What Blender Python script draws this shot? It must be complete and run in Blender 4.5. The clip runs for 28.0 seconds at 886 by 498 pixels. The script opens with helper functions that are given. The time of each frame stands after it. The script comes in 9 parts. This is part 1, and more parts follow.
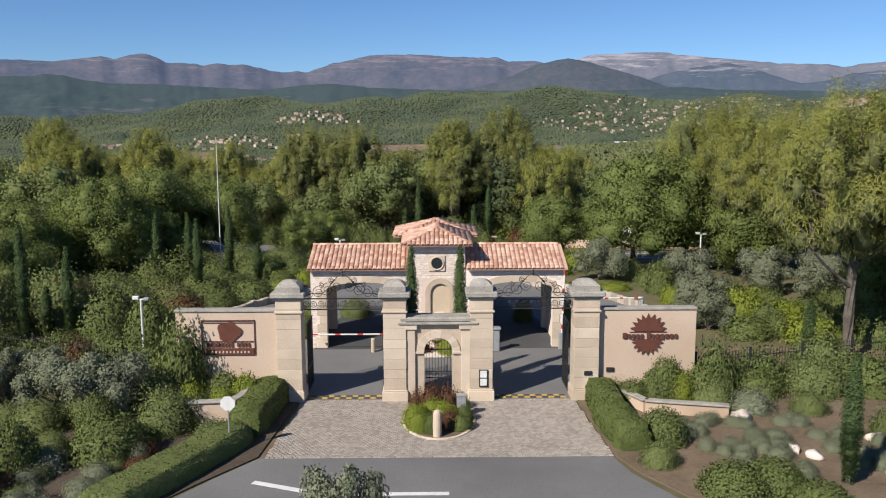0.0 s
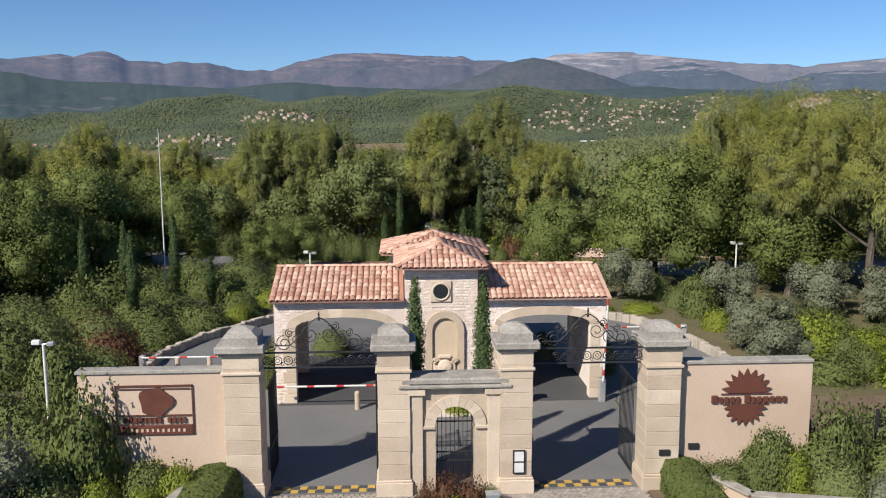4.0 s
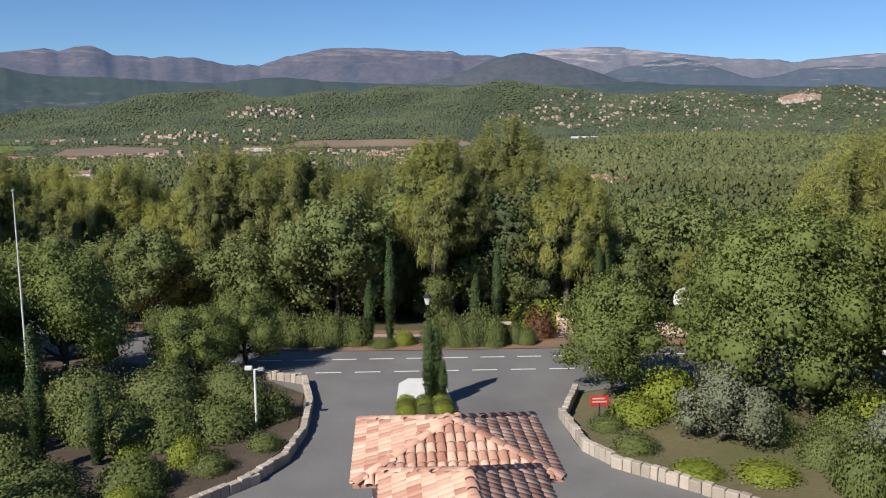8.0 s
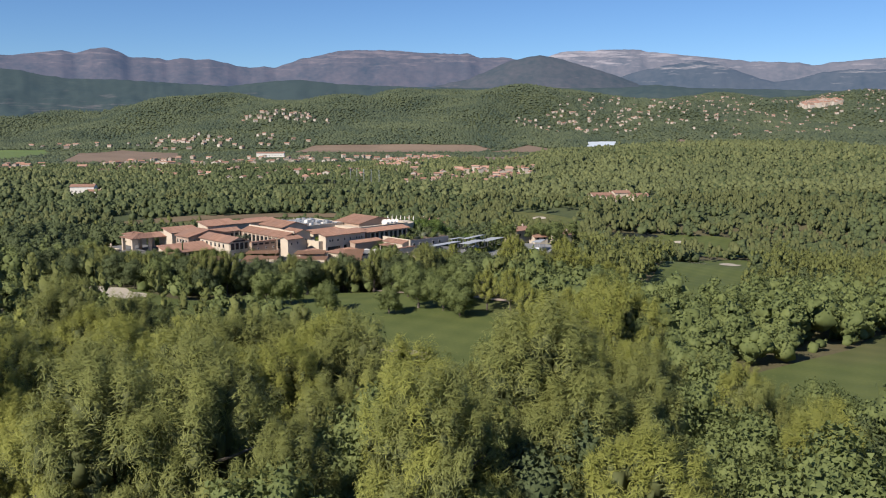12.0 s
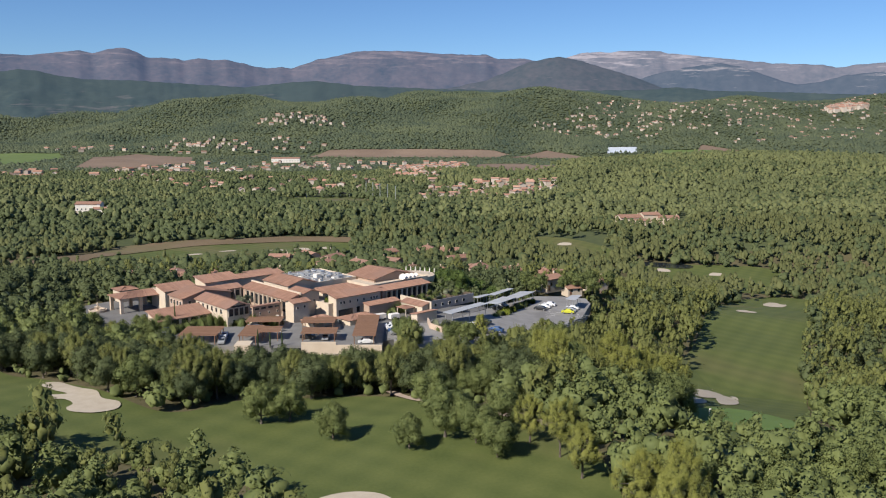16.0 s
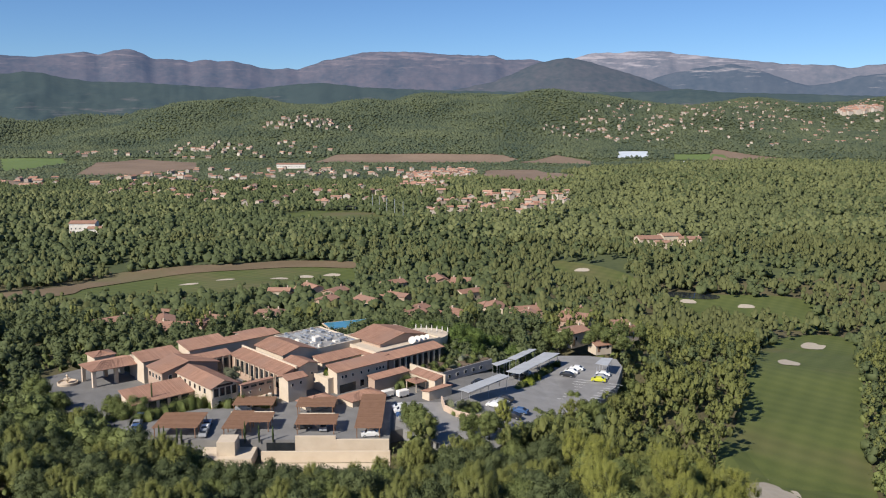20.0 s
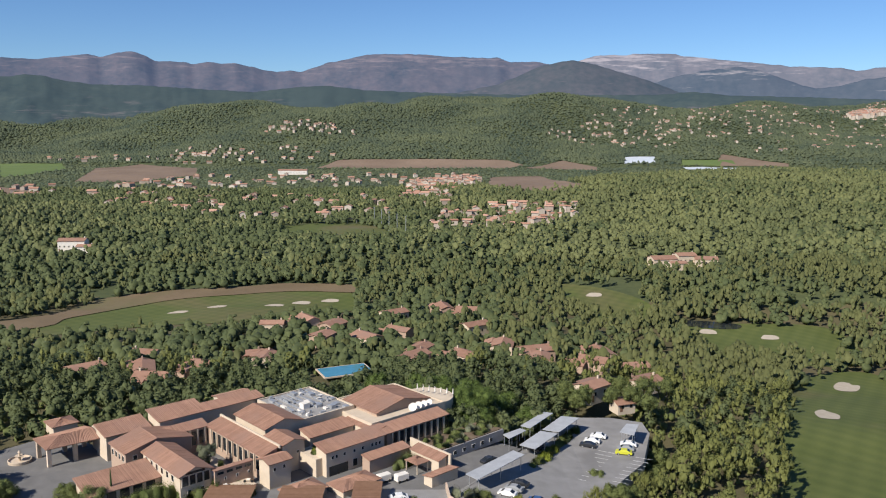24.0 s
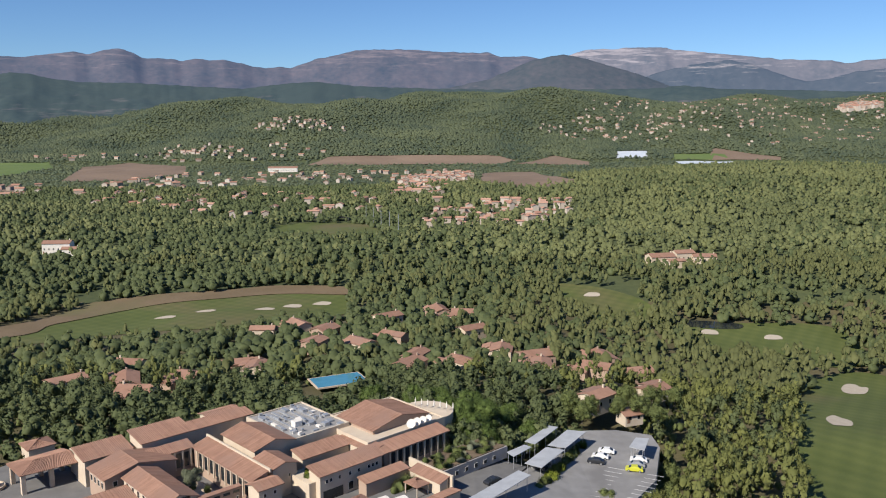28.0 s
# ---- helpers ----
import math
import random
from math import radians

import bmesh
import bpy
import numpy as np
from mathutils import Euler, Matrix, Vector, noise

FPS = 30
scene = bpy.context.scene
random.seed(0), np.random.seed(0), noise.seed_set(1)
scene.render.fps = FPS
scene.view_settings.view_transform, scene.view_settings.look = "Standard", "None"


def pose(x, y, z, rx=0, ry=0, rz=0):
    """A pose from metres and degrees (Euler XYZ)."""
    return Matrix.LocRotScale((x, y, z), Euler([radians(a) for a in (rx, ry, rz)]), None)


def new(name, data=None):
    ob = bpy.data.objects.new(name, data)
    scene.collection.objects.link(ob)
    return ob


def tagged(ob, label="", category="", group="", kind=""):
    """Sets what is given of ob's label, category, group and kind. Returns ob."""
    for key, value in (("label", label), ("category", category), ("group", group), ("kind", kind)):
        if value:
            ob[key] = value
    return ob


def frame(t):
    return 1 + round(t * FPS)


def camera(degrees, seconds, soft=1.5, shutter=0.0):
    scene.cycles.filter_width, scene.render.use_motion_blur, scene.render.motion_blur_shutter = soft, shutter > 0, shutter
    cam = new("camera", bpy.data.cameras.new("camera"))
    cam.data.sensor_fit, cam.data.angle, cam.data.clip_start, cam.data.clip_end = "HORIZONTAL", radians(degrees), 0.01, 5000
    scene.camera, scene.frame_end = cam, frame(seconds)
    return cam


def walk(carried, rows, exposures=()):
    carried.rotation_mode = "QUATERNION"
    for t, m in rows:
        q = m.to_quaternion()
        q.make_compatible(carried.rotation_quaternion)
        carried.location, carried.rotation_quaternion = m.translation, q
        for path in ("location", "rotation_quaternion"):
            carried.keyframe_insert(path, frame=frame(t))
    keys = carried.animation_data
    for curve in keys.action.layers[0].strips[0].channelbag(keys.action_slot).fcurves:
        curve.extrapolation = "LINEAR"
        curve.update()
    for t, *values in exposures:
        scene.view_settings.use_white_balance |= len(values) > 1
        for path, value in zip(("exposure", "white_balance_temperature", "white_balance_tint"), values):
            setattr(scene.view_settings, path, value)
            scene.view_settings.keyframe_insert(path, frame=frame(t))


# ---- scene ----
from collections import defaultdict

# ---- camera ----
# seconds, x, y, z, yaw, pitch, roll
PATH = [
    (0, -0.21, -37.00, 12.53, -0.70, -8.35, 0.16),
    (0.5, -0.37, -36.44, 12.50, -0.72, -8.34, 0.13),
    (1, -0.58, -35.44, 12.40, -0.79, -8.34, 0.11),
    (1.5, -0.75, -34.19, 12.27, -1.02, -8.35, 0.10),
    (2, -0.84, -32.64, 12.21, -1.40, -8.36, 0.10),
    (2.5, -1.00, -31.02, 12.16, -1.85, -8.37, 0.11),
    (3, -1.21, -29.30, 12.11, -2.30, -8.38, 0.13),
    (3.5, -1.44, -27.58, 11.98, -2.68, -8.39, 0.15),
    (5.5, -2.65, -19.34, 11.93, -3.63, -8.53, 0.09),
    (6, -2.77, -16.96, 12.24, -3.71, -8.58, 0.12),
    (6.5, -2.66, -14.47, 12.68, -3.76, -8.63, 0.15),
    (7, -2.38, -11.67, 13.27, -3.78, -8.68, 0.16),
    (7.5, -2.12, -8.70, 13.85, -3.77, -8.73, 0.16),
    (8, -1.69, -5.38, 14.62, -3.74, -8.76, 0.14),
    (8.5, -1.18, -2.06, 15.29, -3.66, -8.79, 0.12),
    (9, -0.63, 1.50, 16.08, -3.56, -8.79, 0.09),
    (9.5, -0.13, 5.06, 17.11, -3.43, -8.78, 0.07),
    (10, 0.41, 8.61, 18.45, -3.27, -8.75, 0.05),
    (10.5, 0.81, 12.08, 19.93, -3.10, -8.71, 0.03),
    (11, 1.08, 15.66, 21.72, -2.96, -8.68, 0.02),
    (11.5, 1.16, 19.39, 23.47, -2.82, -8.69, -0.00),
    (12, 1.17, 23.24, 25.16, -2.67, -8.71, -0.03),
    (12.5, 1.13, 27.23, 26.92, -2.52, -8.70, -0.07),
    (13, 1.09, 31.32, 28.69, -2.35, -8.70, -0.10),
    (13.5, 1.01, 35.47, 30.41, -2.18, -8.72, -0.14),
    (15.5, 0.05, 53.76, 37.97, -1.63, -8.80, -0.25),
    (16, -0.25, 58.19, 39.83, -1.55, -8.80, -0.26),
    (16.5, -0.50, 62.54, 41.62, -1.47, -8.83, -0.27),
    (17, -0.68, 66.83, 43.49, -1.40, -8.83, -0.27),
    (17.5, -0.79, 71.02, 45.30, -1.33, -8.83, -0.26),
    (18, -0.84, 75.14, 47.07, -1.26, -8.83, -0.25),
    (18.5, -1.02, 79.24, 48.68, -1.20, -8.85, -0.24),
    (19, -1.27, 83.44, 50.26, -1.15, -8.85, -0.23),
    (19.5, -1.54, 87.61, 51.62, -1.12, -8.87, -0.22),
    (20, -1.78, 91.78, 52.85, -1.09, -8.88, -0.22),
    (20.5, -2.03, 95.85, 53.93, -1.05, -8.87, -0.23),
    (21, -2.24, 99.96, 55.11, -1.02, -8.82, -0.24),
    (21.5, -2.36, 103.99, 56.21, -0.99, -8.78, -0.25),
    (23.5, -1.72, 118.83, 61.58, -0.88, -8.85, -0.31),
    (24, -1.56, 122.20, 62.38, -0.82, -8.82, -0.26),
    (24.5, -1.50, 125.25, 62.66, -0.76, -8.81, -0.21),
    (25, -1.56, 127.91, 62.68, -0.76, -8.82, -0.15),
    (25.5, -1.70, 130.11, 62.65, -0.91, -8.83, -0.09),
    (26, -1.91, 131.86, 62.73, -1.21, -8.84, -0.03),
    (26.5, -2.23, 133.09, 62.89, -1.52, -8.88, 0.03),
    (27, -2.63, 133.86, 63.09, -1.67, -8.96, 0.09),
    (27.5, -2.96, 134.34, 63.29, -1.63, -9.04, 0.13),
    (28, -3.13, 134.68, 63.41, -1.48, -9.14, 0.16),
]
cam = camera(55.85, 28.0, soft=1.1)
walk(cam, [(t, pose(x, y, z, 90 + pitch, roll, yaw)) for t, x, y, z, yaw, pitch, roll in PATH])

# ---- world and sun ----
SUN_ELEVATION, SUN_FROM = radians(38.5), Vector((-0.71, -0.70))
world = bpy.data.worlds.new("world")
scene.world = world
world.use_nodes = True
sky = world.node_tree.nodes.new("ShaderNodeTexSky")
sky.sky_type, sky.sun_disc = "NISHITA", False
sky.sun_elevation, sky.sun_rotation = SUN_ELEVATION, math.atan2(SUN_FROM.x, SUN_FROM.y)
sky.altitude, sky.air_density, sky.dust_density, sky.ozone_density = 1800, 1.0, 0.0, 4.0
back = world.node_tree.nodes["Background"]
back.inputs["Strength"].default_value = 0.061
tint = world.node_tree.nodes.new("ShaderNodeMix")
tint.data_type, tint.blend_type = "RGBA", "MULTIPLY"
tint.inputs["Factor"].default_value, tint.inputs["B"].default_value = 1.0, (0.74, 0.93, 1.16, 1)
world.node_tree.links.new(sky.outputs[0], tint.inputs["A"])
world.node_tree.links.new(tint.outputs["Result"], back.inputs["Color"])
sun_data = bpy.data.lights.new("sun", "SUN")
sun_data.energy, sun_data.angle, sun_data.color = 4.2, radians(0.55), (1.0, 0.93, 0.83)
sun = new("sun", sun_data)
to_sun = Vector((*SUN_FROM.normalized() * math.cos(SUN_ELEVATION), math.sin(SUN_ELEVATION)))
sun.rotation_euler = to_sun.to_track_quat("Z", "Y").to_euler()
scene.view_settings.exposure = 0.60

# ---- materials ----
def surf(name, dark, light, scale=1.0, rough=0.8, bump=0.0, fine=12.0, metal=0.0, pick=0.0, stain=None, spec=0.3, glow=None):
    """A surface of two colours: broad patches at 'scale' per metre, grain 'fine' times smaller, pick: share of variation from piece to piece."""
    m = bpy.data.materials.new(name)
    m.use_nodes = True
    nt = m.node_tree
    b = nt.nodes["Principled BSDF"]
    b.inputs["Roughness"].default_value, b.inputs["Metallic"].default_value = rough, metal
    b.inputs["Specular IOR Level"].default_value = spec
    geo = nt.nodes.new("ShaderNodeNewGeometry")
    def noise_at(s, detail=4.0):
        n = nt.nodes.new("ShaderNodeTexNoise")
        n.inputs["Scale"].default_value, n.inputs["Detail"].default_value = s, detail
        nt.links.new(geo.outputs["Position"], n.inputs["Vector"])
        return n
    def math_node(op, a, c):
        n = nt.nodes.new("ShaderNodeMath")
        n.operation = op
        for k, v in enumerate((a, c)):
            if isinstance(v, (int, float)):
                n.inputs[k].default_value = v
            else:
                nt.links.new(v, n.inputs[k])
        return n.outputs[0]
    broad, grain = noise_at(scale), noise_at(scale * fine, 2.0)
    f = math_node("ADD", math_node("MULTIPLY", broad.outputs["Fac"], 0.6 * (1 - pick)), math_node("MULTIPLY", grain.outputs["Fac"], 0.4 * (1 - pick)))
    if pick:
        one = nt.nodes.new("ShaderNodeObjectInfo").outputs["Random"]
        f = math_node("ADD", f, math_node("MULTIPLY", math_node("FRACT", math_node("ADD", one, geo.outputs["Random Per Island"]), 0), pick))
    ramp = nt.nodes.new("ShaderNodeMapRange")
    ramp.inputs["From Min"].default_value, ramp.inputs["From Max"].default_value = 0.3 * (1 - pick), 0.7 * (1 - pick) + pick
    nt.links.new(f, ramp.inputs["Value"])
    mix = nt.nodes.new("ShaderNodeMix")
    mix.data_type = "RGBA"
    mix.inputs["A"].default_value, mix.inputs["B"].default_value = (*dark, 1), (*light, 1)
    nt.links.new(ramp.outputs[0], mix.inputs["Factor"])
    colour = mix.outputs["Result"]
    if stain:
        st = noise_at(scale * 0.23, 5.0)
        r2 = nt.nodes.new("ShaderNodeMapRange")
        r2.inputs["From Min"].default_value, r2.inputs["From Max"].default_value = 0.52, 0.68
        nt.links.new(st.outputs["Fac"], r2.inputs["Value"])
        m2 = nt.nodes.new("ShaderNodeMix")
        m2.data_type = "RGBA"
        m2.inputs["B"].default_value = (*stain, 1)
        nt.links.new(r2.outputs[0], m2.inputs["Factor"])
        nt.links.new(colour, m2.inputs["A"])
        colour = m2.outputs["Result"]
    nt.links.new(colour, b.inputs["Base Color"])
    # emission, used to paint distance haze on the mountains
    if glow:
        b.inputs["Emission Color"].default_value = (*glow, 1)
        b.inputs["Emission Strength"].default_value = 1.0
    if bump:
        bp = nt.nodes.new("ShaderNodeBump")
        bp.inputs["Strength"].default_value, bp.inputs["Distance"].default_value = min(1.0, bump), 0.03
        nt.links.new(grain.outputs["Fac"], bp.inputs["Height"])
        nt.links.new(bp.outputs[0], b.inputs["Normal"])
    return m

def leaf(name, dark, light, scale=0.25, through_light=0.25, pick=0.35, fine=7.0):
    """Foliage: tint varies over metres and from clump to clump; some light passes through."""
    m = surf(name, dark, light, scale, 0.7, 0.0, fine, pick=pick, spec=0.2)
    nt = m.node_tree
    b = nt.nodes["Principled BSDF"]
    src = b.inputs["Base Color"].links[0].from_socket
    tr = nt.nodes.new("ShaderNodeBsdfTranslucent")
    ms = nt.nodes.new("ShaderNodeMixShader")
    ms.inputs[0].default_value = through_light
    nt.links.new(src, tr.inputs["Color"])
    nt.links.new(b.outputs[0], ms.inputs[1])
    nt.links.new(tr.outputs[0], ms.inputs[2])
    nt.links.new(ms.outputs[0], nt.nodes["Material Output"].inputs["Surface"])
    return m

M = {
    "soil": surf("soil", (0.10, 0.07, 0.045), (0.20, 0.15, 0.10), 0.6, 0.95, 0.6),
    "forest_floor": surf("forest_floor", (0.070, 0.065, 0.030), (0.135, 0.115, 0.060), 0.05, 0.95, 0.5, 20),
    "grass": surf("grass", (0.075, 0.115, 0.025), (0.125, 0.165, 0.045), 0.08, 0.9, 0.3, 30, stain=(0.16, 0.15, 0.06)),
    "green": surf("green", (0.10, 0.17, 0.04), (0.14, 0.21, 0.055), 0.1, 0.9, 0.1, 30),
    # bed soil, its colour darkened to stand in for tree shade
    "shaded_mulch": surf("shaded_mulch", (0.050, 0.038, 0.028), (0.110, 0.085, 0.062), 0.6, 0.95, 0.6),
    "field_stone": surf("field_stone", (0.26, 0.225, 0.185), (0.50, 0.44, 0.37), 2.5, 0.9, 0.6, 5, pick=0.45),
    "sand": surf("sand", (0.40, 0.34, 0.265), (0.50, 0.44, 0.35), 0.5, 0.95, 0.2),
    "asphalt": surf("asphalt", (0.13, 0.128, 0.125), (0.19, 0.185, 0.18), 0.35, 0.85, 0.3, 40, stain=(0.12, 0.118, 0.115)),
    "asphalt_dark": surf("asphalt_dark", (0.055, 0.055, 0.058), (0.085, 0.085, 0.088), 0.5, 0.85, 0.3, 40),
    "paint_white": surf("paint_white", (0.55, 0.55, 0.53), (0.75, 0.74, 0.71), 1.5, 0.7),
    "paint_yellow": surf("paint_yellow", (0.42, 0.27, 0.06), (0.55, 0.36, 0.09), 2.0, 0.7),
    "stone": surf("stone", (0.40, 0.315, 0.235), (0.68, 0.57, 0.45), 1.2, 0.85, 0.4, 10, pick=0.35, stain=(0.45, 0.37, 0.28)),
    "stone_cap": surf("stone_cap", (0.20, 0.185, 0.165), (0.42, 0.39, 0.34), 1.5, 0.9, 0.5, 8),
    "rubble": surf("rubble", (0.56, 0.46, 0.39), (0.82, 0.73, 0.65), 2.5, 0.9, 0.5, 5, pick=0.45),
    "render_tan": surf("render_tan", (0.49, 0.37, 0.28), (0.58, 0.455, 0.355), 0.5, 0.9, 0.15, 30, stain=(0.44, 0.33, 0.235)),
    "cream": surf("cream", (0.50, 0.41, 0.31), (0.60, 0.51, 0.40), 0.4, 0.9, 0.1, 30),
    "pink_render": surf("pink_render", (0.35, 0.25, 0.19), (0.43, 0.315, 0.24), 0.3, 0.9, 0.1, 30),
    "tile": surf("tile", (0.33, 0.155, 0.105), (0.66, 0.45, 0.345), 1.6, 0.85, 0.3, 6, pick=0.7),
    "tile_far": surf("tile_far", (0.200, 0.108, 0.074), (0.390, 0.228, 0.162), 0.5, 0.85, 0.3, 9, pick=0.25, stain=(0.27, 0.165, 0.125)),
    "iron": surf("iron", (0.025, 0.025, 0.027), (0.05, 0.05, 0.05), 3.0, 0.55, 0.2, 6, metal=0.4),
    "rust_plate": surf("rust_plate", (0.09, 0.032, 0.022), (0.14, 0.05, 0.033), 2.0, 0.7, 0.2),
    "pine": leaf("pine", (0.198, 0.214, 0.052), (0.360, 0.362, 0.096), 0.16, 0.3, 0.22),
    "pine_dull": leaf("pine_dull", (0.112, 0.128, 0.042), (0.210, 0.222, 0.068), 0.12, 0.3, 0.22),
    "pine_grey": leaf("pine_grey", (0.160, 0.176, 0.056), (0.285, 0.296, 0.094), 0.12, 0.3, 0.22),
    # old needles, and painted shade under and inside the crowns
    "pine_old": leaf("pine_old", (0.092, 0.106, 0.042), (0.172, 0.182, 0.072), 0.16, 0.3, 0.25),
    "oak": leaf("oak", (0.100, 0.128, 0.046), (0.220, 0.252, 0.088), 0.14, 0.3, 0.25),
    "oak_near": leaf("oak_near", (0.098, 0.132, 0.036), (0.215, 0.250, 0.074), 0.3, 0.3, 0.3),
    "oak_valley": leaf("oak_valley", (0.048, 0.068, 0.032), (0.132, 0.154, 0.062), 0.03, 0.2, 0.14, 26.0),
    "cypress": leaf("cypress", (0.038, 0.065, 0.024), (0.095, 0.135, 0.046), 0.6, 0.1),
    "olive": leaf("olive", (0.125, 0.142, 0.085), (0.240, 0.255, 0.165), 0.5, 0.2),
    "hedge": leaf("hedge", (0.066, 0.090, 0.026), (0.158, 0.184, 0.056), 0.6, 0.15),
    "bush_light": leaf("bush_light", (0.12, 0.16, 0.02), (0.24, 0.27, 0.04), 0.8, 0.15),
    # far foliage: base colours shifted towards blue to paint in distance haze
    "forest": leaf("forest", (0.072, 0.090, 0.040), (0.196, 0.208, 0.084), 0.012, 0.15, 0.10, 50.0),
    "forest_far_haze": leaf("forest_far_haze", (0.034, 0.056, 0.044), (0.140, 0.158, 0.080), 0.0065, 0.1, 0.12, 9.0),
    "canopy_floor": surf("canopy_floor", (0.050, 0.066, 0.028), (0.095, 0.110, 0.045), 0.02, 0.95, 0.0, 12),
    "bark": surf("bark", (0.06, 0.05, 0.04), (0.17, 0.145, 0.12), 3.0, 0.95, 0.8, 6),
    "white_wall": surf("white_wall", (0.62, 0.58, 0.52), (0.78, 0.74, 0.68), 0.5, 0.85),
    "grey_metal": surf("grey_metal", (0.35, 0.36, 0.37), (0.55, 0.56, 0.57), 1.0, 0.4, 0.1, 8, metal=0.5),
    "dark_glass": surf("dark_glass", (0.012, 0.015, 0.018), (0.03, 0.035, 0.04), 0.5, 0.12, spec=0.6),
}

# ---- mesh helpers ----
def mesh_of(name, verts, faces, material=None, smooth=False):
    me = bpy.data.meshes.new(name)
    me.from_pydata([tuple(v) for v in verts], [], [tuple(f) for f in faces])
    if material:
        me.materials.append(M[material])
    if smooth:
        me.shade_smooth()
    return me

def tri_mesh(name, verts, tris, material, normals=None):
    """A mesh from number arrays: verts n x 3, tris m x 3, normals n x 3 where foliage is to shade as rounded masses."""
    me = bpy.data.meshes.new(name)
    verts, tris = np.asarray(verts, dtype=np.float32), np.asarray(tris, dtype=np.int32)
    me.vertices.add(len(verts))
    me.vertices.foreach_set("co", verts.ravel())
    me.loops.add(tris.size)
    me.loops.foreach_set("vertex_index", tris.ravel())
    me.polygons.add(len(tris))
    me.polygons.foreach_set("loop_start", np.arange(0, tris.size, 3, dtype=np.int32))
    me.polygons.foreach_set("loop_total", np.full(len(tris), 3, dtype=np.int32))
    me.materials.append(M[material])
    me.update(calc_edges=True)
    if normals is not None:
        me.normals_split_custom_set_from_vertices(np.asarray(normals, dtype=np.float32))
    return me

def part(name, me, parent=None, at=None, label=""):
    """Links a mesh (or a bmesh with its material) as ONE object under a thing."""
    ob = new(name, me)
    if parent is not None:
        ob.parent = parent
    if at is not None:
        ob.matrix_basis = at
    return tagged(ob, label)

def thing(name, label, category, at=(0, 0, 0), turn=0.0, group="", kind="", me=None):
    ob = new(name, me)
    ob.matrix_basis = pose(*at, 0, 0, turn)
    return tagged(ob, label, category, group, kind)

BOXES = {}
def box(x0, x1, y0, y1, z0, z1, material, bevel=0.0):
    """A box mesh, its edges broken by 'bevel'."""
    key = (x0, x1, y0, y1, z0, z1, material, bevel)
    if key in BOXES:
        return BOXES[key]
    bm = bmesh.new()
    bmesh.ops.create_cube(bm, size=1)
    for v in bm.verts:
        v.co = ((x0 + x1) / 2 + v.co.x * (x1 - x0), (y0 + y1) / 2 + v.co.y * (y1 - y0), (z0 + z1) / 2 + v.co.z * (z1 - z0))
    if bevel:
        bmesh.ops.bevel(bm, geom=bm.edges[:], offset=bevel, segments=1, affect="EDGES")
    me = bpy.data.meshes.new("box")
    bm.to_mesh(me)
    bm.free()
    me.materials.append(M[material])
    BOXES[key] = me
    return me

def extrude_y(outline, y0, y1, material):
    """A slab with an outline in x, z, from y0 to y1."""
    n = len(outline)
    v = [(x, y0, z) for x, z in outline] + [(x, y1, z) for x, z in outline]
    f = [list(range(n)), list(range(2 * n - 1, n - 1, -1))] + [(i, i + n, (i + 1) % n + n, (i + 1) % n) for i in range(n)]
    f = [tuple(reversed(a)) for a in f]
    me = mesh_of("slab", v, f, material)
    bm = bmesh.new()
    bm.from_mesh(me)
    bmesh.ops.recalc_face_normals(bm, faces=bm.faces)
    bm.to_mesh(me)
    bm.free()
    return me

def lathe(profile, material, n=16):
    """A turned body: profile is radius, height."""
    v, f = [], []
    for r, z in profile:
        v += [(r * math.cos(a * 2 * math.pi / n), r * math.sin(a * 2 * math.pi / n), z) for a in range(n)]
    for k in range(len(profile) - 1):
        f += [(k * n + a, k * n + (a + 1) % n, (k + 1) * n + (a + 1) % n, (k + 1) * n + a) for a in range(n)]
    f += [tuple(range(n - 1, -1, -1)), tuple(range((len(profile) - 1) * n, len(profile) * n))]
    return mesh_of("turned", v, f, material)

def tube(points, radius, material, n=6, closed=False):
    """A round bar along points."""
    pts = [Vector(p) for p in points]
    v, f = [], []
    for k, p in enumerate(pts):
        a, b = pts[max(k - 1, 0)], pts[min(k + 1, len(pts) - 1)]
        q = (b - a).to_track_quat("Z", "Y")
        r = radius[k] if isinstance(radius, (list, tuple)) else radius
        v += [p + q @ Vector((r * math.cos(2 * math.pi * j / n), r * math.sin(2 * math.pi * j / n), 0)) for j in range(n)]
    for k in range(len(pts) - 1):
        f += [(k * n + j, k * n + (j + 1) % n, (k + 1) * n + (j + 1) % n, (k + 1) * n + j) for j in range(n)]
    f += [tuple(range(n - 1, -1, -1)), tuple(range((len(pts) - 1) * n, len(pts) * n))]
    return mesh_of("bar", v, f, material)

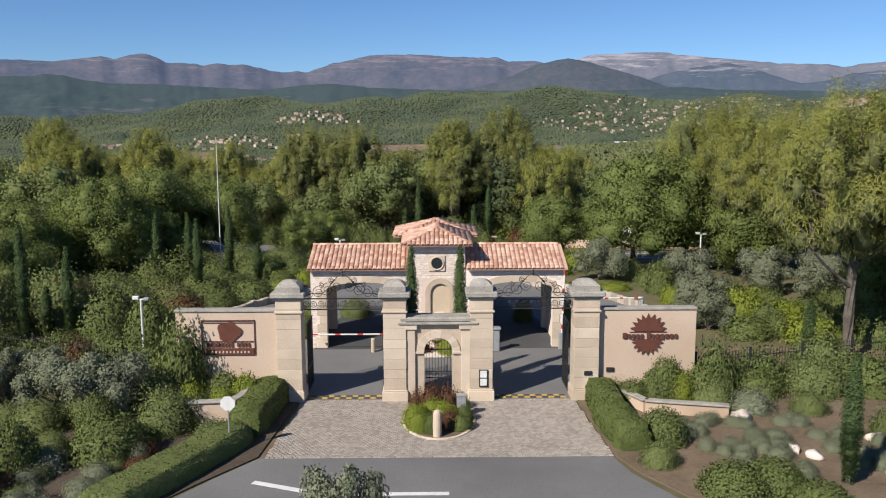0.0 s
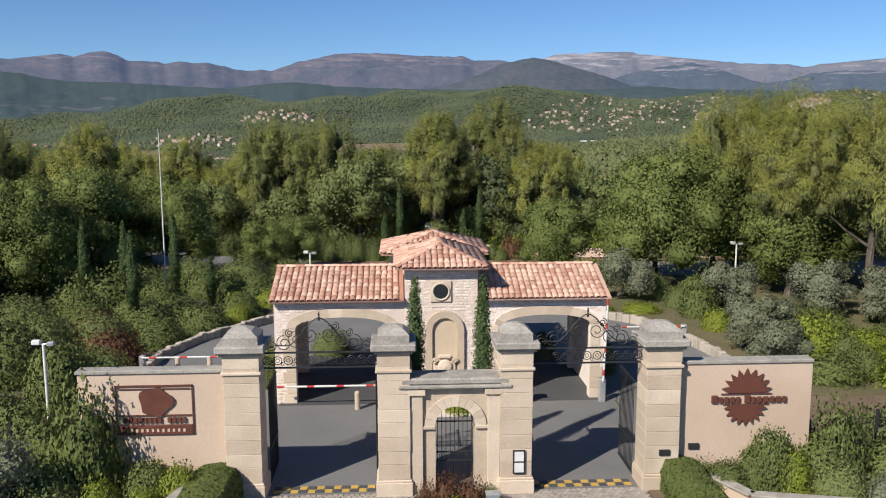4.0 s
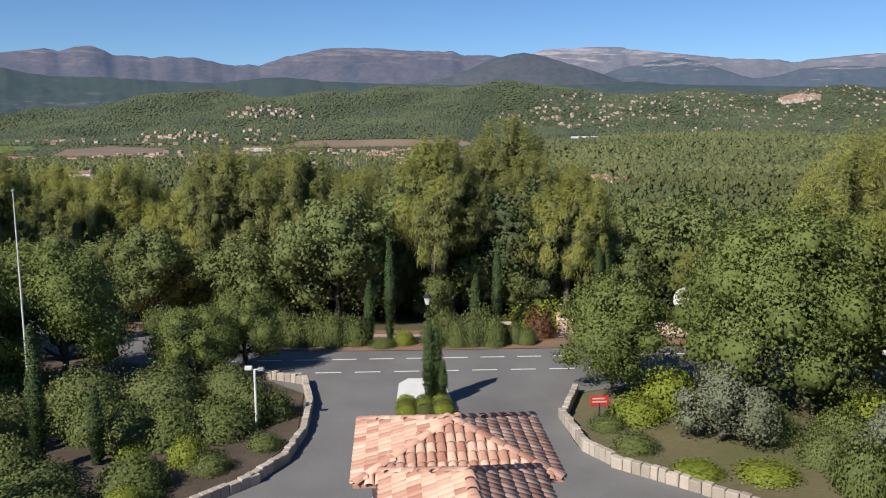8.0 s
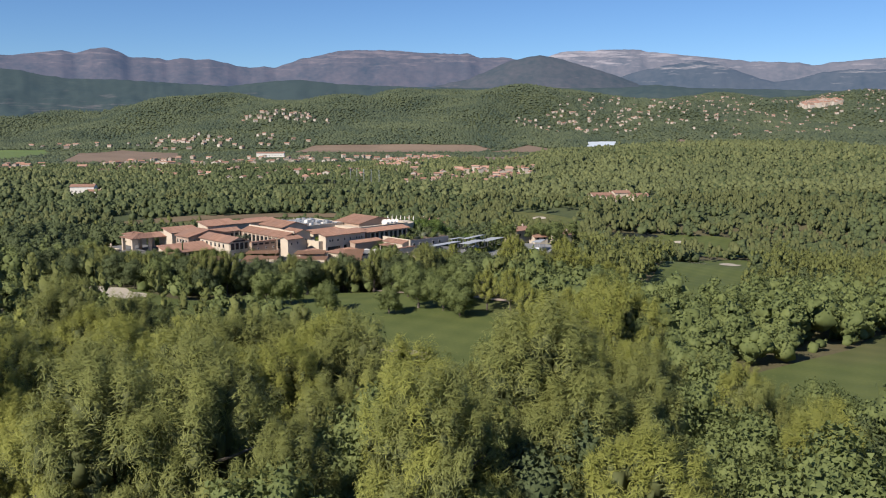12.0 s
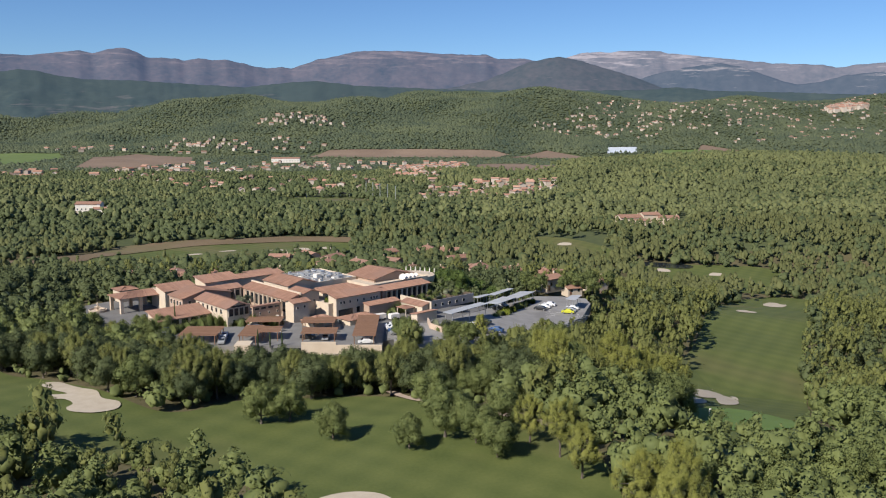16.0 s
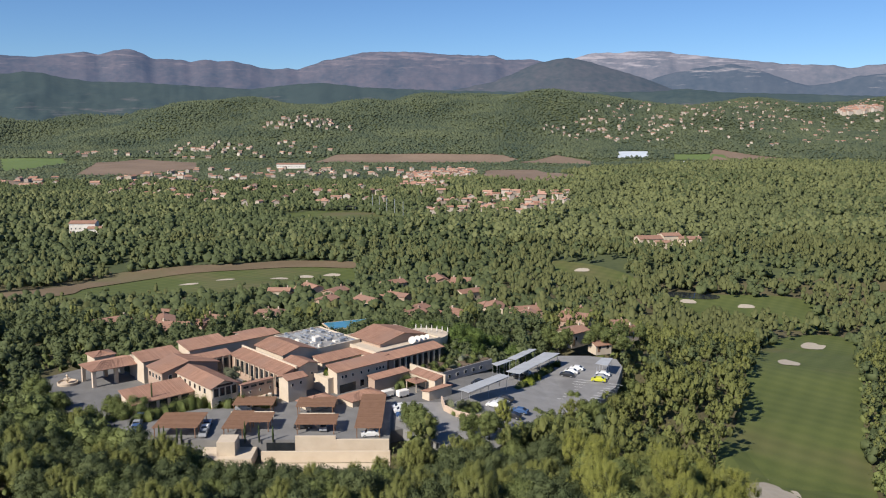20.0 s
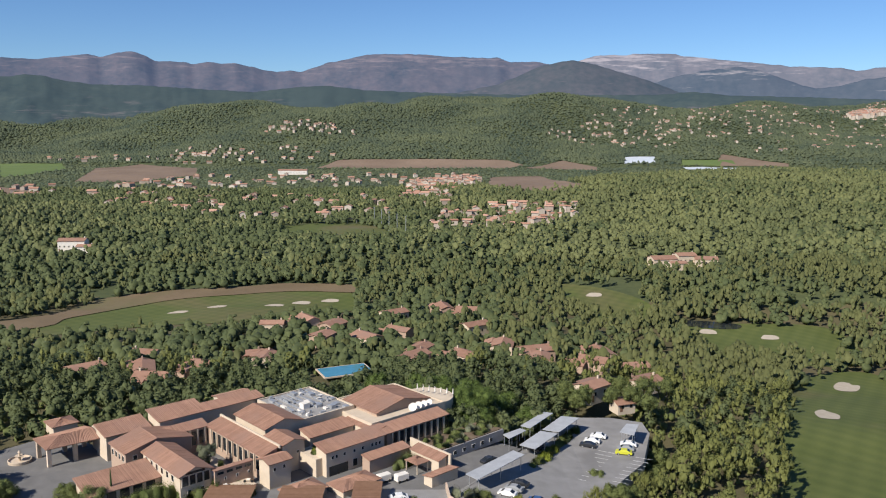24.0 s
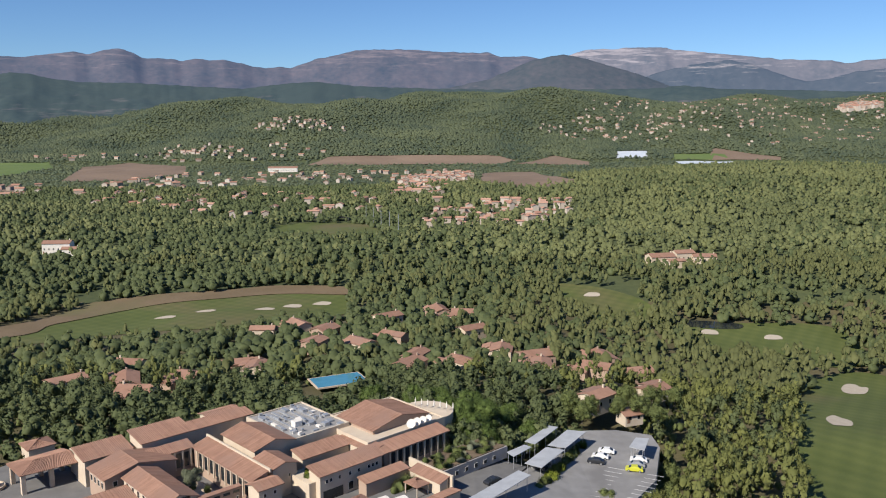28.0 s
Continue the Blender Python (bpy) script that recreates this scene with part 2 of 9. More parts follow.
# ---- ground ----
RISE_Y = [-6000, 48, 70, 110, 150, 180, 206, 224, 244, 260, 300, 345, 400, 460, 600, 760, 1000, 1700, 2100, 2500, 3000, 3300, 3700, 4200, 5000]
RISE_Z = [0, 0, -3, -9, -12.5, -13.5, -14.3, -16.2, -20.5, -23.5, -21.6, -22.4, -29, -38, -46, -44, -52, -55, -50, 2, 96, 104, 84, 120, 150]
def ramp01(a, b, v):
    s = np.clip((v - a) / (b - a), 0, 1)
    return s * s * (3 - 2 * s)
def height(x, y):
    """Ground height."""
    x, y = np.asarray(x, dtype=float), np.asarray(y, dtype=float)
    z = np.interp(y - 18 * (1 - ramp01(-66, -46, x)) * ramp01(170, 200, y) * (1 - ramp01(262, 300, y)), RISE_Y, RISE_Z)
    side = ramp01(34, 58, x) * ramp01(110, 140, y) * (1 - ramp01(360, 400, y))
    z = z + side * (np.interp(y, [110, 150, 206, 244, 290, 330, 400], [-9, -12.5, -18, -26, -32, -29, -29]) - z)
    z = z - (0.28 * np.clip(x - 62, 0, 25) + 0.09 * np.clip(x - 87, 0, 150)) * ramp01(200, 290, y) * (1 - ramp01(500, 680, y))
    z = z + 41 * np.exp(-((x - 520) / 330) ** 2 / 1.6 - ((y - 1250) / 300) ** 2 / 1.6)
    z = z + 22 * np.exp(-((x + 620) / 300) ** 2 - ((y - 900) / 260) ** 2)
    z = z - 4.5 * ramp01(6, 26, x) * (1 - ramp01(58, 80, x)) * ramp01(262, 290, y) * (1 - ramp01(375, 410, y))
    w = ramp01(2050, 2700, y)
    z = z + w * (18 * np.sin(x / 410 + 1.1) + 16 * np.sin(x / 190 + y / 260) + 12 * np.sin(x / 97 - y / 170 + 2) + 6 * np.sin(x / 51 + y / 120) - 44 * ramp01(500, 1500, -x) + 14 * ramp01(400, 1100, x) + 6)
    z = z - 4 * np.exp(-((y - 251) / 8) ** 2) * ramp01(-86, -62, x) * (1 - ramp01(-8, 12, x))
    w = ramp01(90, 160, y) * (1 - ramp01(230, 262, y) * (1 - ramp01(430, 520, y)))
    z = z + w * (0.6 * np.sin(x / 23 + y / 31) + 0.4 * np.sin(x / 13 - y / 17))
    return z
def stretch(a, b, n, k):
    """n steps from a to b, fine near 0."""
    s = np.linspace(np.arcsinh(a / k), np.arcsinh(b / k), n)
    return k * np.sinh(s)
gx, gy = stretch(-4300, 4300, 260, 60), stretch(-700, 4700, 420, 220)
X, Y = np.meshgrid(gx, gy)
Z = height(X, Y)
v = np.stack([X, Y, Z], -1).reshape(-1, 3)
i = (np.arange(len(gy) - 1)[:, None] * len(gx) + np.arange(len(gx) - 1)[None]).ravel()
tris = np.concatenate([np.stack([i, i + 1, i + len(gx) + 1], 1), np.stack([i, i + len(gx) + 1, i + len(gx)], 1)])
ground = thing("ground", "dry woodland soil and scrub falling from the gate into a wide valley", "ground", kind="structure", me=tri_mesh("ground", v, tris, "forest_floor"))
ground.data.materials.append(M["canopy_floor"])
ground.data.polygons.foreach_set("material_index", (v[tris].mean(1)[:, 1] > 620).astype(np.int32))

# ---- open ground: fairways, fields, courts ----
FAIRWAY_NEAR = [(-100, 242), (-89, 237), (-81, 234), (-66, 223), (-52, 212), (-44, 212), (-36, 220), (-10, 222), (1, 215), (12, 207), (24, 196), (29, 178), (25, 146), (21, 124), (12, 116), (6, 132), (5, 148), (-8, 152), (-22, 160), (-26, 176), (-50, 186), (-84, 196), (-112, 214)]
FAIRWAY_LOW = [(37, 114), (41, 127), (50, 136), (74, 153), (92, 172), (104, 160), (70, 118), (49, 106)]
FAIRWAY_RIGHT = [(146, 453), (190, 506), (213, 492), (140, 350), (115, 295), (82, 220), (82, 203), (74, 190), (45, 187), (48, 205), (58, 236), (73, 296), (95, 337)]
FAIRWAY_FAR = [(-330, 430), (-205, 520), (-192, 560), (-165, 603), (-122, 626), (-90, 640), (-51, 634), (-44, 588), (-106, 548), (-142, 538), (-180, 512), (-300, 395)]
ROUGH_FAR = [(-345, 440), (-216, 545), (-197, 618), (-132, 642), (-94, 664), (-50, 652), (-50, 634), (-91, 639), (-122, 625), (-165, 602), (-192, 558), (-205, 520), (-330, 430)]
POND = [(132, 578), (141, 584), (172, 582), (168, 573), (145, 573)]
FAIRWAY_MID = [(78, 660), (111, 644), (131, 617), (126, 576), (80, 592)]
FAIRWAY_POND = [(136, 572), (224, 584), (212, 522), (140, 522)]
PITCH = [(-154, 974), (-76, 1007), (-36, 905), (-44, 862), (-138, 872)]
RESORT = [(-114.1, 315.4), (-95.0, 289.9), (-74.9, 282.6), (-74.9, 271.6), (-62.2, 265.3), (-42.1, 261.6), (-40.3, 251.6), (-8.4, 251.6), (-3.8, 268.0), (3.4, 268.0), (12.6, 266.0), (26.2, 286.7), (40.2, 301.8), (54.6, 322.9), (60.4, 342.1), (61.3, 353.6), (51.7, 357.4), (38.3, 357.3), (22.2, 339.2), (5.3, 329.9), (1.6, 339.1), (-7.5, 350.0), (-33.0, 348.2), (-54.9, 339.1), (-82.2, 339.1), (-102.2, 329.9)]

def inside(poly, x, y):
    """Which points lie in a polygon."""
    hit = np.zeros(np.shape(x), dtype=bool)
    for (ax, ay), (bx, by) in zip(poly, poly[1:] + poly[:1]):
        c = ((ay > y) != (by > y)) & (x < (bx - ax) * (y - ay) / ((by - ay) or 1e-9) + ax)
        hit ^= c
    return hit

def smooth_outline(poly, n=5):
    """A rounded outline through a polygon's corners."""
    p, out = [Vector((a, b)) for a, b in poly], []
    m = len(p)
    for k in range(m):
        a, b, c, d = p[k - 1], p[k], p[(k + 1) % m], p[(k + 2) % m]
        for s in range(n):
            t = s / n
            out.append(0.5 * (2 * b + (c - a) * t + (2 * a - 5 * b + 4 * c - d) * t * t + (3 * b - a - 3 * c + d) * t ** 3))
    return out

def draped(poly, lift, material, step, rounded=True):
    """A sheet over the ground inside an outline, with a skirt edge; fine enough to follow the ground."""
    pts = smooth_outline(poly) if rounded else [Vector(q) for q in poly]
    bm = bmesh.new()
    f = bm.faces.new([bm.verts.new((q.x, q.y, 0)) for q in pts])
    xs, ys = [q.x for q in pts], [q.y for q in pts]
    for axis, lo, hi in ((0, min(xs), max(xs)), (1, min(ys), max(ys))):
        for c in np.arange(lo + step, hi, step):
            n = (1, 0, 0) if axis == 0 else (0, 1, 0)
            co = (c, 0, 0) if axis == 0 else (0, c, 0)
            bmesh.ops.bisect_plane(bm, geom=bm.verts[:] + bm.edges[:] + bm.faces[:], plane_co=co, plane_no=n)
    bmesh.ops.triangulate(bm, faces=bm.faces[:])
    for q in bm.verts:
        q.co.z = float(height(q.co.x, q.co.y)) + lift
    bmesh.ops.recalc_face_normals(bm, faces=bm.faces)
    if bm.faces[0].normal.z < 0:
        bmesh.ops.reverse_faces(bm, faces=bm.faces)
    me = bpy.data.meshes.new("sheet")
    bm.to_mesh(me)
    bm.free()
    me.materials.append(M[material])
    return me

def mown(name, dark, light, stain):
    """Turf with broad mowing stripes crossing at an angle."""
    m = surf(name, dark, light, 0.06, 0.9, 0.3, 30, stain=stain)
    nt = m.node_tree
    b = nt.nodes["Principled BSDF"]
    src = b.inputs["Base Color"].links[0].from_socket
    geo = nt.nodes.new("ShaderNodeNewGeometry")
    for turn in (0.55, -1.0):
        w = nt.nodes.new("ShaderNodeTexWave")
        w.wave_type, w.bands_direction = "BANDS", "X"
        w.inputs["Scale"].default_value, w.inputs["Distortion"].default_value = 0.045, 0.6
        rot = nt.nodes.new("ShaderNodeVectorRotate")
        rot.rotation_type = "Z_AXIS"
        rot.inputs["Angle"].default_value = turn
        nt.links.new(geo.outputs["Position"], rot.inputs["Vector"])
        nt.links.new(rot.outputs[0], w.inputs["Vector"])
        mix = nt.nodes.new("ShaderNodeMix")
        mix.data_type, mix.blend_type = "RGBA", "MULTIPLY"
        mix.inputs["B"].default_value = (0.87, 0.90, 0.88, 1)
        nt.links.new(w.outputs["Fac"], mix.inputs["Factor"])
        nt.links.new(src, mix.inputs["A"])
        src = mix.outputs["Result"]
    nt.links.new(src, b.inputs["Base Color"])
    return m
M["grass"] = mown("mown_grass", (0.082, 0.104, 0.026), (0.120, 0.138, 0.040), (0.140, 0.124, 0.054))
M["rough"] = surf("rough", (0.13, 0.095, 0.055), (0.19, 0.14, 0.085), 0.05, 0.95, 0.3, 20, stain=(0.12, 0.125, 0.05))
for poly, words in ((FAIRWAY_NEAR, "mown green golf fairway below the wooded slope"), (FAIRWAY_LOW, "mown green golf fairway beside the trees"), (FAIRWAY_RIGHT, "striped green golf fairway running down between woods"), (FAIRWAY_FAR, "long golf fairway with a brown rough edge"), (FAIRWAY_MID, "small golf green among the woods"), (FAIRWAY_POND, "golf green beside a pond"), (PITCH, "green sports pitch with a dark stand")):
    thing("fairway", words, "golf fairway", kind="structure", me=draped(poly, 0.25, "grass", 6.0))

thing("rough", "strip of dry brown rough grass beside the fairway", "rough grass", kind="structure", me=draped(ROUGH_FAR, 0.6, "rough", 8.0))
thing("pond", "small dark still pond beside the golf green", "pond", kind="structure", me=draped(POND, 0.5, "dark_glass", 8.0))

# ---- foliage ----
RNG = np.random.default_rng(7)
ICO = bmesh.new()
bmesh.ops.create_icosphere(ICO, subdivisions=1, radius=1)
ICO_V = np.array([q.co[:] for q in ICO.verts])
ICO_F = np.array([[q.index for q in f.verts] for f in ICO.faces])
ICO.free()
BALL = bmesh.new()
bmesh.ops.create_icosphere(BALL, subdivisions=2, radius=1)
BALL_V = np.array([q.co[:] for q in BALL.verts])
BALL_F = np.array([[q.index for q in f.verts] for f in BALL.faces])
BALL.free()

t_ = (1 + 5 ** 0.5) / 2
OCTA_V = np.array([(-1, t_, 0), (1, t_, 0), (-1, -t_, 0), (1, -t_, 0), (0, -1, t_), (0, 1, t_), (0, -1, -t_), (0, 1, -t_), (t_, 0, -1), (t_, 0, 1), (-t_, 0, -1), (-t_, 0, 1)]) / 1.902
OCTA_F = np.array([(0, 11, 5), (0, 5, 1), (0, 1, 7), (0, 7, 10), (0, 10, 11), (1, 5, 9), (5, 11, 4), (11, 10, 2), (10, 7, 6), (7, 1, 8), (3, 9, 4), (3, 4, 2), (3, 2, 6), (3, 6, 8), (3, 8, 9), (4, 9, 5), (2, 4, 11), (6, 2, 10), (8, 6, 7), (9, 8, 1)])

def unit(v):
    return v / (np.linalg.norm(v, axis=-1)[..., None] + 1e-9)

def leaf_tris(centre, normal, size, tilt=0.9, rng=RNG, slim=0.75, along=None):
    """One leaf clump, a triangle, at each centre, roughly facing normal; its long axis follows 'along' where given."""
    n = len(centre)
    normal = unit(normal)
    a = normal + tilt * rng.normal(size=(n, 3)) * 0.6
    a = unit(np.where((a * normal).sum(1)[:, None] < 0, -a, a))
    b = rng.normal(size=(n, 3)) if along is None else along + 0.35 * rng.normal(size=(n, 3))
    b = unit(b - a * (a * b).sum(1)[:, None])
    c = np.cross(a, b)
    s = (size * rng.uniform(0.6, 1.35, n))[:, None]
    v = np.stack([centre + s * b, centre + s * (-0.5 * b + slim * c), centre + s * (-0.5 * b - slim * c)], 1)
    return v.reshape(-1, 3), np.arange(3 * n).reshape(-1, 3), np.repeat(unit(normal * 0.55 + a * 0.55), 3, axis=0)

def join(parts):
    vs, fs, ns, o = [], [], [], 0
    for v, f, m in parts:
        vs.append(v)
        fs.append(f + o)
        ns.append(m)
        o += len(v)
    return np.concatenate(vs), np.concatenate(fs), np.concatenate(ns)

def crown(lobes, n, size, material, core=0.8, tilt=0.9, seed=1, low=-0.75, spiky=0.0, slim=0.75):
    """A crown of leaf clumps round lobes (centre, radii), with a denser inside."""
    rng = np.random.default_rng(seed)
    c, r = np.array([q[:3] for q in lobes], float), np.array([q[3:] for q in lobes], float)
    w = (r[:, 0] * r[:, 2]) / (r[:, 0] * r[:, 2]).sum()
    k = rng.choice(len(lobes), n, p=w)
    d = unit(rng.normal(size=(n, 3)))
    d[:, 2] = np.where(d[:, 2] < low, -d[:, 2], d[:, 2])
    out = rng.uniform(0.60, 1.08, n)[:, None] + spiky * np.abs(rng.normal(size=(n, 1)))
    bumps = 1 + 0.10 * np.sin(7 * d[:, :1] + k[:, None]) * np.sin(6 * d[:, 1:2] + 2 * k[:, None]) * np.cos(5 * d[:, 2:])
    p = c[k] + r[k] * d * out * bumps
    mid = c.mean(0)
    parts = [leaf_tris(p, unit(d) + 0.9 * unit(p - mid), size, tilt, rng, slim)]
    for q in range(len(lobes)):
        j = 1 + 0.12 * rng.normal(size=(len(ICO_V), 1))
        parts.append((c[q] + ICO_V * r[q] * core * j, ICO_F, ICO_V))
    v, f, m = join(parts)
    return tri_mesh("crown", v, f, material, m)

def lumps(c, rad, rng, rough=0.14):
    """Rounded masses, one at each centre: the inside of a crown."""
    n = len(c)
    v = c[:, None] + OCTA_V[None] * rad[:, None] * (1 + rough * rng.normal(size=(n, 12, 1)))
    return v.reshape(-1, 3), (OCTA_F[None] + 12 * np.arange(n)[:, None, None]).reshape(-1, 3), np.tile(OCTA_V, (n, 1))

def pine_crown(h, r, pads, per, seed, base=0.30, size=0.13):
    """An open, uneven crown: separate upright brushes of needles at the branch ends, with gaps between them; young and
    yellow above, older and greyer below, the darker tone below and inside also painted in as shade.
    """
    rng = np.random.default_rng(seed)
    s = ((np.arange(pads) + rng.uniform(0.0, 1.0, pads)) / pads) ** 0.8
    a = np.arange(pads) * 2.39996 + rng.uniform(-0.6, 0.6, pads)
    lobe = 1 + 0.20 * np.sin(2 * a + seed) + 0.16 * np.sin(3 * a + 5 * s + 2 * seed)
    ring = r * np.clip(np.sin(np.pi * (0.16 + 0.80 * s)), 0, 1) ** 0.75 * lobe * np.where(rng.uniform(size=pads) < 0.7, rng.uniform(0.68, 0.95, pads), rng.uniform(0.15, 0.6, pads))
    c = np.stack([ring * np.cos(a), ring * np.sin(a), h * (base + (0.92 - base) * s) + 0.25 * r * rng.normal(size=pads) * 0.4], 1)
    wide = r * rng.uniform(0.12, 0.21, pads) * (1.12 - 0.35 * s)
    tall = wide * rng.uniform(1.2, 2.0, pads) * (0.75 + 0.7 * s)
    rad = np.stack([wide, wide, tall], 1)
    lean = np.stack([np.cos(a) * 0.55, np.sin(a) * 0.55, np.ones(pads)], 1)
    k = np.repeat(np.arange(pads), per)
    n = len(k)
    d = unit(rng.normal(size=(n, 3)))
    d[:, 2] = np.where(d[:, 2] < -0.55, -d[:, 2], d[:, 2])
    q = rng.uniform(0.25, 1.0, (n, 1)) ** 0.6 * rng.uniform(0.85, 1.35, (n, 1)) + 0.12 * np.abs(rng.normal(size=(n, 1))) * (d[:, 2:] > 0.3)
    p = c[k] + rad[k] * d * q + lean[k] * (tall[k] * 0.35 * d[:, 2] * (d[:, 2] > 0))[:, None]
    out = 0.75 * d + 0.9 * unit(p - np.array((0, 0, h * 0.45))) + np.array((0, 0, 0.1))
    v1, f1, n1 = leaf_tris(p, out, size, 0.45, rng, 0.11, lean[k] * 0.9 + d * 0.6)
    # upward needles get the bright tone; lower ones carry old-needle colour and painted shade
    lit_tip = d[:, 2] + 0.30 * rng.normal(size=n) > -0.05 - 0.25 * s[k]
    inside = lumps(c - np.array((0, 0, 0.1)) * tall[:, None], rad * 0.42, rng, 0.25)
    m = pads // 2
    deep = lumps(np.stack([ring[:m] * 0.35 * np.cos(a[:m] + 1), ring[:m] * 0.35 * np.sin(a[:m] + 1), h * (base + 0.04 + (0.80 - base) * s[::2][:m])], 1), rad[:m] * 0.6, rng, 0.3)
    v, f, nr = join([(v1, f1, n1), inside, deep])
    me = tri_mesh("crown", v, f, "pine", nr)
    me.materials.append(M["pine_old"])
    me.polygons.foreach_set("material_index", np.concatenate([(~lit_tip).astype(np.int32), np.ones(len(f) - n, np.int32)]))
    return me, [tuple(x) for x in c[::max(1, pads // 14)]]

def trunk_mesh(h, r, lean, limbs, seed, material="bark"):
    """A tapered, slightly bent trunk with limbs up into the crown; limbs: (from height, to point)."""
    rng = random.Random(seed)
    path = [(lean[0] * s * s + 0.08 * rng.uniform(-1, 1) * (s > 0), lean[1] * s * s + 0.08 * rng.uniform(-1, 1) * (s > 0), h * s) for s in (0, 0.2, 0.4, 0.6, 0.8, 1)]
    bm = bmesh.new()
    for pts, rad in [(path, [r * 1.35, r, r * 0.88, r * 0.72, r * 0.5, r * 0.2])] + [([(lean[0] * (z0 / h) ** 2, lean[1] * (z0 / h) ** 2, z0), ((q[0] + lean[0] * (z0 / h)) / 2, q[1] / 2, (z0 + q[2]) / 2 - 0.1), q], [r * 0.45, r * 0.3, r * 0.1]) for z0, q in limbs]:
        t = tube(pts, rad, material, 7)
        bm.from_mesh(t)
        bpy.data.meshes.remove(t)
    me = bpy.data.meshes.new("trunk")
    bm.to_mesh(me)
    bm.free()
    me.materials.append(M[material])
    return me

def oak_lobes(h, r, seed, n=11):
    rng = random.Random(seed)
    out = [(0, 0, h * 0.58, r * 0.58, r * 0.58, h * 0.30)]
    for k in range(n):
        s = (k + 0.5) / n
        a = k * 2.4 + rng.uniform(-0.7, 0.7)
        ring = r * 0.74 * math.sqrt(max(0.04, 1 - (1.5 * s - 0.55) ** 2)) * rng.uniform(0.65, 1.15)
        q = r * rng.uniform(0.20, 0.42)
        out.append((ring * math.cos(a), ring * math.sin(a), h * (0.26 + 0.66 * s) * rng.uniform(0.92, 1.06), q, q, q * rng.uniform(0.75, 1.1)))
    return out

TREES = {}
def tree_kind(key, label, category, lobes, n, size, material, trunk, spiky=0.0, tilt=0.9, seed=1, slim=0.75):
    TREES[key] = (label, category, crown(lobes, n, size, material, 0.62 if key == "cypress" else 0.66, tilt, seed, spiky=spiky, slim=slim), trunk)

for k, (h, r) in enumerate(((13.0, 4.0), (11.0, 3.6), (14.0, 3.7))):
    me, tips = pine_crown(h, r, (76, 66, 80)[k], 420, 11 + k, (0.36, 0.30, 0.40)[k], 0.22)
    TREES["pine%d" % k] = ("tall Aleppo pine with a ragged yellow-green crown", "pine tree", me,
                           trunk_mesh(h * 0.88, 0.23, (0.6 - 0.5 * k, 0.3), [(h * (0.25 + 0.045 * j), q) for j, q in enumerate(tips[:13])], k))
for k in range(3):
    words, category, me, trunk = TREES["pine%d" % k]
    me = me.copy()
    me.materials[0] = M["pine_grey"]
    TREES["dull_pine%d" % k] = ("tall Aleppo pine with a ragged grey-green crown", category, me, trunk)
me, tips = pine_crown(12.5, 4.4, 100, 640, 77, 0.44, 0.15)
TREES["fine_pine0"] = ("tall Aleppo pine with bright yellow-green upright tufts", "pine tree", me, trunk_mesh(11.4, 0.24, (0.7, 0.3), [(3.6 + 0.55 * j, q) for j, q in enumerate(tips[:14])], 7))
for k, (h, r) in enumerate(((7.5, 3.6), (6.2, 3.2))):
    lb = oak_lobes(h, r, 31 + k, 20)
    tree_kind("oak%d" % k, "broad holm oak with a dense dark green crown", "oak tree", lb, 9500, 0.125, "oak",
              trunk_mesh(h * 0.6, 0.22, (0.2, 0.1), [(h * 0.22, lb[j * 2 + 1][:3]) for j in range(4)], 5 + k), seed=5 + k, spiky=0.13, tilt=1.2)
for k, (h, r) in enumerate(((7.5, 3.6), (6.2, 3.2))):
    lb = oak_lobes(h, r, 51 + k, 26)
    tree_kind("fine_oak%d" % k, "broad leafy oak with a dense green crown", "oak tree", lb, 26000, 0.08, "oak_near",
              trunk_mesh(h * 0.6, 0.22, (0.2, 0.1), [(h * 0.22, lb[j * 2 + 1][:3]) for j in range(6)], 15 + k), seed=15 + k, spiky=0.14, tilt=1.2)
lb = oak_lobes(3.6, 2.0, 41, 9)
tree_kind("olive", "silvery grey-green olive tree with a rounded crown", "olive tree", lb, 11000, 0.06, "olive", trunk_mesh(2.0, 0.16, (0.3, 0.1), [(0.9, lb[3][:3]), (0.9, lb[5][:3])], 9), seed=9, spiky=0.08, tilt=1.4)
col = [(0.03 * math.sin(k * 2.1), 0.03 * math.cos(k * 1.7), 0.5 + 0.75 * k, 0.10 + 0.30 * math.sin(math.pi * min(1.0, (k + 1.3) / 11.0)) ** 0.7, 0.10 + 0.30 * math.sin(math.pi * min(1.0, (k + 1.3) / 11.0)) ** 0.7, 0.75) for k in range(10)]
tree_kind("cypress", "slim dark green Italian cypress, column-shaped", "cypress", col, 10000, 0.05, "cypress", trunk_mesh(2.0, 0.09, (0, 0), [], 4), seed=4, tilt=0.7)

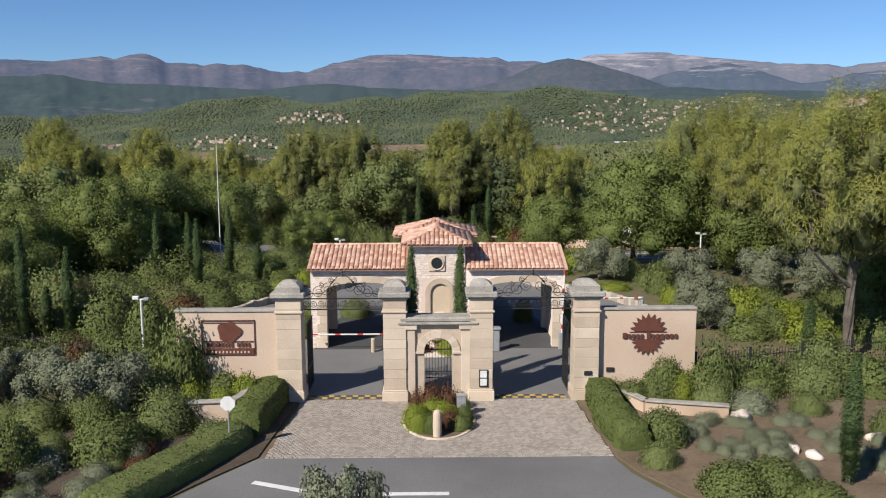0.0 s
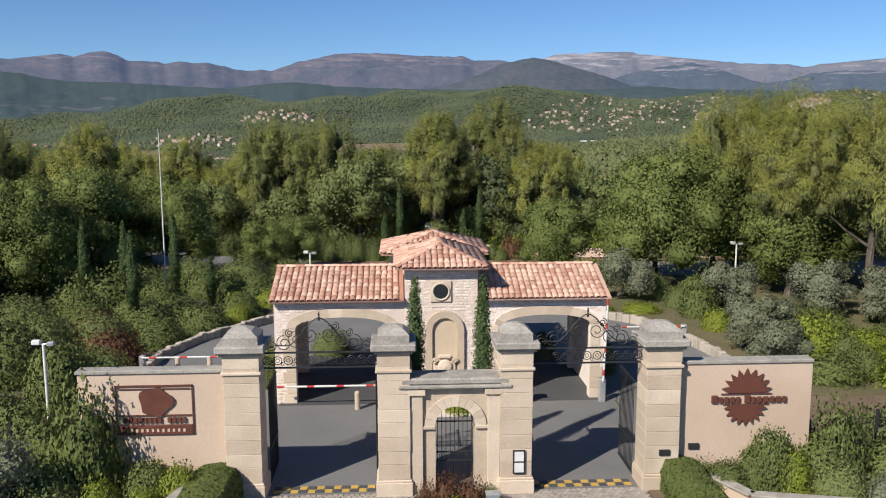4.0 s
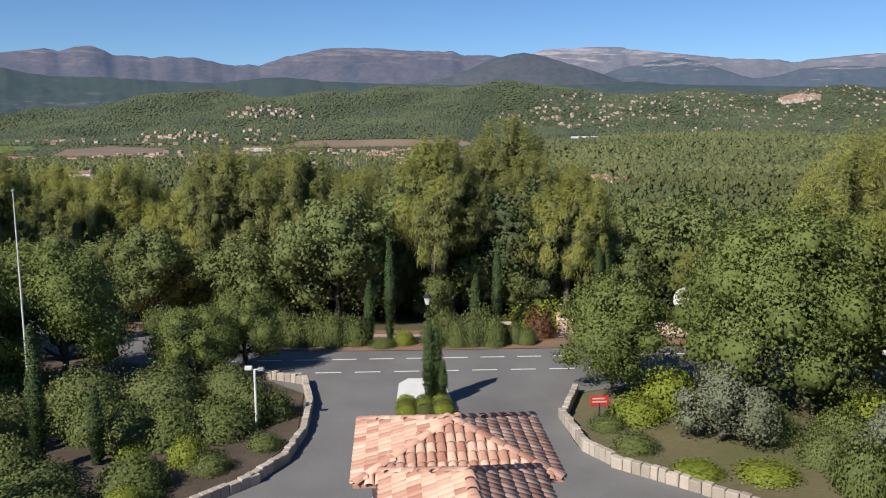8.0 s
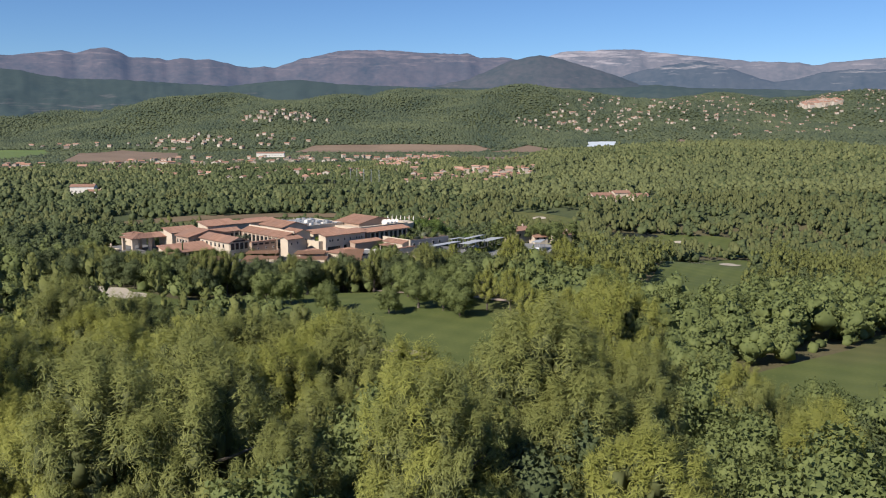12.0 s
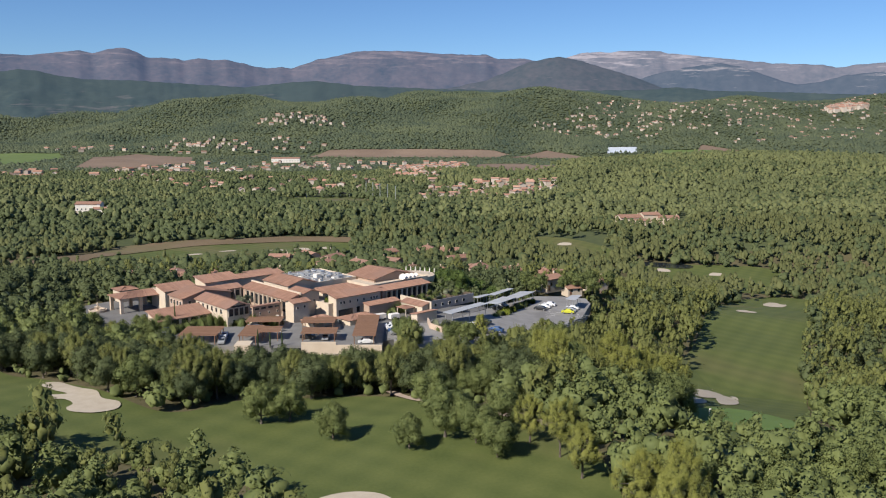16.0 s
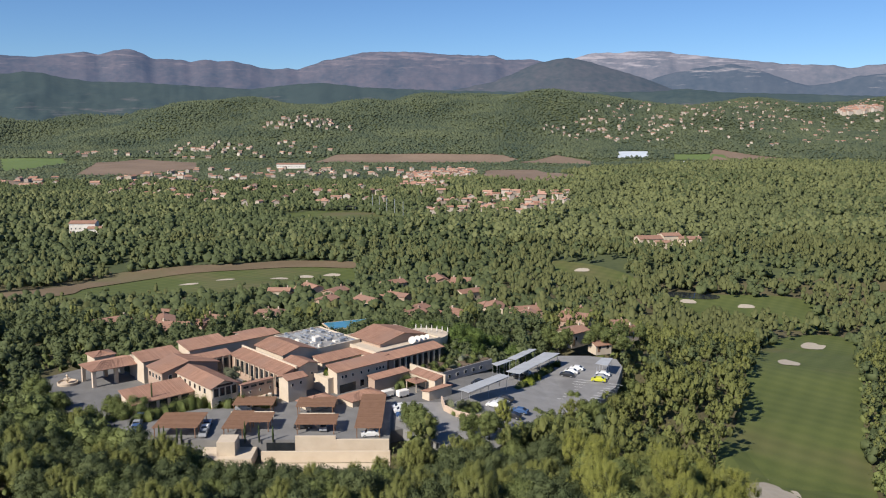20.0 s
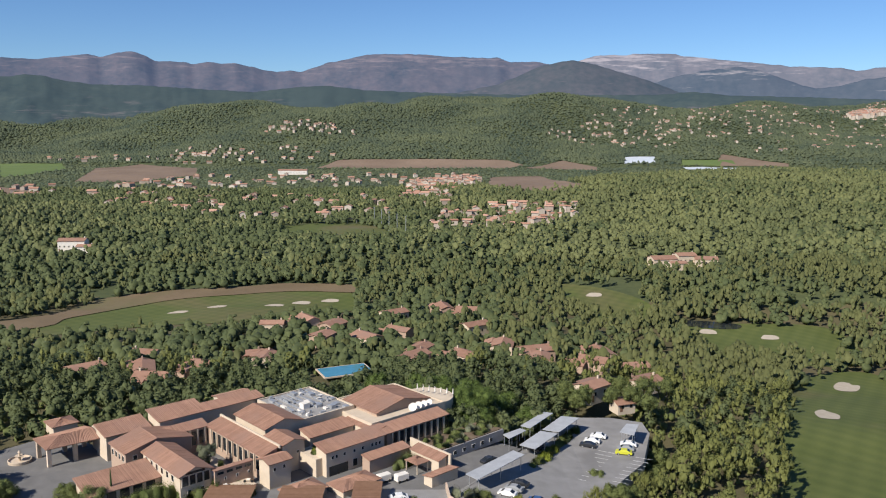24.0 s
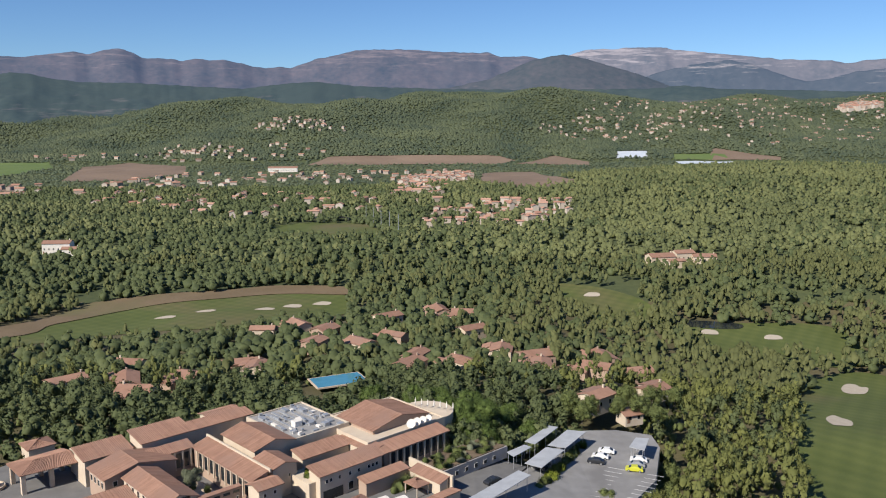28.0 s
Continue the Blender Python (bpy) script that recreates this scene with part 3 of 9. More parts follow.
for k in range(2):
    words, category, me, trunk = TREES["oak%d" % k]
    me = me.copy()
    me.materials[0] = M["oak_valley"]
    TREES["shade_oak%d" % k] = ("dense holm oak with a dark grey-green crown", category, me, trunk)
words, category, me, trunk = TREES["fine_oak0"]
me = me.copy()
M["stone_pine"] = leaf("stone_pine", (0.062, 0.100, 0.026), (0.140, 0.190, 0.050), 0.2, 0.2, 0.2)
me.materials[0] = M["stone_pine"]
TREES["stone_pine0"] = ("round bright green stone pine crown on a straight trunk", "pine tree", me, trunk)
PLANTED = defaultdict(list)
def plant(key, x, y, scale=1.0, turn=None, z=None, tall=1.0, label="", group=""):
    """One tree of a kind on the ground at x, y."""
    words, category, crown_me, trunk_me = TREES[key]
    name = key.rstrip("0123456789").replace("fine_", "").replace("shade_", "") + "_tree"
    z = float(height(x, y)) if z is None else z
    t = new(name)
    turn = (x * 37.1 + y * 19.7) % 360 if turn is None else turn
    t.matrix_basis = pose(x, y, z, 0, 0, turn) @ Matrix.Diagonal((scale, scale, scale * tall, 1))
    tagged(t, label or words, category, group)
    part("trunk", trunk_me, t)
    part("crown", crown_me, t)
    PLANTED[key].append((x, y))
    return t

def woods(name, words, pts, tall, wide, lobes, per, size, material, seed, core=True, slim=0.75, tilt=0.8, upright=False, underside=None, low=0.36):
    """Many trees in one mesh: each a few lobes of leaf clumps round a denser inside. pts n x 2; upright: brushes of
    needles. A second material darkens low and downward clumps as painted crown shade.
    """
    rng = np.random.default_rng(seed)
    n = len(pts)
    z = height(pts[:, 0], pts[:, 1])
    base = np.column_stack([pts, z])
    h = tall * np.where(rng.uniform(size=n) < 0.15, 1.25, 1.0) * rng.uniform(0.6, 1.15, n)
    r = wide * rng.uniform(0.6, 1.3, n)
    parts, flags = [], []
    i = np.arange(n)[:, None]
    if per:
        a = rng.uniform(0, 2 * np.pi, (n, lobes))
        s = (np.arange(lobes)[None] + rng.uniform(0.1, 0.9, (n, lobes))) / lobes
        ring = r[:, None] * (0.75 if upright else 0.6) * np.sin(np.pi * (0.15 + 0.8 * s)) * rng.uniform(0.5, 1.1, (n, lobes))
        c = base[:, None] + np.stack([ring * np.cos(a), ring * np.sin(a), h[:, None] * (low + (0.9 - low) * s)], -1)
        q = r[:, None] * (rng.uniform(0.22, 0.36, (n, lobes)) if upright else rng.uniform(0.36, 0.6, (n, lobes)) * (1.2 - 0.5 * s))
        rad = np.stack([q, q, q * (rng.uniform(1.2, 2.0, (n, lobes)) if upright else rng.uniform(0.8, 1.2, (n, lobes)))], -1)
        k = rng.integers(0, lobes, (n, per))
        d = rng.normal(size=(n, per, 3))
        d /= np.linalg.norm(d, axis=-1)[..., None]
        d[..., 2] = np.where(d[..., 2] < -0.4, -d[..., 2], d[..., 2])
        p = c[i, k] + rad[i, k] * d * rng.uniform(0.8, 1.15, (n, per, 1))
        out = (d + 1.0 * unit(p - (base + np.stack([0 * h, 0 * h, 0.5 * h], -1))[:, None])).reshape(-1, 3)
        if upright:
            out = (d + 1.0 * np.stack([np.cos(a), np.sin(a), 0.15 + 1.2 * (s - 0.4)], -1)[i, k]).reshape(-1, 3)
        parts.append(leaf_tris(p.reshape(-1, 3), out, size, tilt, rng, slim, d.reshape(-1, 3) * 0.5 + np.array((0, 0, 0.9)) if upright else None))
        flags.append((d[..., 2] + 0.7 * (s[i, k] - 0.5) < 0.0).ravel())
    if core and per:
        lv, lf, ln = lumps(c.reshape(-1, 3), rad.reshape(-1, 3) * (0.66 if per > 70 else 0.95), rng, 0.26 if per > 70 else 0.19)
        ln = unit(ln + np.array((0, 0, 0.25 if per > 70 else 0.7)) + 0.6 * unit(lv - np.repeat(base + np.stack([0 * h, 0 * h, 0.5 * h], -1), 12 * lobes, axis=0)))
        ln = unit(ln + (0.32 if per > 70 else 0.2) * rng.normal(size=ln.shape))
        parts.append((lv, lf, ln))
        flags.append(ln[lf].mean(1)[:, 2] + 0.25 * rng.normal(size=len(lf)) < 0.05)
    elif core:
        lv, lf, ln = lumps(base + np.stack([0 * h, 0 * h, h * 0.5], -1), np.stack([r, r, h * 0.5], -1), rng)
        parts.append((lv, lf, ln))
        flags.append(np.ones(len(lf), dtype=bool))
    v, f, m = join(parts)
    me = tri_mesh(name, v, f, material, m)
    # crown shade put into the colour: flagged faces take the darker material
    if underside:
        me.materials.append(M[underside])
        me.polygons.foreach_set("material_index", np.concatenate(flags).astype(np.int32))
    return thing(name, words, "woodland", kind="stuff", me=me)

def far_woods(words, pts, tall, wide, material, seed):
    """Far treetops: a low six-sided crown for each tree, in one mesh."""
    rng = np.random.default_rng(seed)
    n = len(pts)
    base = np.column_stack([pts, height(pts[:, 0], pts[:, 1])])
    h, r = tall * rng.uniform(0.5, 1.3, n), wide * rng.uniform(0.6, 1.3, n)
    a = rng.uniform(0, 6.28, (n, 1)) + np.arange(5)[None] * 2 * np.pi / 5
    ring = base[:, None] + np.stack([r[:, None] * np.cos(a), r[:, None] * np.sin(a), (h[:, None] * rng.uniform(0.1, 0.45, (n, 5)))], -1)
    top = base + np.stack([r * 0.25 * rng.normal(size=n), r * 0.25 * rng.normal(size=n), h], -1)
    v = np.concatenate([top[:, None], ring], 1).reshape(-1, 3)
    f = np.array([(0, 1 + k, 1 + (k + 1) % 5) for k in range(5)])
    f = (f[None] + 6 * np.arange(n)[:, None, None]).reshape(-1, 3)
    m = np.concatenate([np.tile((0, 0, 1.0), (n, 1, 1)), np.stack([np.cos(a), np.sin(a), 0.8 + 0 * a], -1)], 1).reshape(-1, 3)
    return thing("wood", words, "woodland", kind="stuff", me=tri_mesh("wood", v, f, material, unit(m)))

CLEARINGS = [[(-44, 590), (-106, 550), (-142, 540), (-180, 514), (-182, 486), (-142, 512), (-106, 522), (-40, 560)], ROUGH_FAR, POND, FAIRWAY_NEAR, FAIRWAY_LOW, FAIRWAY_RIGHT, FAIRWAY_FAR, FAIRWAY_MID, FAIRWAY_POND, PITCH, RESORT]
HOUSES = []      # x, y, clear radius of every house in the woods and the villages
def scatter(y0, y1, gap, seed, wide=0.60, margin=50, thin=0.0, patchy=0.0):
    """Tree places on a loose grid in the valley, clear of open ground."""
    rng = np.random.default_rng(seed)
    xs = np.arange(-wide * (y1 + 60) - margin, wide * (y1 + 60) + margin, gap)
    ys = np.arange(y0, y1, gap)
    X, Y = np.meshgrid(xs, ys)
    X = (X + rng.uniform(-0.48, 0.48, X.shape) * gap).ravel()
    Y = (Y + rng.uniform(-0.48, 0.48, Y.shape) * gap).ravel()
    keep = (np.abs(X) < wide * (Y + 60) + margin) & (rng.uniform(size=X.shape) > thin)
    if patchy:
        keep &= rng.uniform(size=X.shape) > patchy * np.clip(0.5 + np.sin(X / 31 + Y / 47) * np.sin(Y / 38 - X / 71 + 1.3) * 1.4, 0, 1)
    for poly in CLEARINGS:
        keep &= ~inside(poly, X, Y)
    for hx, hy, hr in HOUSES:
        keep &= (X - hx) ** 2 + (Y - hy) ** 2 > hr * hr
    return np.column_stack([X[keep], Y[keep]])

# ---- entrance: roads ----
def slab(poly, z, material, name, words, category, thick=0.1):
    """A flat sheet with its edge, at height z."""
    n = len(poly)
    vs = [(x, y, z) for x, y in poly] + [(x, y, z - thick) for x, y in poly]
    me = mesh_of(name, vs, [tuple(range(n))] + [(i, i + n, (i + 1) % n + n, (i + 1) % n) for i in range(n)], material)
    bm = bmesh.new()
    bm.from_mesh(me)
    bmesh.ops.recalc_face_normals(bm, faces=bm.faces)
    if max(bm.faces, key=lambda f: f.calc_area()).normal.z < 0:
        bmesh.ops.reverse_faces(bm, faces=bm.faces)
    bm.to_mesh(me)
    bm.free()
    return thing(name, words, category, kind="structure", me=me)

slab([(-9, -45), (60, -45), (60, -14), (9, -12), (7.0, -8.2), (6.6, -6.6), (-6.9, -6.6), (-8.2, -8.5), (-11.5, -14), (-60, -16), (-60, -24), (-30, -24)], 0.03, "asphalt", "road", "pale grey worn asphalt in front of the gate", "road")
slab([(-7.2, 0.3), (7.2, 0.3), (7.6, 9), (9.5, 14), (15, 19), (24, 22), (24, 27), (14, 24.6), (8.6, 27.2), (6.7, 30.2), (6.6, 33.5), (8.2, 37.5), (14, 39.6), (60, 37.5), (60, 44), (10, 46.8), (-8, 48.2), (-22, 54), (-60, 72), (-60, 64), (-24, 48), (-9.5, 42), (-6.3, 38.5), (-6.0, 32), (-8.0, 27.2), (-13, 22.3), (-26, 19), (-26, 13), (-16, 14.5), (-9, 11.5), (-7.4, 6)], 0.02, "asphalt", "road", "grey asphalt drive through the gatehouse to the cross road", "road")
for sx in (-1, 1):
    slab([(sx * 2.4, 9.2), (sx * 7.0, 9.2), (sx * 6.6, 16.5), (sx * 5.0, 20.5), (sx * 2.6, 20.5)], 0.035, "asphalt_dark", "road", "dark asphalt lane under the gatehouse", "road")
slab([(7.1, 0.35), (11.9, 0.35), (12.1, 9.1), (14.5, 12.1), (14.6, 15.5), (13.9, 19.2), (9.6, 14.1), (7.7, 9.1)], 0.036, "asphalt", "drive", "grey asphalt drive curving past the gatehouse", "road", 0.2)
slab([(-7.1, 0.35), (-11.9, 0.35), (-11.9, 9.1), (-13.1, 10.4), (-14.2, 13.9), (-14.1, 17), (-12.9, 20.4), (-9.6, 14.1), (-7.7, 9.1)], 0.036, "asphalt", "drive", "grey asphalt drive curving past the gatehouse", "road", 0.2)
slab([(-2.3, 8.6), (-1.6, 7.4), (1.6, 7.4), (2.3, 8.6), (2.1, 20.0), (-2.1, 20.0)], 0.14, "rubble", "pavement", "raised stone island between the lanes", "pavement", 0.14)
for k in range(15):
    for yy, n in ((42.1, 0), (44.8, 1)):
        x = -13 + 2.3 * k + 0.8 * n
        slab([(x, yy - 0.12 * x / 10), (x + 1.5, yy - 0.12 * (x + 1.5) / 10), (x + 1.5, yy + 0.13 - 0.12 * (x + 1.5) / 10), (x, yy + 0.13 - 0.12 * x / 10)], 0.03, "paint_white", "road_marking", "dashed white road line", "road marking", 0.006)
slab([(-6.6, -8.6), (-4.0, -9.65), (0.3, -9.65), (0.3, -9.9), (-4.1, -9.9), (-6.7, -8.85)], 0.036, "paint_white", "road_marking", "worn white give-way line", "road marking", 0.005)
for sx in (-1, 1):
    for k in range(12):
        for r in range(2):
            x = sx * (2.75 + k * 0.28) - 0.13
            slab([(x, 0.42 + r * 0.26), (x + 0.24, 0.42 + r * 0.26), (x + 0.24, 0.64 + r * 0.26), (x, 0.64 + r * 0.26)], 0.045, "paint_yellow" if (k + r) % 2 else "asphalt_dark", "speed_strip", "worn yellow and black chequered strip in the gateway", "road marking", 0.02)

# cobbled forecourt: setts in rows, the middle ones single
court = slab([(-6.9, -6.6), (6.6, -6.6), (6.25, 0.3), (-6.25, 0.3)], 0.012, "soil", "forecourt", "forecourt paved with worn pale granite setts", "pavement")
M["sett"] = surf("sett", (0.22, 0.19, 0.165), (0.42, 0.37, 0.32), 0.6, 0.85, 0.3, 10, pick=0.4)
def sett_shape(w, l, h):
    b = 0.012
    vs = [(-w, -l, 0), (w, -l, 0), (w, l, 0), (-w, l, 0), (-w + b, -l + b, h), (w - b, -l + b, h), (w - b, l - b, h), (-w + b, l - b, h)]
    return vs, [(4, 5, 6, 7), (0, 1, 5, 4), (1, 2, 6, 5), (2, 3, 7, 6), (3, 0, 4, 7)]
sv, sf = sett_shape(0.082, 0.06, 0.045)
one_sett = mesh_of("sett", sv, sf, "sett")
loose_v, loose_f, single = [], [], 0
rs = random.Random(5)
for r in range(51):
    y = -6.5 + r * 0.133
    edge = 6.75 - 0.45 * (y + 6.6) / 6.9
    for c in range(-38, 39):
        x = c * 0.178 + (0.089 if r % 2 else 0) + rs.uniform(-0.008, 0.008)
        if abs(x) > edge - 0.1 or (x * x / 2.2 + (y + 2.6) ** 2 / 5.2 < 1):
            continue
        z = 0.012 + rs.uniform(-0.006, 0.006)
        if y < -5.0 and abs(x + 1) < 3.6 and single < 290:
            single += 1
            part("sett", one_sett, court, pose(x, y, z, 0, 0, rs.uniform(-3, 3)))
            continue
        o = len(loose_v)
        loose_v += [(x + a, y + b, z + h) for a, b, h in sv]
        loose_f += [tuple(o + q for q in f) for f in sf]
tagged(part("setts", mesh_of("setts", loose_v, loose_f, "sett"), court), kind="stuff")

# ---- gate ----
gate = thing("entrance_gate", "pale limestone entrance gate with iron overthrows between four piers", "gate")
rs = random.Random(11)
def pier(x0, x1):
    """A pier of stone courses with plinth, mouldings, cornice and a pyramid cap."""
    p = part("pier", None, gate)
    part("plinth", box(x0 - 0.07, x1 + 0.07, -0.07, 1.17, 0, 0.5, "stone", 0.02), p)
    part("plinth_lip", box(x0 - 0.04, x1 + 0.04, -0.04, 1.14, 0.5, 0.58, "stone", 0.02), p)
    z = 0.58
    for k in range(8):
        h = (0.52, 0.44, 0.48, 0.50, 0.42, 0.5, 0.46, 0.48)[k]
        d = rs.uniform(0, 0.012)
        part("stone_block", box(round(x0 + d, 3), round(x1 - d, 3), round(0 + d, 3), round(1.1 - d, 3), round(z + 0.006, 3), round(z + h, 3), "stone", 0.012), p)
        z += h
    part("neck_moulding", box(x0 - 0.06, x1 + 0.06, -0.06, 1.16, 4.18, 4.28, "stone", 0.02), p)
    part("frieze", box(x0, x1, 0, 1.1, 4.38, 4.80, "stone", 0.01), p)
    part("cornice", box(x0 - 0.10, x1 + 0.10, -0.10, 1.2, 4.80, 4.90, "stone_cap", 0.03), p)
    part("cornice_slab", box(x0 - 0.2, x1 + 0.2, -0.2, 1.3, 4.90, 5.14, "stone_cap", 0.04), p)
    cx, w = (x0 + x1) / 2, (x1 - x0) / 2 - 0.02
    prof = [(w, 5.14), (w, 5.38), (w * 0.62, 5.56), (w * 0.22, 5.64)]
    vs = [(cx + sx * r, 0.55 + sy * r, z) for r, z in prof for sx, sy in ((-1, -1), (1, -1), (1, 1), (-1, 1))]
    fs = [(k * 4 + a, k * 4 + (a + 1) % 4, k * 4 + 4 + (a + 1) % 4, k * 4 + 4 + a) for k in range(3) for a in range(4)] + [(12, 13, 14, 15)]
    part("cap", mesh_of("cap", vs, fs, "stone_cap"), p)
for x0, x1 in ((-7.35, -6.2), (-2.5, -1.45), (1.45, 2.5), (6.2, 7.35)):
    pier(x0, x1)

portal = part("portal", None, gate)
arc = [(0.64 * math.cos(a), 2.33 + 0.64 * math.sin(a)) for a in np.linspace(0, math.pi, 15)]
part("portal_wall", extrude_y([(-1.45, 0), (-0.64, 0)] + [(-x, z) for x, z in arc] + [(0.64, 0), (1.45, 0), (1.45, 3.62), (-1.45, 3.62)], 0.2, 0.9, "stone"), portal)
for k in range(11):
    a0, a1 = math.pi * k / 11 + 0.004, math.pi * (k + 1) / 11 - 0.004
    pts = [(0.65, a0), (0.65, (a0 + a1) / 2), (0.65, a1), (1.0, a1), (1.0, (a0 + a1) / 2), (1.0, a0)]
    part("voussoir", extrude_y([(r * math.cos(a), 2.33 + r * math.sin(a)) for r, a in pts], 0.13, 0.5, "stone"), portal)
for sx in (-1, 1):
    part("pilaster", box(sx * 1.25 - 0.2, sx * 1.25 + 0.2, 0.08, 0.3, 0, 3.38, "stone", 0.012), portal)
    part("pilaster_cap", box(sx * 1.25 - 0.30, sx * 1.25 + 0.30, 0.0, 0.4, 3.38, 3.60, "stone", 0.03), portal)
    part("impost", box(sx * 0.86 - 0.22, sx * 0.86 + 0.22, 0.1, 0.5, 2.22, 2.34, "stone", 0.02), portal)
part("coping", box(-1.82, 1.82, -0.05, 1.1, 3.62, 3.74, "stone_cap", 0.03), portal)
part("coping_top", box(-1.75, 1.75, 0.0, 1.02, 3.74, 3.96, "stone_cap", 0.05), portal)

def spiral(cx, cz, r0, turns, start, way, y=0.55, n=26):
    return [(cx + r0 * (1 - 0.8 * k / n) * math.cos(start + way * turns * 2 * math.pi * k / n), y, cz + r0 * (1 - 0.8 * k / n) * math.sin(start + way * turns * 2 * math.pi * k / n)) for k in range(n + 1)]
def ring(cx, cz, r, y=0.55, n=18):
    return [(cx + r * math.cos(2 * math.pi * k / n), y, cz + r * math.sin(2 * math.pi * k / n)) for k in range(n + 1)]
wicket = thing("pedestrian_gate", "black wrought-iron pedestrian gate with an arched top", "gate")
for k in range(9):
    x = -0.56 + 0.14 * k
    part("bar", tube([(x, 0.6, 0.06), (x, 0.6, 2.30 + math.sqrt(max(0, 0.60 ** 2 - x * x)))], 0.011, "iron"), wicket)
for z in (0.12, 0.95, 1.25, 2.3):
    part("rail", box(-0.6, 0.6, 0.58, 0.62, z, z + 0.045, "iron"), wicket)
part("arch_rail", tube([(0.6 * math.cos(a), 0.6, 2.33 + 0.6 * math.sin(a)) for a in np.linspace(0, math.pi, 17)], 0.018, "iron"), wicket)
for k in range(4):
    part("scroll", tube(spiral(-0.42 + 0.28 * k, 1.12, 0.11, 1.6, 0, 1, 0.6), 0.010, "iron", 5), wicket)
for k in range(8):
    part("spear", tube([(-0.49 + 0.14 * k, 0.6, 0.1), (-0.49 + 0.14 * k, 0.6, 0.9)], 0.009, "iron"), wicket)

def overthrow(x0, x1):
    """Iron crest over a driveway: two rails with rings between, scrolls rising to a finial."""
    t = thing("iron_overthrow", "black wrought-iron overthrow with rings and scrolls", "ironwork", group="overthrows")
    c, w = (x0 + x1) / 2, (x1 - x0)
    for z in (4.22, 4.72):
        part("rail", box(x0, x1, 0.52, 0.58, z, z + 0.05, "iron"), t)
    n = 11
    for k in range(n):
        cx = x0 + w * (k + 0.5) / n
        part("ring", tube(ring(cx, 4.485, 0.135), 0.016, "iron", 5), t)
        part("ring", tube(ring(cx, 4.485, 0.06), 0.012, "iron", 5), t)
        part("bracket", tube(spiral(cx + w / n / 2, 4.36, 0.08, 1.2, 0.5, 1, 0.55, 14), 0.011, "iron", 4), t)
    for s in (-1, 1):
        for dx, dz, r in ((1.52, 4.98, 0.22), (1.12, 5.05, 0.27), (0.72, 5.15, 0.31), (0.30, 5.32, 0.30), (0.95, 5.38, 0.14), (0.5, 5.58, 0.15)):
            part("scroll", tube(spiral(c + s * dx, dz, r, 1.7, math.pi / 2 if s > 0 else math.pi / 2, -s), 0.016, "iron", 5), t)
        curve = [(c + s * (1.82 * (1 - q) + 0.02), 0.55, 4.78 + 1.05 * q ** 1.6 + 0.12 * math.sin(q * 9)) for q in np.linspace(0, 1, 16)]
        part("crest_bar", tube(curve, 0.02, "iron", 6), t)
    part("finial", lathe([(0.02, 0), (0.05, 0.08), (0.02, 0.14), (0.035, 0.2), (0.004, 0.32)], "iron", 10), t, pose(c, 0.55, 5.78))
overthrow(-6.2, -2.5)
overthrow(2.5, 6.2)
for sx in (-1, 1):
    for x in (6.12, 2.58):
        t = thing("gate_leaf", "black iron gate leaf standing open against the pier", "gate", group="gate leaves")
        xx = sx * x
        for z in (0.15, 1.2, 3.4):
            part("rail", box(xx - 0.02, xx + 0.02, 1.1, 2.9, z, z + 0.06, "iron"), t)
        for k in range(12):
            part("bar", tube([(xx, 1.15 + k * 0.155, 0.1), (xx, 1.15 + k * 0.155, 3.45)], 0.014, "iron", 5), t)

# sign walls
for side, x0, x1 in (("left", -11.95, -7.352), ("right", 7.352, 11.85)):
    t = thing("sign_wall", "tan rendered boundary wall with a grey coping and a dark red sign", "wall", group="sign walls")
    part("wall_panel", box(x0, x1, 0.3, 0.7, 0, 4.2, "render_tan", 0.015), t)
    part("coping", box(x0 - 0.05, x1, 0.24, 0.76, 4.2, 4.32, "stone_cap", 0.02), t)

def plate(outline, depth, material):
    return extrude_y(outline, -depth, 0, material)
left_sign = thing("sign", "dark red metal sign with a framed emblem on a tan wall", "sign", (0, 0.28, 0))
for a in ((-10.80, -8.36, 3.79, 3.83), (-10.80, -10.76, 2.2, 3.83), (-8.40, -8.36, 2.2, 3.83), (-10.7, -8.46, 3.70, 3.72)):
    part("frame_bar", box(a[0], a[1], -0.03, 0.02, a[2], a[3], "rust_plate"), left_sign)
part("nameplate", box(-10.72, -8.40, -0.05, 0.02, 2.2, 2.52, "rust_plate", 0.01), left_sign)
part("rule", box(-10.72, -8.44, -0.03, 0.02, 2.82, 2.85, "rust_plate"), left_sign)
blob = [(0.66 * math.cos(a) * (1 + 0.16 * math.sin(3 * a + 1)), 0.46 * math.sin(a) * (1 + 0.12 * math.cos(5 * a))) for a in np.linspace(0, 2 * math.pi, 28, endpoint=False)]
part("emblem", plate([(-9.55 + x * 0.8, 3.28 + z) for x, z in blob], 0.05, "rust_plate"), left_sign, label="dark red rounded emblem")
for k in range(13):
    if k != 8:
        part("bar_mark", box(round(-10.56 + k * 0.153, 3), round(-10.45 + k * 0.153, 3), -0.05, 0.01, 2.60, 2.76, "rust_plate"), left_sign)
for k in range(11):
    part("bar_mark", box(round(-10.35 + k * 0.165, 3), round(-10.28 + k * 0.165, 3), -0.065, -0.05, 2.3, 2.40, "render_tan"), left_sign)
right_sign = thing("sign", "dark red sunburst sign with a name band on tan wall", "sign", (0, 0.28, 0))
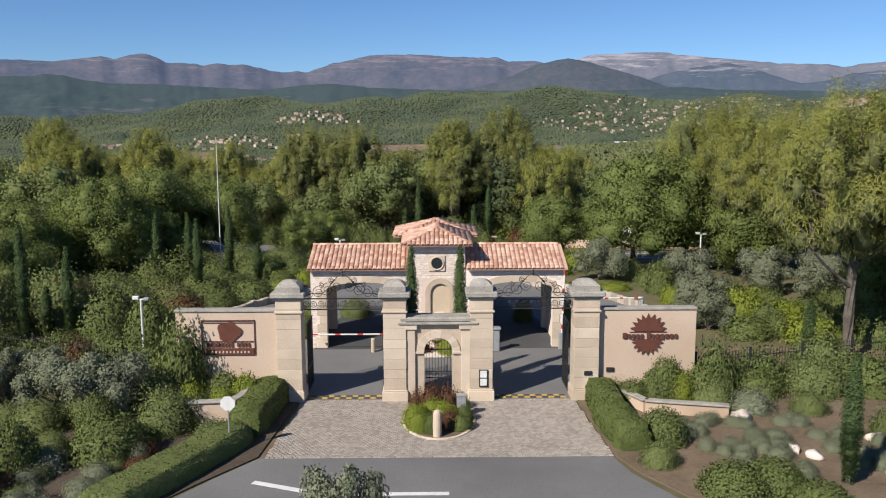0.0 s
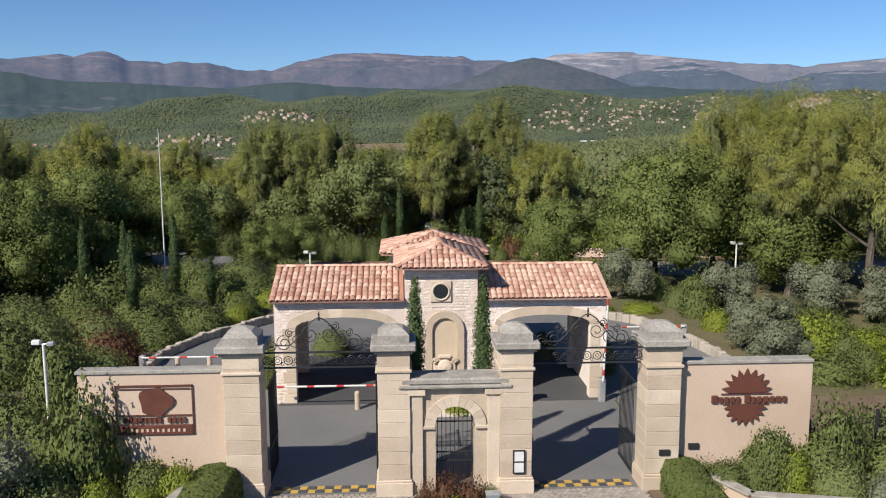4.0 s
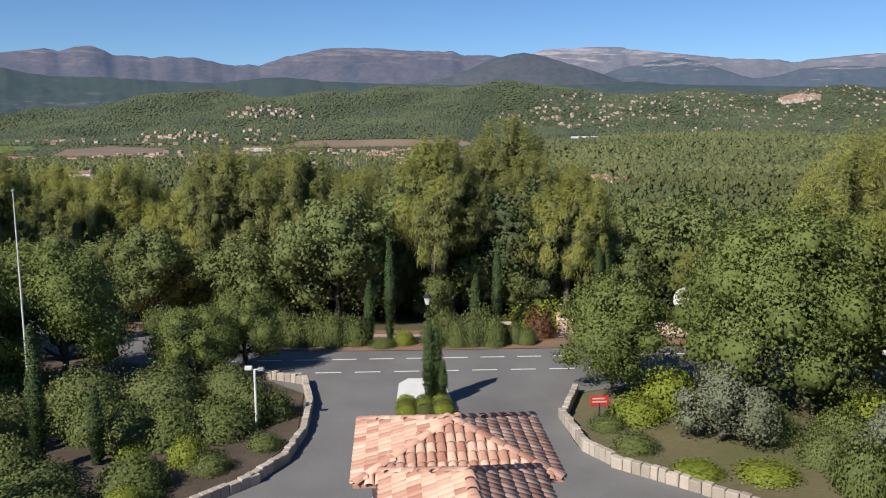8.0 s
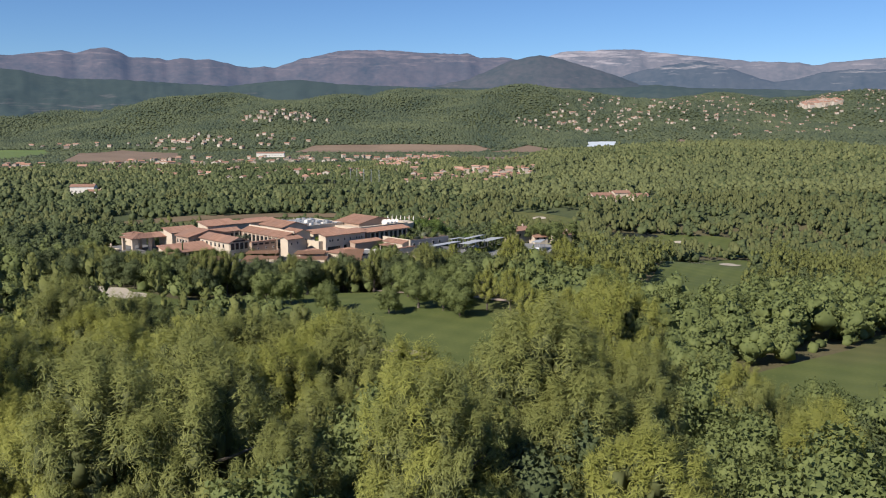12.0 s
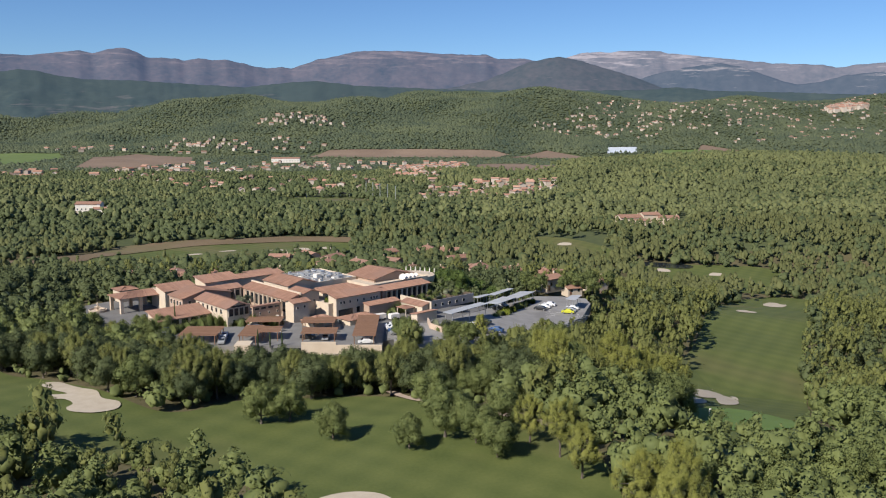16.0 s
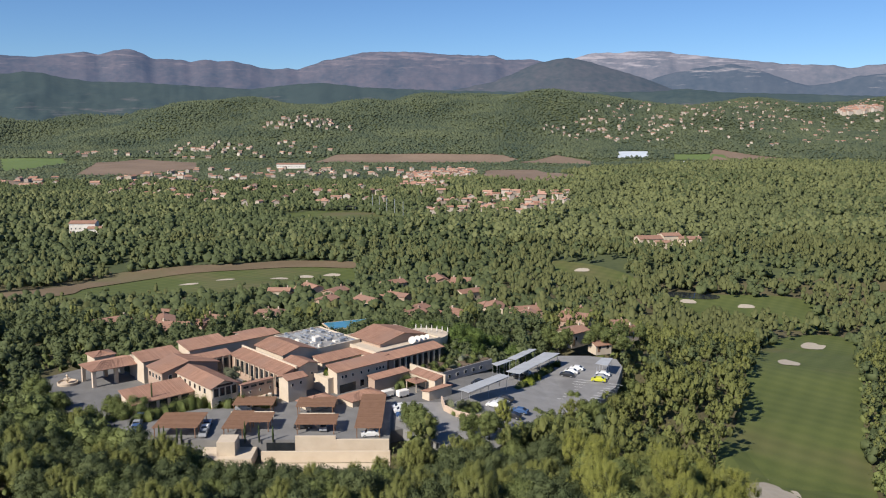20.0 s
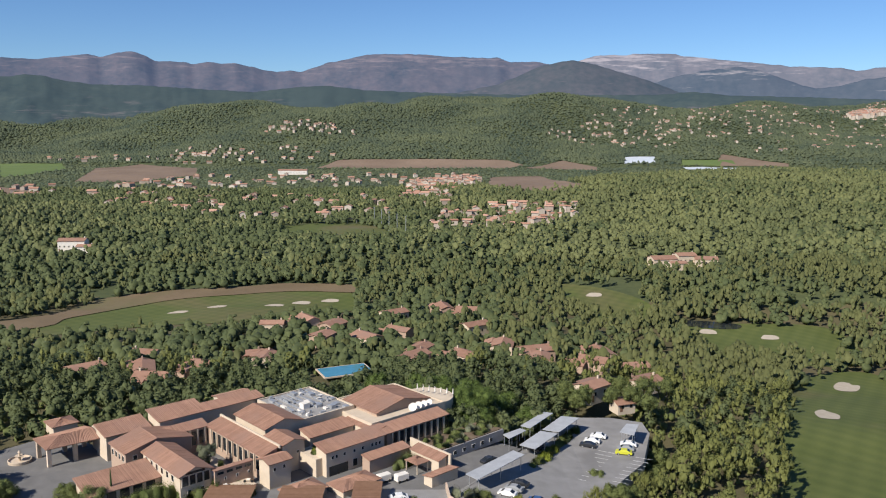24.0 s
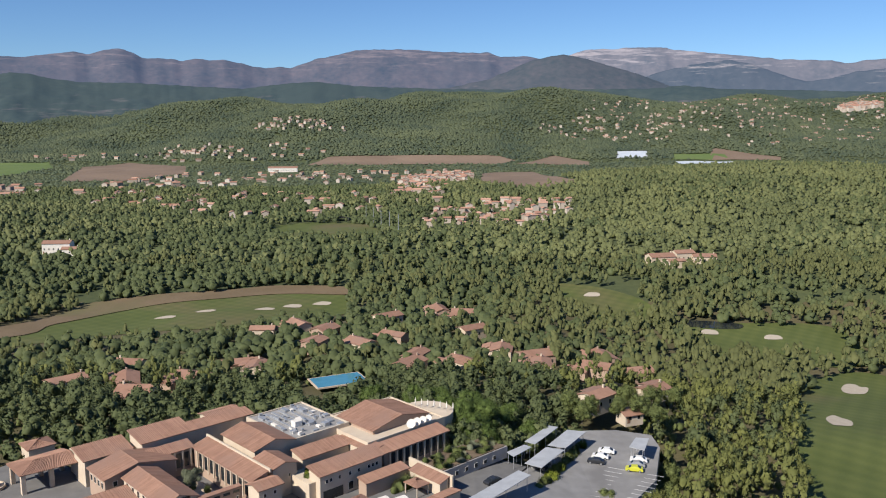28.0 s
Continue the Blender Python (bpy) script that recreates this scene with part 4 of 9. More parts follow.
for s, n in ((1, 9), (-1, 9)):
    pts = []
    for k in range(2 * n + 1):
        a = math.pi * k / (2 * n)
        r = 0.92 if k % 2 else 0.66
        pts.append((9.62 + r * math.cos(a) * (0.92 if s > 0 else 0.80), (3.22 if s > 0 else 2.80) + s * r * math.sin(a) * (0.9 if s > 0 else 0.78)))
    part("sunburst", plate(pts, 0.05, "rust_plate"), right_sign)
for z, a, b in ((3.16, 8.78, 10.48), (2.80, 8.86, 10.40)):
    part("rule", box(a, b, -0.03, 0.02, z, z + 0.025, "rust_plate"), right_sign)
x = 8.46
for k, (w, h) in enumerate(((0.20, 0.26), (0.13, 0.2), (0.15, 0.2), (0.15, 0.2), (0.13, 0.2), (0, 0), (0.19, 0.26), (0.12, 0.2), (0.17, 0.2), (0.17, 0.2), (0.16, 0.2), (0.17, 0.2), (0.13, 0.2))):
    if w:
        part("bar_mark", box(round(x, 3), round(x + w, 3), -0.06, 0.01, 2.87, 2.87 + h, "rust_plate", 0.01), right_sign)
    x += w + 0.05 if w else 0.1
board = thing("notice_board", "dark framed notice board with two white sheets on the pier", "notice board", (0, -0.02, 0))
part("frame", box(1.86, 2.26, -0.04, 0.02, 0.72, 1.52, "iron", 0.01), board)
for z in (0.78, 1.16):
    part("sheet", box(1.91, 2.21, -0.055, -0.04, z, z + 0.32, "paint_white"), board)
for x, z, n in ((6.68, 1.22, "intercom"), (7.75, 1.3, "plaque")):
    part(n, box(x, x + 0.36, 0.24 if x > 7.3 else -0.05, 0.31 if x > 7.3 else 0.01, z, z + 0.2, "iron", 0.01), thing(n + "_plate", "small dark metal plate on the stone", "plaque"))

# ---- gatehouse ----
house = thing("gatehouse", "rubble-stone gatehouse with two arched drive-through wings and clay barrel tiles", "gatehouse")
def wall_with_arch(x0, x1, z1, o0, o1, spring, top, y0, y1):
    n = 11
    c, w = (o0 + o1) / 2, (o1 - o0) / 2
    arc = [(c - w * math.cos(a), spring + (top - spring) * math.sin(a) ** 0.9) for a in np.linspace(0, math.pi, n)]
    return extrude_y([(x0, 0), (o0, 0)] + arc + [(o1, 0), (x1, 0), (x1, z1), (x0, z1)], y0, y1, "rubble")
for x0, x1, o0, o1 in ((-7.15, -1.55, -6.25, -2.25), (1.6, 7.2, 2.7, 6.55)):
    for y0, y1, nm in ((9.5, 9.95, "front_wall"), (14.05, 14.5, "back_wall")):
        w = part(nm, wall_with_arch(x0, x1, 4.55, o0, o1, 3.35, 3.82, y0, y1), house)
        c, hw = (o0 + o1) / 2, (o1 - o0) / 2
        yf = y0 - 0.04 if y0 < 10 else y1 + 0.04
        arc0 = [(c - hw * math.cos(a), 3.35 + 0.47 * math.sin(a) ** 0.9) for a in np.linspace(0, math.pi, 13)]
        arc1 = [(c - (hw + 0.36) * math.cos(a), 3.42 + 0.80 * math.sin(a) ** 0.9) for a in np.linspace(0, math.pi, 13)]
        for k in range(12):
            part("arch_stone", extrude_y([arc0[k], arc1[k], arc1[k + 1], arc0[k + 1]], min(yf, y0), max(yf, y0) if y0 < 10 else max(yf, y1), "stone"), w)
        for s, ox in ((-1, o0), (1, o1)):
            for k in range(7):
                wd = 0.42 if k % 2 else 0.56
                a, b = (ox - wd, ox) if s < 0 else (ox, ox + wd)
                ya, yb = (y0 - 0.035, y0) if y0 < 10 else (y1, y1 + 0.035)
                part("quoin", box(round(a, 3), round(b, 3), round(ya, 3), round(yb, 3), round(k * 0.48, 3), round(k * 0.48 + 0.47, 3), "stone", 0.01), w)
    xo = x0 if x0 < 0 else x1 - 0.4
    part("side_wall", box(xo, xo + 0.4, 9.951, 14.049, 0, 4.55, "rubble"), house)
part("tower_wall", box(-1.549, 1.599, 9.45, 14.4, 0, 6.0, "rubble", 0.02), house)
part("rear_tower_wall", box(-2.2, 2.15, 14.5, 17.9, 0, 5.85, "rubble", 0.02), house)
# rubble stones standing proud of the tower and wing fronts
rs = random.Random(3)
stone_mesh = [box(-a, a, -0.02, 0.02, -b, b, "rubble", 0.018) for a, b in ((0.10, 0.05), (0.13, 0.06), (0.08, 0.045), (0.15, 0.055))]
front = part("stone_facing", None, house)
count = 0
for z in np.arange(0.1, 5.95, 0.125):
    x = -1.5
    while x < 1.5:
        k = rs.randrange(4)
        hw = (0.10, 0.13, 0.08, 0.15)[k]
        cx = x + hw
        x += 2 * hw + 0.015
        if cx + hw > 1.55 or abs(cx) < 0.62 and 4.3 < z < 5.5 or (abs(cx - 0.1) < 0.95 and z < 4.05):
            continue
        if count < 295:
            part("stone", stone_mesh[k], front, pose(cx, 9.463 - rs.uniform(0, 0.007), z, rs.uniform(-2, 2), rs.uniform(-9, 9), rs.uniform(-3, 3)))
            count += 1
for sx0, sx1 in ((-7.1, -2.0), (2.0, 7.15)):
    vs, fs = [], []
    for z in np.arange(0.1, 4.5, 0.125):
        x = sx0
        while x < sx1:
            hw, hh = rs.uniform(0.07, 0.15), rs.uniform(0.045, 0.06)
            cx = x + hw
            x += 2 * hw + 0.015
            oc, ow = (-4.25, 2.45) if sx0 < 0 else (4.62, 2.38)
            if cx + hw > sx1 or (abs(cx - oc) < ow and z < 4.26 - 0.35 * ((cx - oc) / ow) ** 2):
                continue
            o, d = len(vs), rs.uniform(0.005, 0.016)
            tw = rs.uniform(-0.025, 0.025)
            vs += [(cx - hw, 9.5, z - hh), (cx + hw, 9.5, z - hh), (cx + hw, 9.5, z + hh), (cx - hw, 9.5, z + hh), (cx - hw + 0.02 + tw, 9.5 - d, z - hh + 0.015 + tw), (cx + hw - 0.02, 9.5 - d, z - hh + 0.012), (cx + hw - 0.02 - tw, 9.5 - d, z + hh - 0.015 - tw), (cx - hw + 0.02, 9.5 - d, z + hh - 0.012)]
            fs += [tuple(o + q for q in f) for f in ((4, 5, 6, 7), (0, 1, 5, 4), (1, 2, 6, 5), (2, 3, 7, 6), (3, 0, 4, 7))]
    tagged(part("stone_rest", mesh_of("stone_rest", vs, fs, "rubble"), house), kind="stuff")
# niche, shell fountain and round window
ndz = [(0.16 - 0.54 * math.cos(a), 3.2 + 0.56 * math.sin(a)) for a in np.linspace(0, math.pi, 13)]
out = [(0.16 - 0.84 * math.cos(a), 3.2 + 0.86 * math.sin(a)) for a in np.linspace(0, math.pi, 13)]
surround = part("niche_surround", extrude_y([(-0.68, 0.9)] + out + [(1.0, 0.9), (0.70, 0.9)] + ndz[::-1] + [(-0.38, 0.9)], 9.30, 9.46, "stone"), house)
M["niche_plaster"] = surf("niche_plaster", (0.50, 0.40, 0.28), (0.60, 0.49, 0.36), 1.0, 0.9, 0.2)
part("niche_back", extrude_y([(-0.38, 0.9)] + ndz + [(0.70, 0.9)], 9.425, 9.449, "niche_plaster"), house)
foun = thing("wall_fountain", "carved pale stone wall fountain with a shell and a basin", "fountain", (0.16, 9.2, 0.14))
part("basin", lathe([(0.35, 0), (0.4, 0.25), (0.75, 0.55), (0.85, 0.72), (0.80, 0.78), (0.6, 0.6)], "stone", 18), foun)
part("back_slab", box(-0.5, 0.5, 0.08, 0.22, 0.7, 1.7, "stone", 0.05), foun)
part("shield", lathe([(0.02, -0.08), (0.26, -0.05), (0.32, 0), (0.26, 0.05), (0.02, 0.1)], "stone", 14), foun, pose(0, 0.02, 1.5, 90, 0, 0))
for s in (-1, 1):
    part("volute", tube([(s * 0.42 + 0.13 * (1 - k / 20) * math.cos(k * 0.6), 0.02, 1.75 + 0.13 * (1 - k / 20) * math.sin(k * 0.6)) for k in range(18)], 0.045, "stone", 6), foun)
    part("volute", tube([(s * 0.40 + 0.11 * (1 - k / 20) * math.cos(k * 0.6), 0.02, 1.15 + 0.11 * (1 - k / 20) * math.sin(k * 0.6)) for k in range(18)], 0.04, "stone", 6), foun)
part("crest", box(-0.3, 0.3, 0.0, 0.14, 1.82, 2.02, "stone", 0.06), foun)
win = part("round_window", None, house)
part("window_surround", box(-0.46, 0.46, 9.38, 9.45, 4.45, 5.37, "stone", 0.02), win)
part("ring", tube([(0.36 * math.cos(a), 9.37, 4.91 + 0.36 * math.sin(a)) for a in np.linspace(0, 2 * math.pi, 25)], 0.05, "stone", 6), win)
part("pane", extrude_y([(0.33 * math.cos(a), 4.91 + 0.33 * math.sin(a)) for a in np.linspace(0, 2 * math.pi, 24, endpoint=False)], 9.36, 9.375, "dark_glass"), win)
part("window_surround", box(-0.46, 0.46, 9.36, 9.37, 4.3, 4.31, "stone"), win)

# barrel tiles
def tile_mesh(r0=0.125, r1=0.10, l=0.46, n=6):
    v, f = [], []
    for y, r in ((0, r0), (l, r1)):
        v += [(r * math.cos(math.pi * k / n), y, r * 0.55 * math.sin(math.pi * k / n)) for k in range(n + 1)]
        v += [((r - 0.018) * math.cos(math.pi * k / n), y, (r - 0.018) * 0.55 * math.sin(math.pi * k / n)) for k in range(n + 1)]
    m = n + 1
    f += [(k, k + 1, 2 * m + k + 1, 2 * m + k) for k in range(n)]
    f += [(k, m + k, m + k + 1, k + 1) for k in range(n)]
    return v, [tuple(reversed(q)) for q in f]
TILE_V, TILE_F = tile_mesh()
TILE = mesh_of("tile", TILE_V, TILE_F, "tile", True)
def slope(parent, p0, along, up, width, length, single=True, trim=None, gap=0.262, rowgap=0.36, mesh_name="tiles"):
    """Barrel tiles over a roof slope: p0 its lower corner, 'along' the eave and 'up' the fall line (unit vectors)."""
    p0, along, up = Vector(p0), Vector(along).normalized(), Vector(up).normalized()
    nrm = along.cross(up).normalized()
    rot = Matrix((along, up, nrm)).transposed().to_4x4()
    rnd = random.Random(int(width * 100 + length * 10))
    vs, fs = [], []
    for c in range(int(width / gap)):
        for r in range(int(length / rowgap + 0.6)):
            a, u = (c + 0.5) * gap, r * rowgap - 0.06
            if trim and not trim(a, u):
                continue
            m = Matrix.Translation(p0 + along * (a + rnd.uniform(-0.012, 0.012)) + up * u + nrm * (0.03 + 0.012 * (r % 2) * 0 + rnd.uniform(0, 0.012))) @ rot @ pose(0, 0, 0, -2.5 + rnd.uniform(-1, 1), 0, rnd.uniform(-1.5, 1.5))
            if single:
                part("tile", TILE, parent, m)
            else:
                o = len(vs)
                vs += [m @ Vector(q) for q in TILE_V]
                fs += [tuple(o + q for q in f) for f in TILE_F]
    if not single:
        tagged(part(mesh_name, mesh_of(mesh_name, vs, fs, "tile", True), parent), kind="stuff")
def sheet(pts, thick, material):
    """A flat roof deck through pts (upper face), with thickness."""
    n = len(pts)
    vs = [tuple(p) for p in pts] + [(p[0], p[1], p[2] - thick) for p in pts]
    return mesh_of("deck", vs, [tuple(range(n)), tuple(range(2 * n - 1, n - 1, -1))] + [(i, i + n, (i + 1) % n + n, (i + 1) % n) for i in range(n)], material)
for x0, x1 in ((-7.3, -1.6), (1.65, 7.35)):
    r = part("wing_roof", None, house)
    ye, yr, ze, zr = 9.15, 12.0, 4.62, 5.62
    part("roof_deck", sheet([(x0, ye, ze), (x1, ye, ze), (x1, yr, zr), (x0, yr, zr)], 0.08, "tile"), r)
    part("roof_deck", sheet([(x0, yr, zr), (x1, yr, zr), (x1, 14.85, ze), (x0, 14.85, ze)], 0.08, "tile"), r)
    up = Vector((0, yr - ye, zr - ze))
    slope(r, (x0, ye, ze), (1, 0, 0), up, x1 - x0, up.length, True)
    slope(r, (x1, 14.85, ze), (-1, 0, 0), (0, -(yr - ye), zr - ze), x1 - x0, up.length, False)
    for k in range(int((x1 - x0) / 0.42)):
        part("ridge_tile", TILE, r, pose(x0 + 0.42 * k, yr, zr + 0.03, 0, 0, -90) @ Matrix.Diagonal((1.25, 1.0, 1.2, 1)))
def hip(parent, x0, x1, y0, y1, ze, zr, single):
    cx, w = (x0 + x1) / 2, (x1 - x0) / 2
    ra, rb = y0 + w * 0.95, y1 - w * 0.95
    if rb < ra:
        ra = rb = (y0 + y1) / 2
    a, b = (cx, ra, zr), (cx, rb, zr)
    c = [(x0, y0, ze), (x1, y0, ze), (x1, y1, ze), (x0, y1, ze)]
    for q in ([c[0], c[1], a], [c[2], c[3], b], [c[1], c[2], b, a], [c[3], c[0], a, b]):
        part("roof_deck", sheet(q, 0.08, "tile"), parent)
    def tri(width):
        return lambda s, u, L=math.hypot(ra - y0, zr - ze): min(s, width - s) > (u + 0.2) / L * width / 2 * 0.97
    L = math.hypot(ra - y0, zr - ze)
    slope(parent, c[0], (1, 0, 0), (0, ra - y0, zr - ze), 2 * w, L, single, tri(2 * w))
    slope(parent, c[2], (-1, 0, 0), (0, rb - y1, zr - ze), 2 * w, L, single, tri(2 * w))
    D, Ls = y1 - y0, math.hypot(w, zr - ze)
    side = lambda s, u: min(s / max(ra - y0, 0.1), (D - s) / max(y1 - rb, 0.1)) > (u + 0.2) / Ls * 0.97
    slope(parent, c[1], (0, 1, 0), (-w, 0, zr - ze), D, Ls, single, side)
    slope(parent, c[3], (0, -1, 0), (w, 0, zr - ze), D, Ls, single, side)
    for p, q in ((c[0], a), (c[1], a), (c[2], b), (c[3], b), (a, b)):
        p, q = Vector(p), Vector(q)
        n = int((q - p).length / 0.40)
        if n < 1:
            continue
        rot = (q - p).to_track_quat("Y", "Z").to_matrix().to_4x4()
        for k in range(n):
            part("hip_tile", TILE, parent, Matrix.Translation(p + (q - p) * (k / n) + Vector((0, 0, 0.05))) @ rot @ Matrix.Diagonal((1.15, 1, 1.15, 1)))
hip(part("tower_roof", None, house), -1.95, 2.0, 9.0, 14.3, 6.0, 6.78, True)
hip(part("rear_tower_roof", None, house), -2.65, 2.55, 13.9, 18.4, 5.86, 6.66, True)
# guard booth and barriers under the wings
for x in (-2.05, 2.1):
    b = thing("guard_booth", "small guard booth with a glazed front under the arch", "booth", (x, 12, 0), group="guard booths")
    part("wall", box(-0.25, 0.25, -1.6, 1.6, 0.14, 1.05, "render_tan", 0.01), b)
    part("window", box(-0.22, 0.22, -1.5, 1.5, 1.05, 2.3, "dark_glass", 0.01), b)
    part("fascia", box(-0.3, 0.3, -1.7, 1.7, 2.3, 2.55, "render_tan", 0.02), b)
M["red_paint"] = surf("red_paint", (0.42, 0.03, 0.03), (0.55, 0.05, 0.045), 2.0, 0.5)
def barrier(x, y, to, up):
    """A striped arm on a post."""
    t = thing("barrier", "red and white striped lifting barrier on a grey post", "barrier", (x, y, 0), group="barriers")
    part("post", box(-0.14, 0.14, -0.14, 0.14, 0, 1.05, "grey_metal", 0.03), t)
    d = Vector((to - x, 0, 0)) if not up else Vector((0.12, 0, 3.6))
    n = 14
    for k in range(n):
        a, b = d * (k / n) + Vector((0, -0.18, 0.98)), d * ((k + 1) / n) + Vector((0, -0.18, 0.98))
        part("arm_band", tube([a, b], 0.045, "red_paint" if k % 4 == 1 else "paint_white", 8), t)
barrier(-2.6, 9.0, -7.0, False)
barrier(7.0, 9.0, 0, True)
barrier(-14.15, 13.95, -9.1, False)
barrier(13.9, 18.6, 10.4, False)
for x, y in ((-3.6, 8.6), (-12.6, 14.35), (-11.1, 14.5), (-9.6, 18.3)):
    part("body", lathe([(0.12, 0), (0.12, 0.72), (0.09, 0.78), (0.02, 0.8)], "stone", 14), thing("bollard", "short round stone bollard beside the lane", "bollard", (x, y, 0.02), group="lane bollards"))
kiosk = thing("card_reader", "pale grey card reader column beside the lane", "card reader", (3.3, 8.7, 0.02))
part("column", box(-0.2, 0.2, -0.2, 0.2, 0, 1.25, "grey_metal", 0.04), kiosk)
part("hood", box(-0.25, 0.25, -0.28, 0.22, 1.25, 1.38, "grey_metal", 0.03), kiosk)

# ---- entrance garden ----
def bush_kind(material, n, size, seed, lumpy=0.10):
    """A clipped round bush, radius 1."""
    rng = np.random.default_rng(seed)
    d = rng.normal(size=(n, 3))
    d /= np.linalg.norm(d, axis=1)[:, None]
    d[:, 2] = np.abs(d[:, 2]) * 1.0
    p = d * (1 + lumpy * rng.normal(size=(n, 1)) * 0.5)
    j = 0.95 + 0.05 * rng.normal(size=(len(BALL_V), 1))
    v, f, m = join([leaf_tris(p, d, size, 0.95, rng), (BALL_V * j * 0.93, BALL_F, BALL_V)])
    v[:, 2] = np.maximum(v[:, 2], -0.02)
    return tri_mesh("foliage", v, f, material, m)
BUSH = {"green": bush_kind("hedge", 3000, 0.046, 1, 0.16), "light": bush_kind("bush_light", 3000, 0.046, 2, 0.16), "grey": bush_kind("olive", 3200, 0.042, 3, 0.3), "dark": bush_kind("oak", 3200, 0.038, 4, 0.2), "loose": bush_kind("hedge", 3000, 0.052, 5, 0.35), "gold": bush_kind("bush_light", 2200, 0.06, 6, 0.3)}
M["red_leaf"] = leaf("red_leaf", (0.09, 0.03, 0.02), (0.16, 0.09, 0.045), 1.0)
BUSH["red"] = bush_kind("red_leaf", 1800, 0.065, 7, 0.4)
WORDS = {"green": ("clipped rounded green shrub in a bed", "shrub"), "light": ("clipped yellow-green rounded shrub in a bed", "shrub"), "grey": ("silvery grey lavender mound in dry soil", "lavender"), "dark": ("dense dark green shrub in a bed", "shrub"), "loose": ("loose leafy green shrub in a bed", "shrub"), "gold": ("golden yellow-green shrub in the garden", "shrub"), "red": ("reddish-brown leafy shrub in a bed", "shrub")}
def bush(kind, x, y, r, h=None, z=None):
    words, cat = WORDS[kind]
    o = thing({"grey": "lavender_mound"}.get(kind, "shrub"), words, cat, group="garden shrubs", me=BUSH[kind])
    h = r * 1.1 if h is None else h
    z = float(height(x, y)) if z is None else z
    o.matrix_basis = pose(x, y, z, 0, 0, (x * 71 + y * 37) % 360) @ Matrix.Diagonal((r, r * (0.9 + 0.2 * ((x * 3.7 + y) % 1)), h, 1))
def hedge(pts, w, h, material="hedge", words="clipped box hedge along the drive", seed=1, dens=230, z0=0.0):
    """A clipped hedge along points: rounded box section with a leafy skin."""
    rng = np.random.default_rng(seed)
    prof = [(-w / 2, 0), (-w / 2 * 1.02, h * 0.6), (-w / 2 * 0.8, h * 0.93), (0, h), (w / 2 * 0.8, h * 0.93), (w / 2 * 1.02, h * 0.6), (w / 2, 0)]
    P3 = [Vector((*p, z0)) for p in pts]
    vs, fs, m = [], [], len(prof)
    fine = []
    for a, b in zip(P3, P3[1:]):
        k = max(2, int((b - a).length / 0.5))
        fine += [a.lerp(b, q / k) for q in range(k)]
    fine.append(P3[-1])
    for k, p in enumerate(fine):
        d = (fine[min(k + 1, len(fine) - 1)] - fine[max(k - 1, 0)]).normalized()
        s = Vector((d.y, -d.x, 0))
        end = 0.85 if k in (0, len(fine) - 1) else 1
        vs += [p + s * (q[0] * end) + Vector((0, 0, q[1] * (1 if end == 1 else 0.93))) + Vector(rng.normal(size=3) * 0.025) for q in prof]
    for k in range(len(fine) - 1):
        fs += [(k * m + j, k * m + j + 1, (k + 1) * m + j + 1, (k + 1) * m + j) for j in range(m - 1)]
    fs += [tuple(range(m - 1, -1, -1)), tuple(range((len(fine) - 1) * m, len(fine) * m))]
    cv, cf, pts_, nrm_ = np.array([tuple(q) for q in vs]), [], [], []
    for f in fs:
        for k in range(1, len(f) - 1):
            cf.append((f[0], f[k], f[k + 1]))
    cf = np.array(cf)
    A, B, C = cv[cf[:, 0]], cv[cf[:, 1]], cv[cf[:, 2]]
    n = np.cross(B - A, C - A)
    area = np.linalg.norm(n, axis=1) / 2
    n = n / (2 * area[:, None] + 1e-9)
    mid = cv.mean(0)
    tot = int(min(16000, area.sum() * 2.4 * dens))
    k = rng.choice(len(cf), tot, p=area / area.sum())
    u, t = rng.uniform(size=(tot, 1)), rng.uniform(size=(tot, 1))
    sw = (u + t) > 1
    u, t = np.where(sw, 1 - u, u), np.where(sw, 1 - t, t)
    p = A[k] + u * (B[k] - A[k]) + t * (C[k] - A[k])
    cn = np.zeros_like(cv)
    for j in range(3):
        np.add.at(cn, cf[:, j], n)
    v, f, m = join([leaf_tris(p, n[k], 0.050, 0.95, rng), (cv, cf, unit(cn))])
    return thing("hedge", words, "hedge", me=tri_mesh("hedge", v, f, material, m), group="hedges")

# island in the forecourt
slab([(1.5 * math.cos(a), -2.55 + 2.25 * math.sin(a)) for a in np.linspace(0, 2 * math.pi, 28, endpoint=False)], 0.06, "soil", "planting_bed", "oval soil bed in the forecourt", "flower bed", 0.06)
kerb = thing("kerb", "low ring of pale kerb stones round the oval bed", "kerb", kind="structure")
ks = box(-0.12, 0.12, -0.06, 0.06, 0, 0.10, "stone", 0.015)
for k in range(44):
    a = 2 * math.pi * k / 44
    part("kerb_stone", ks, kerb, pose(1.52 * math.cos(a), -2.55 + 2.28 * math.sin(a), 0.01, 0, 0, math.degrees(math.atan2(2.28 * math.cos(a), -1.52 * math.sin(a)))))
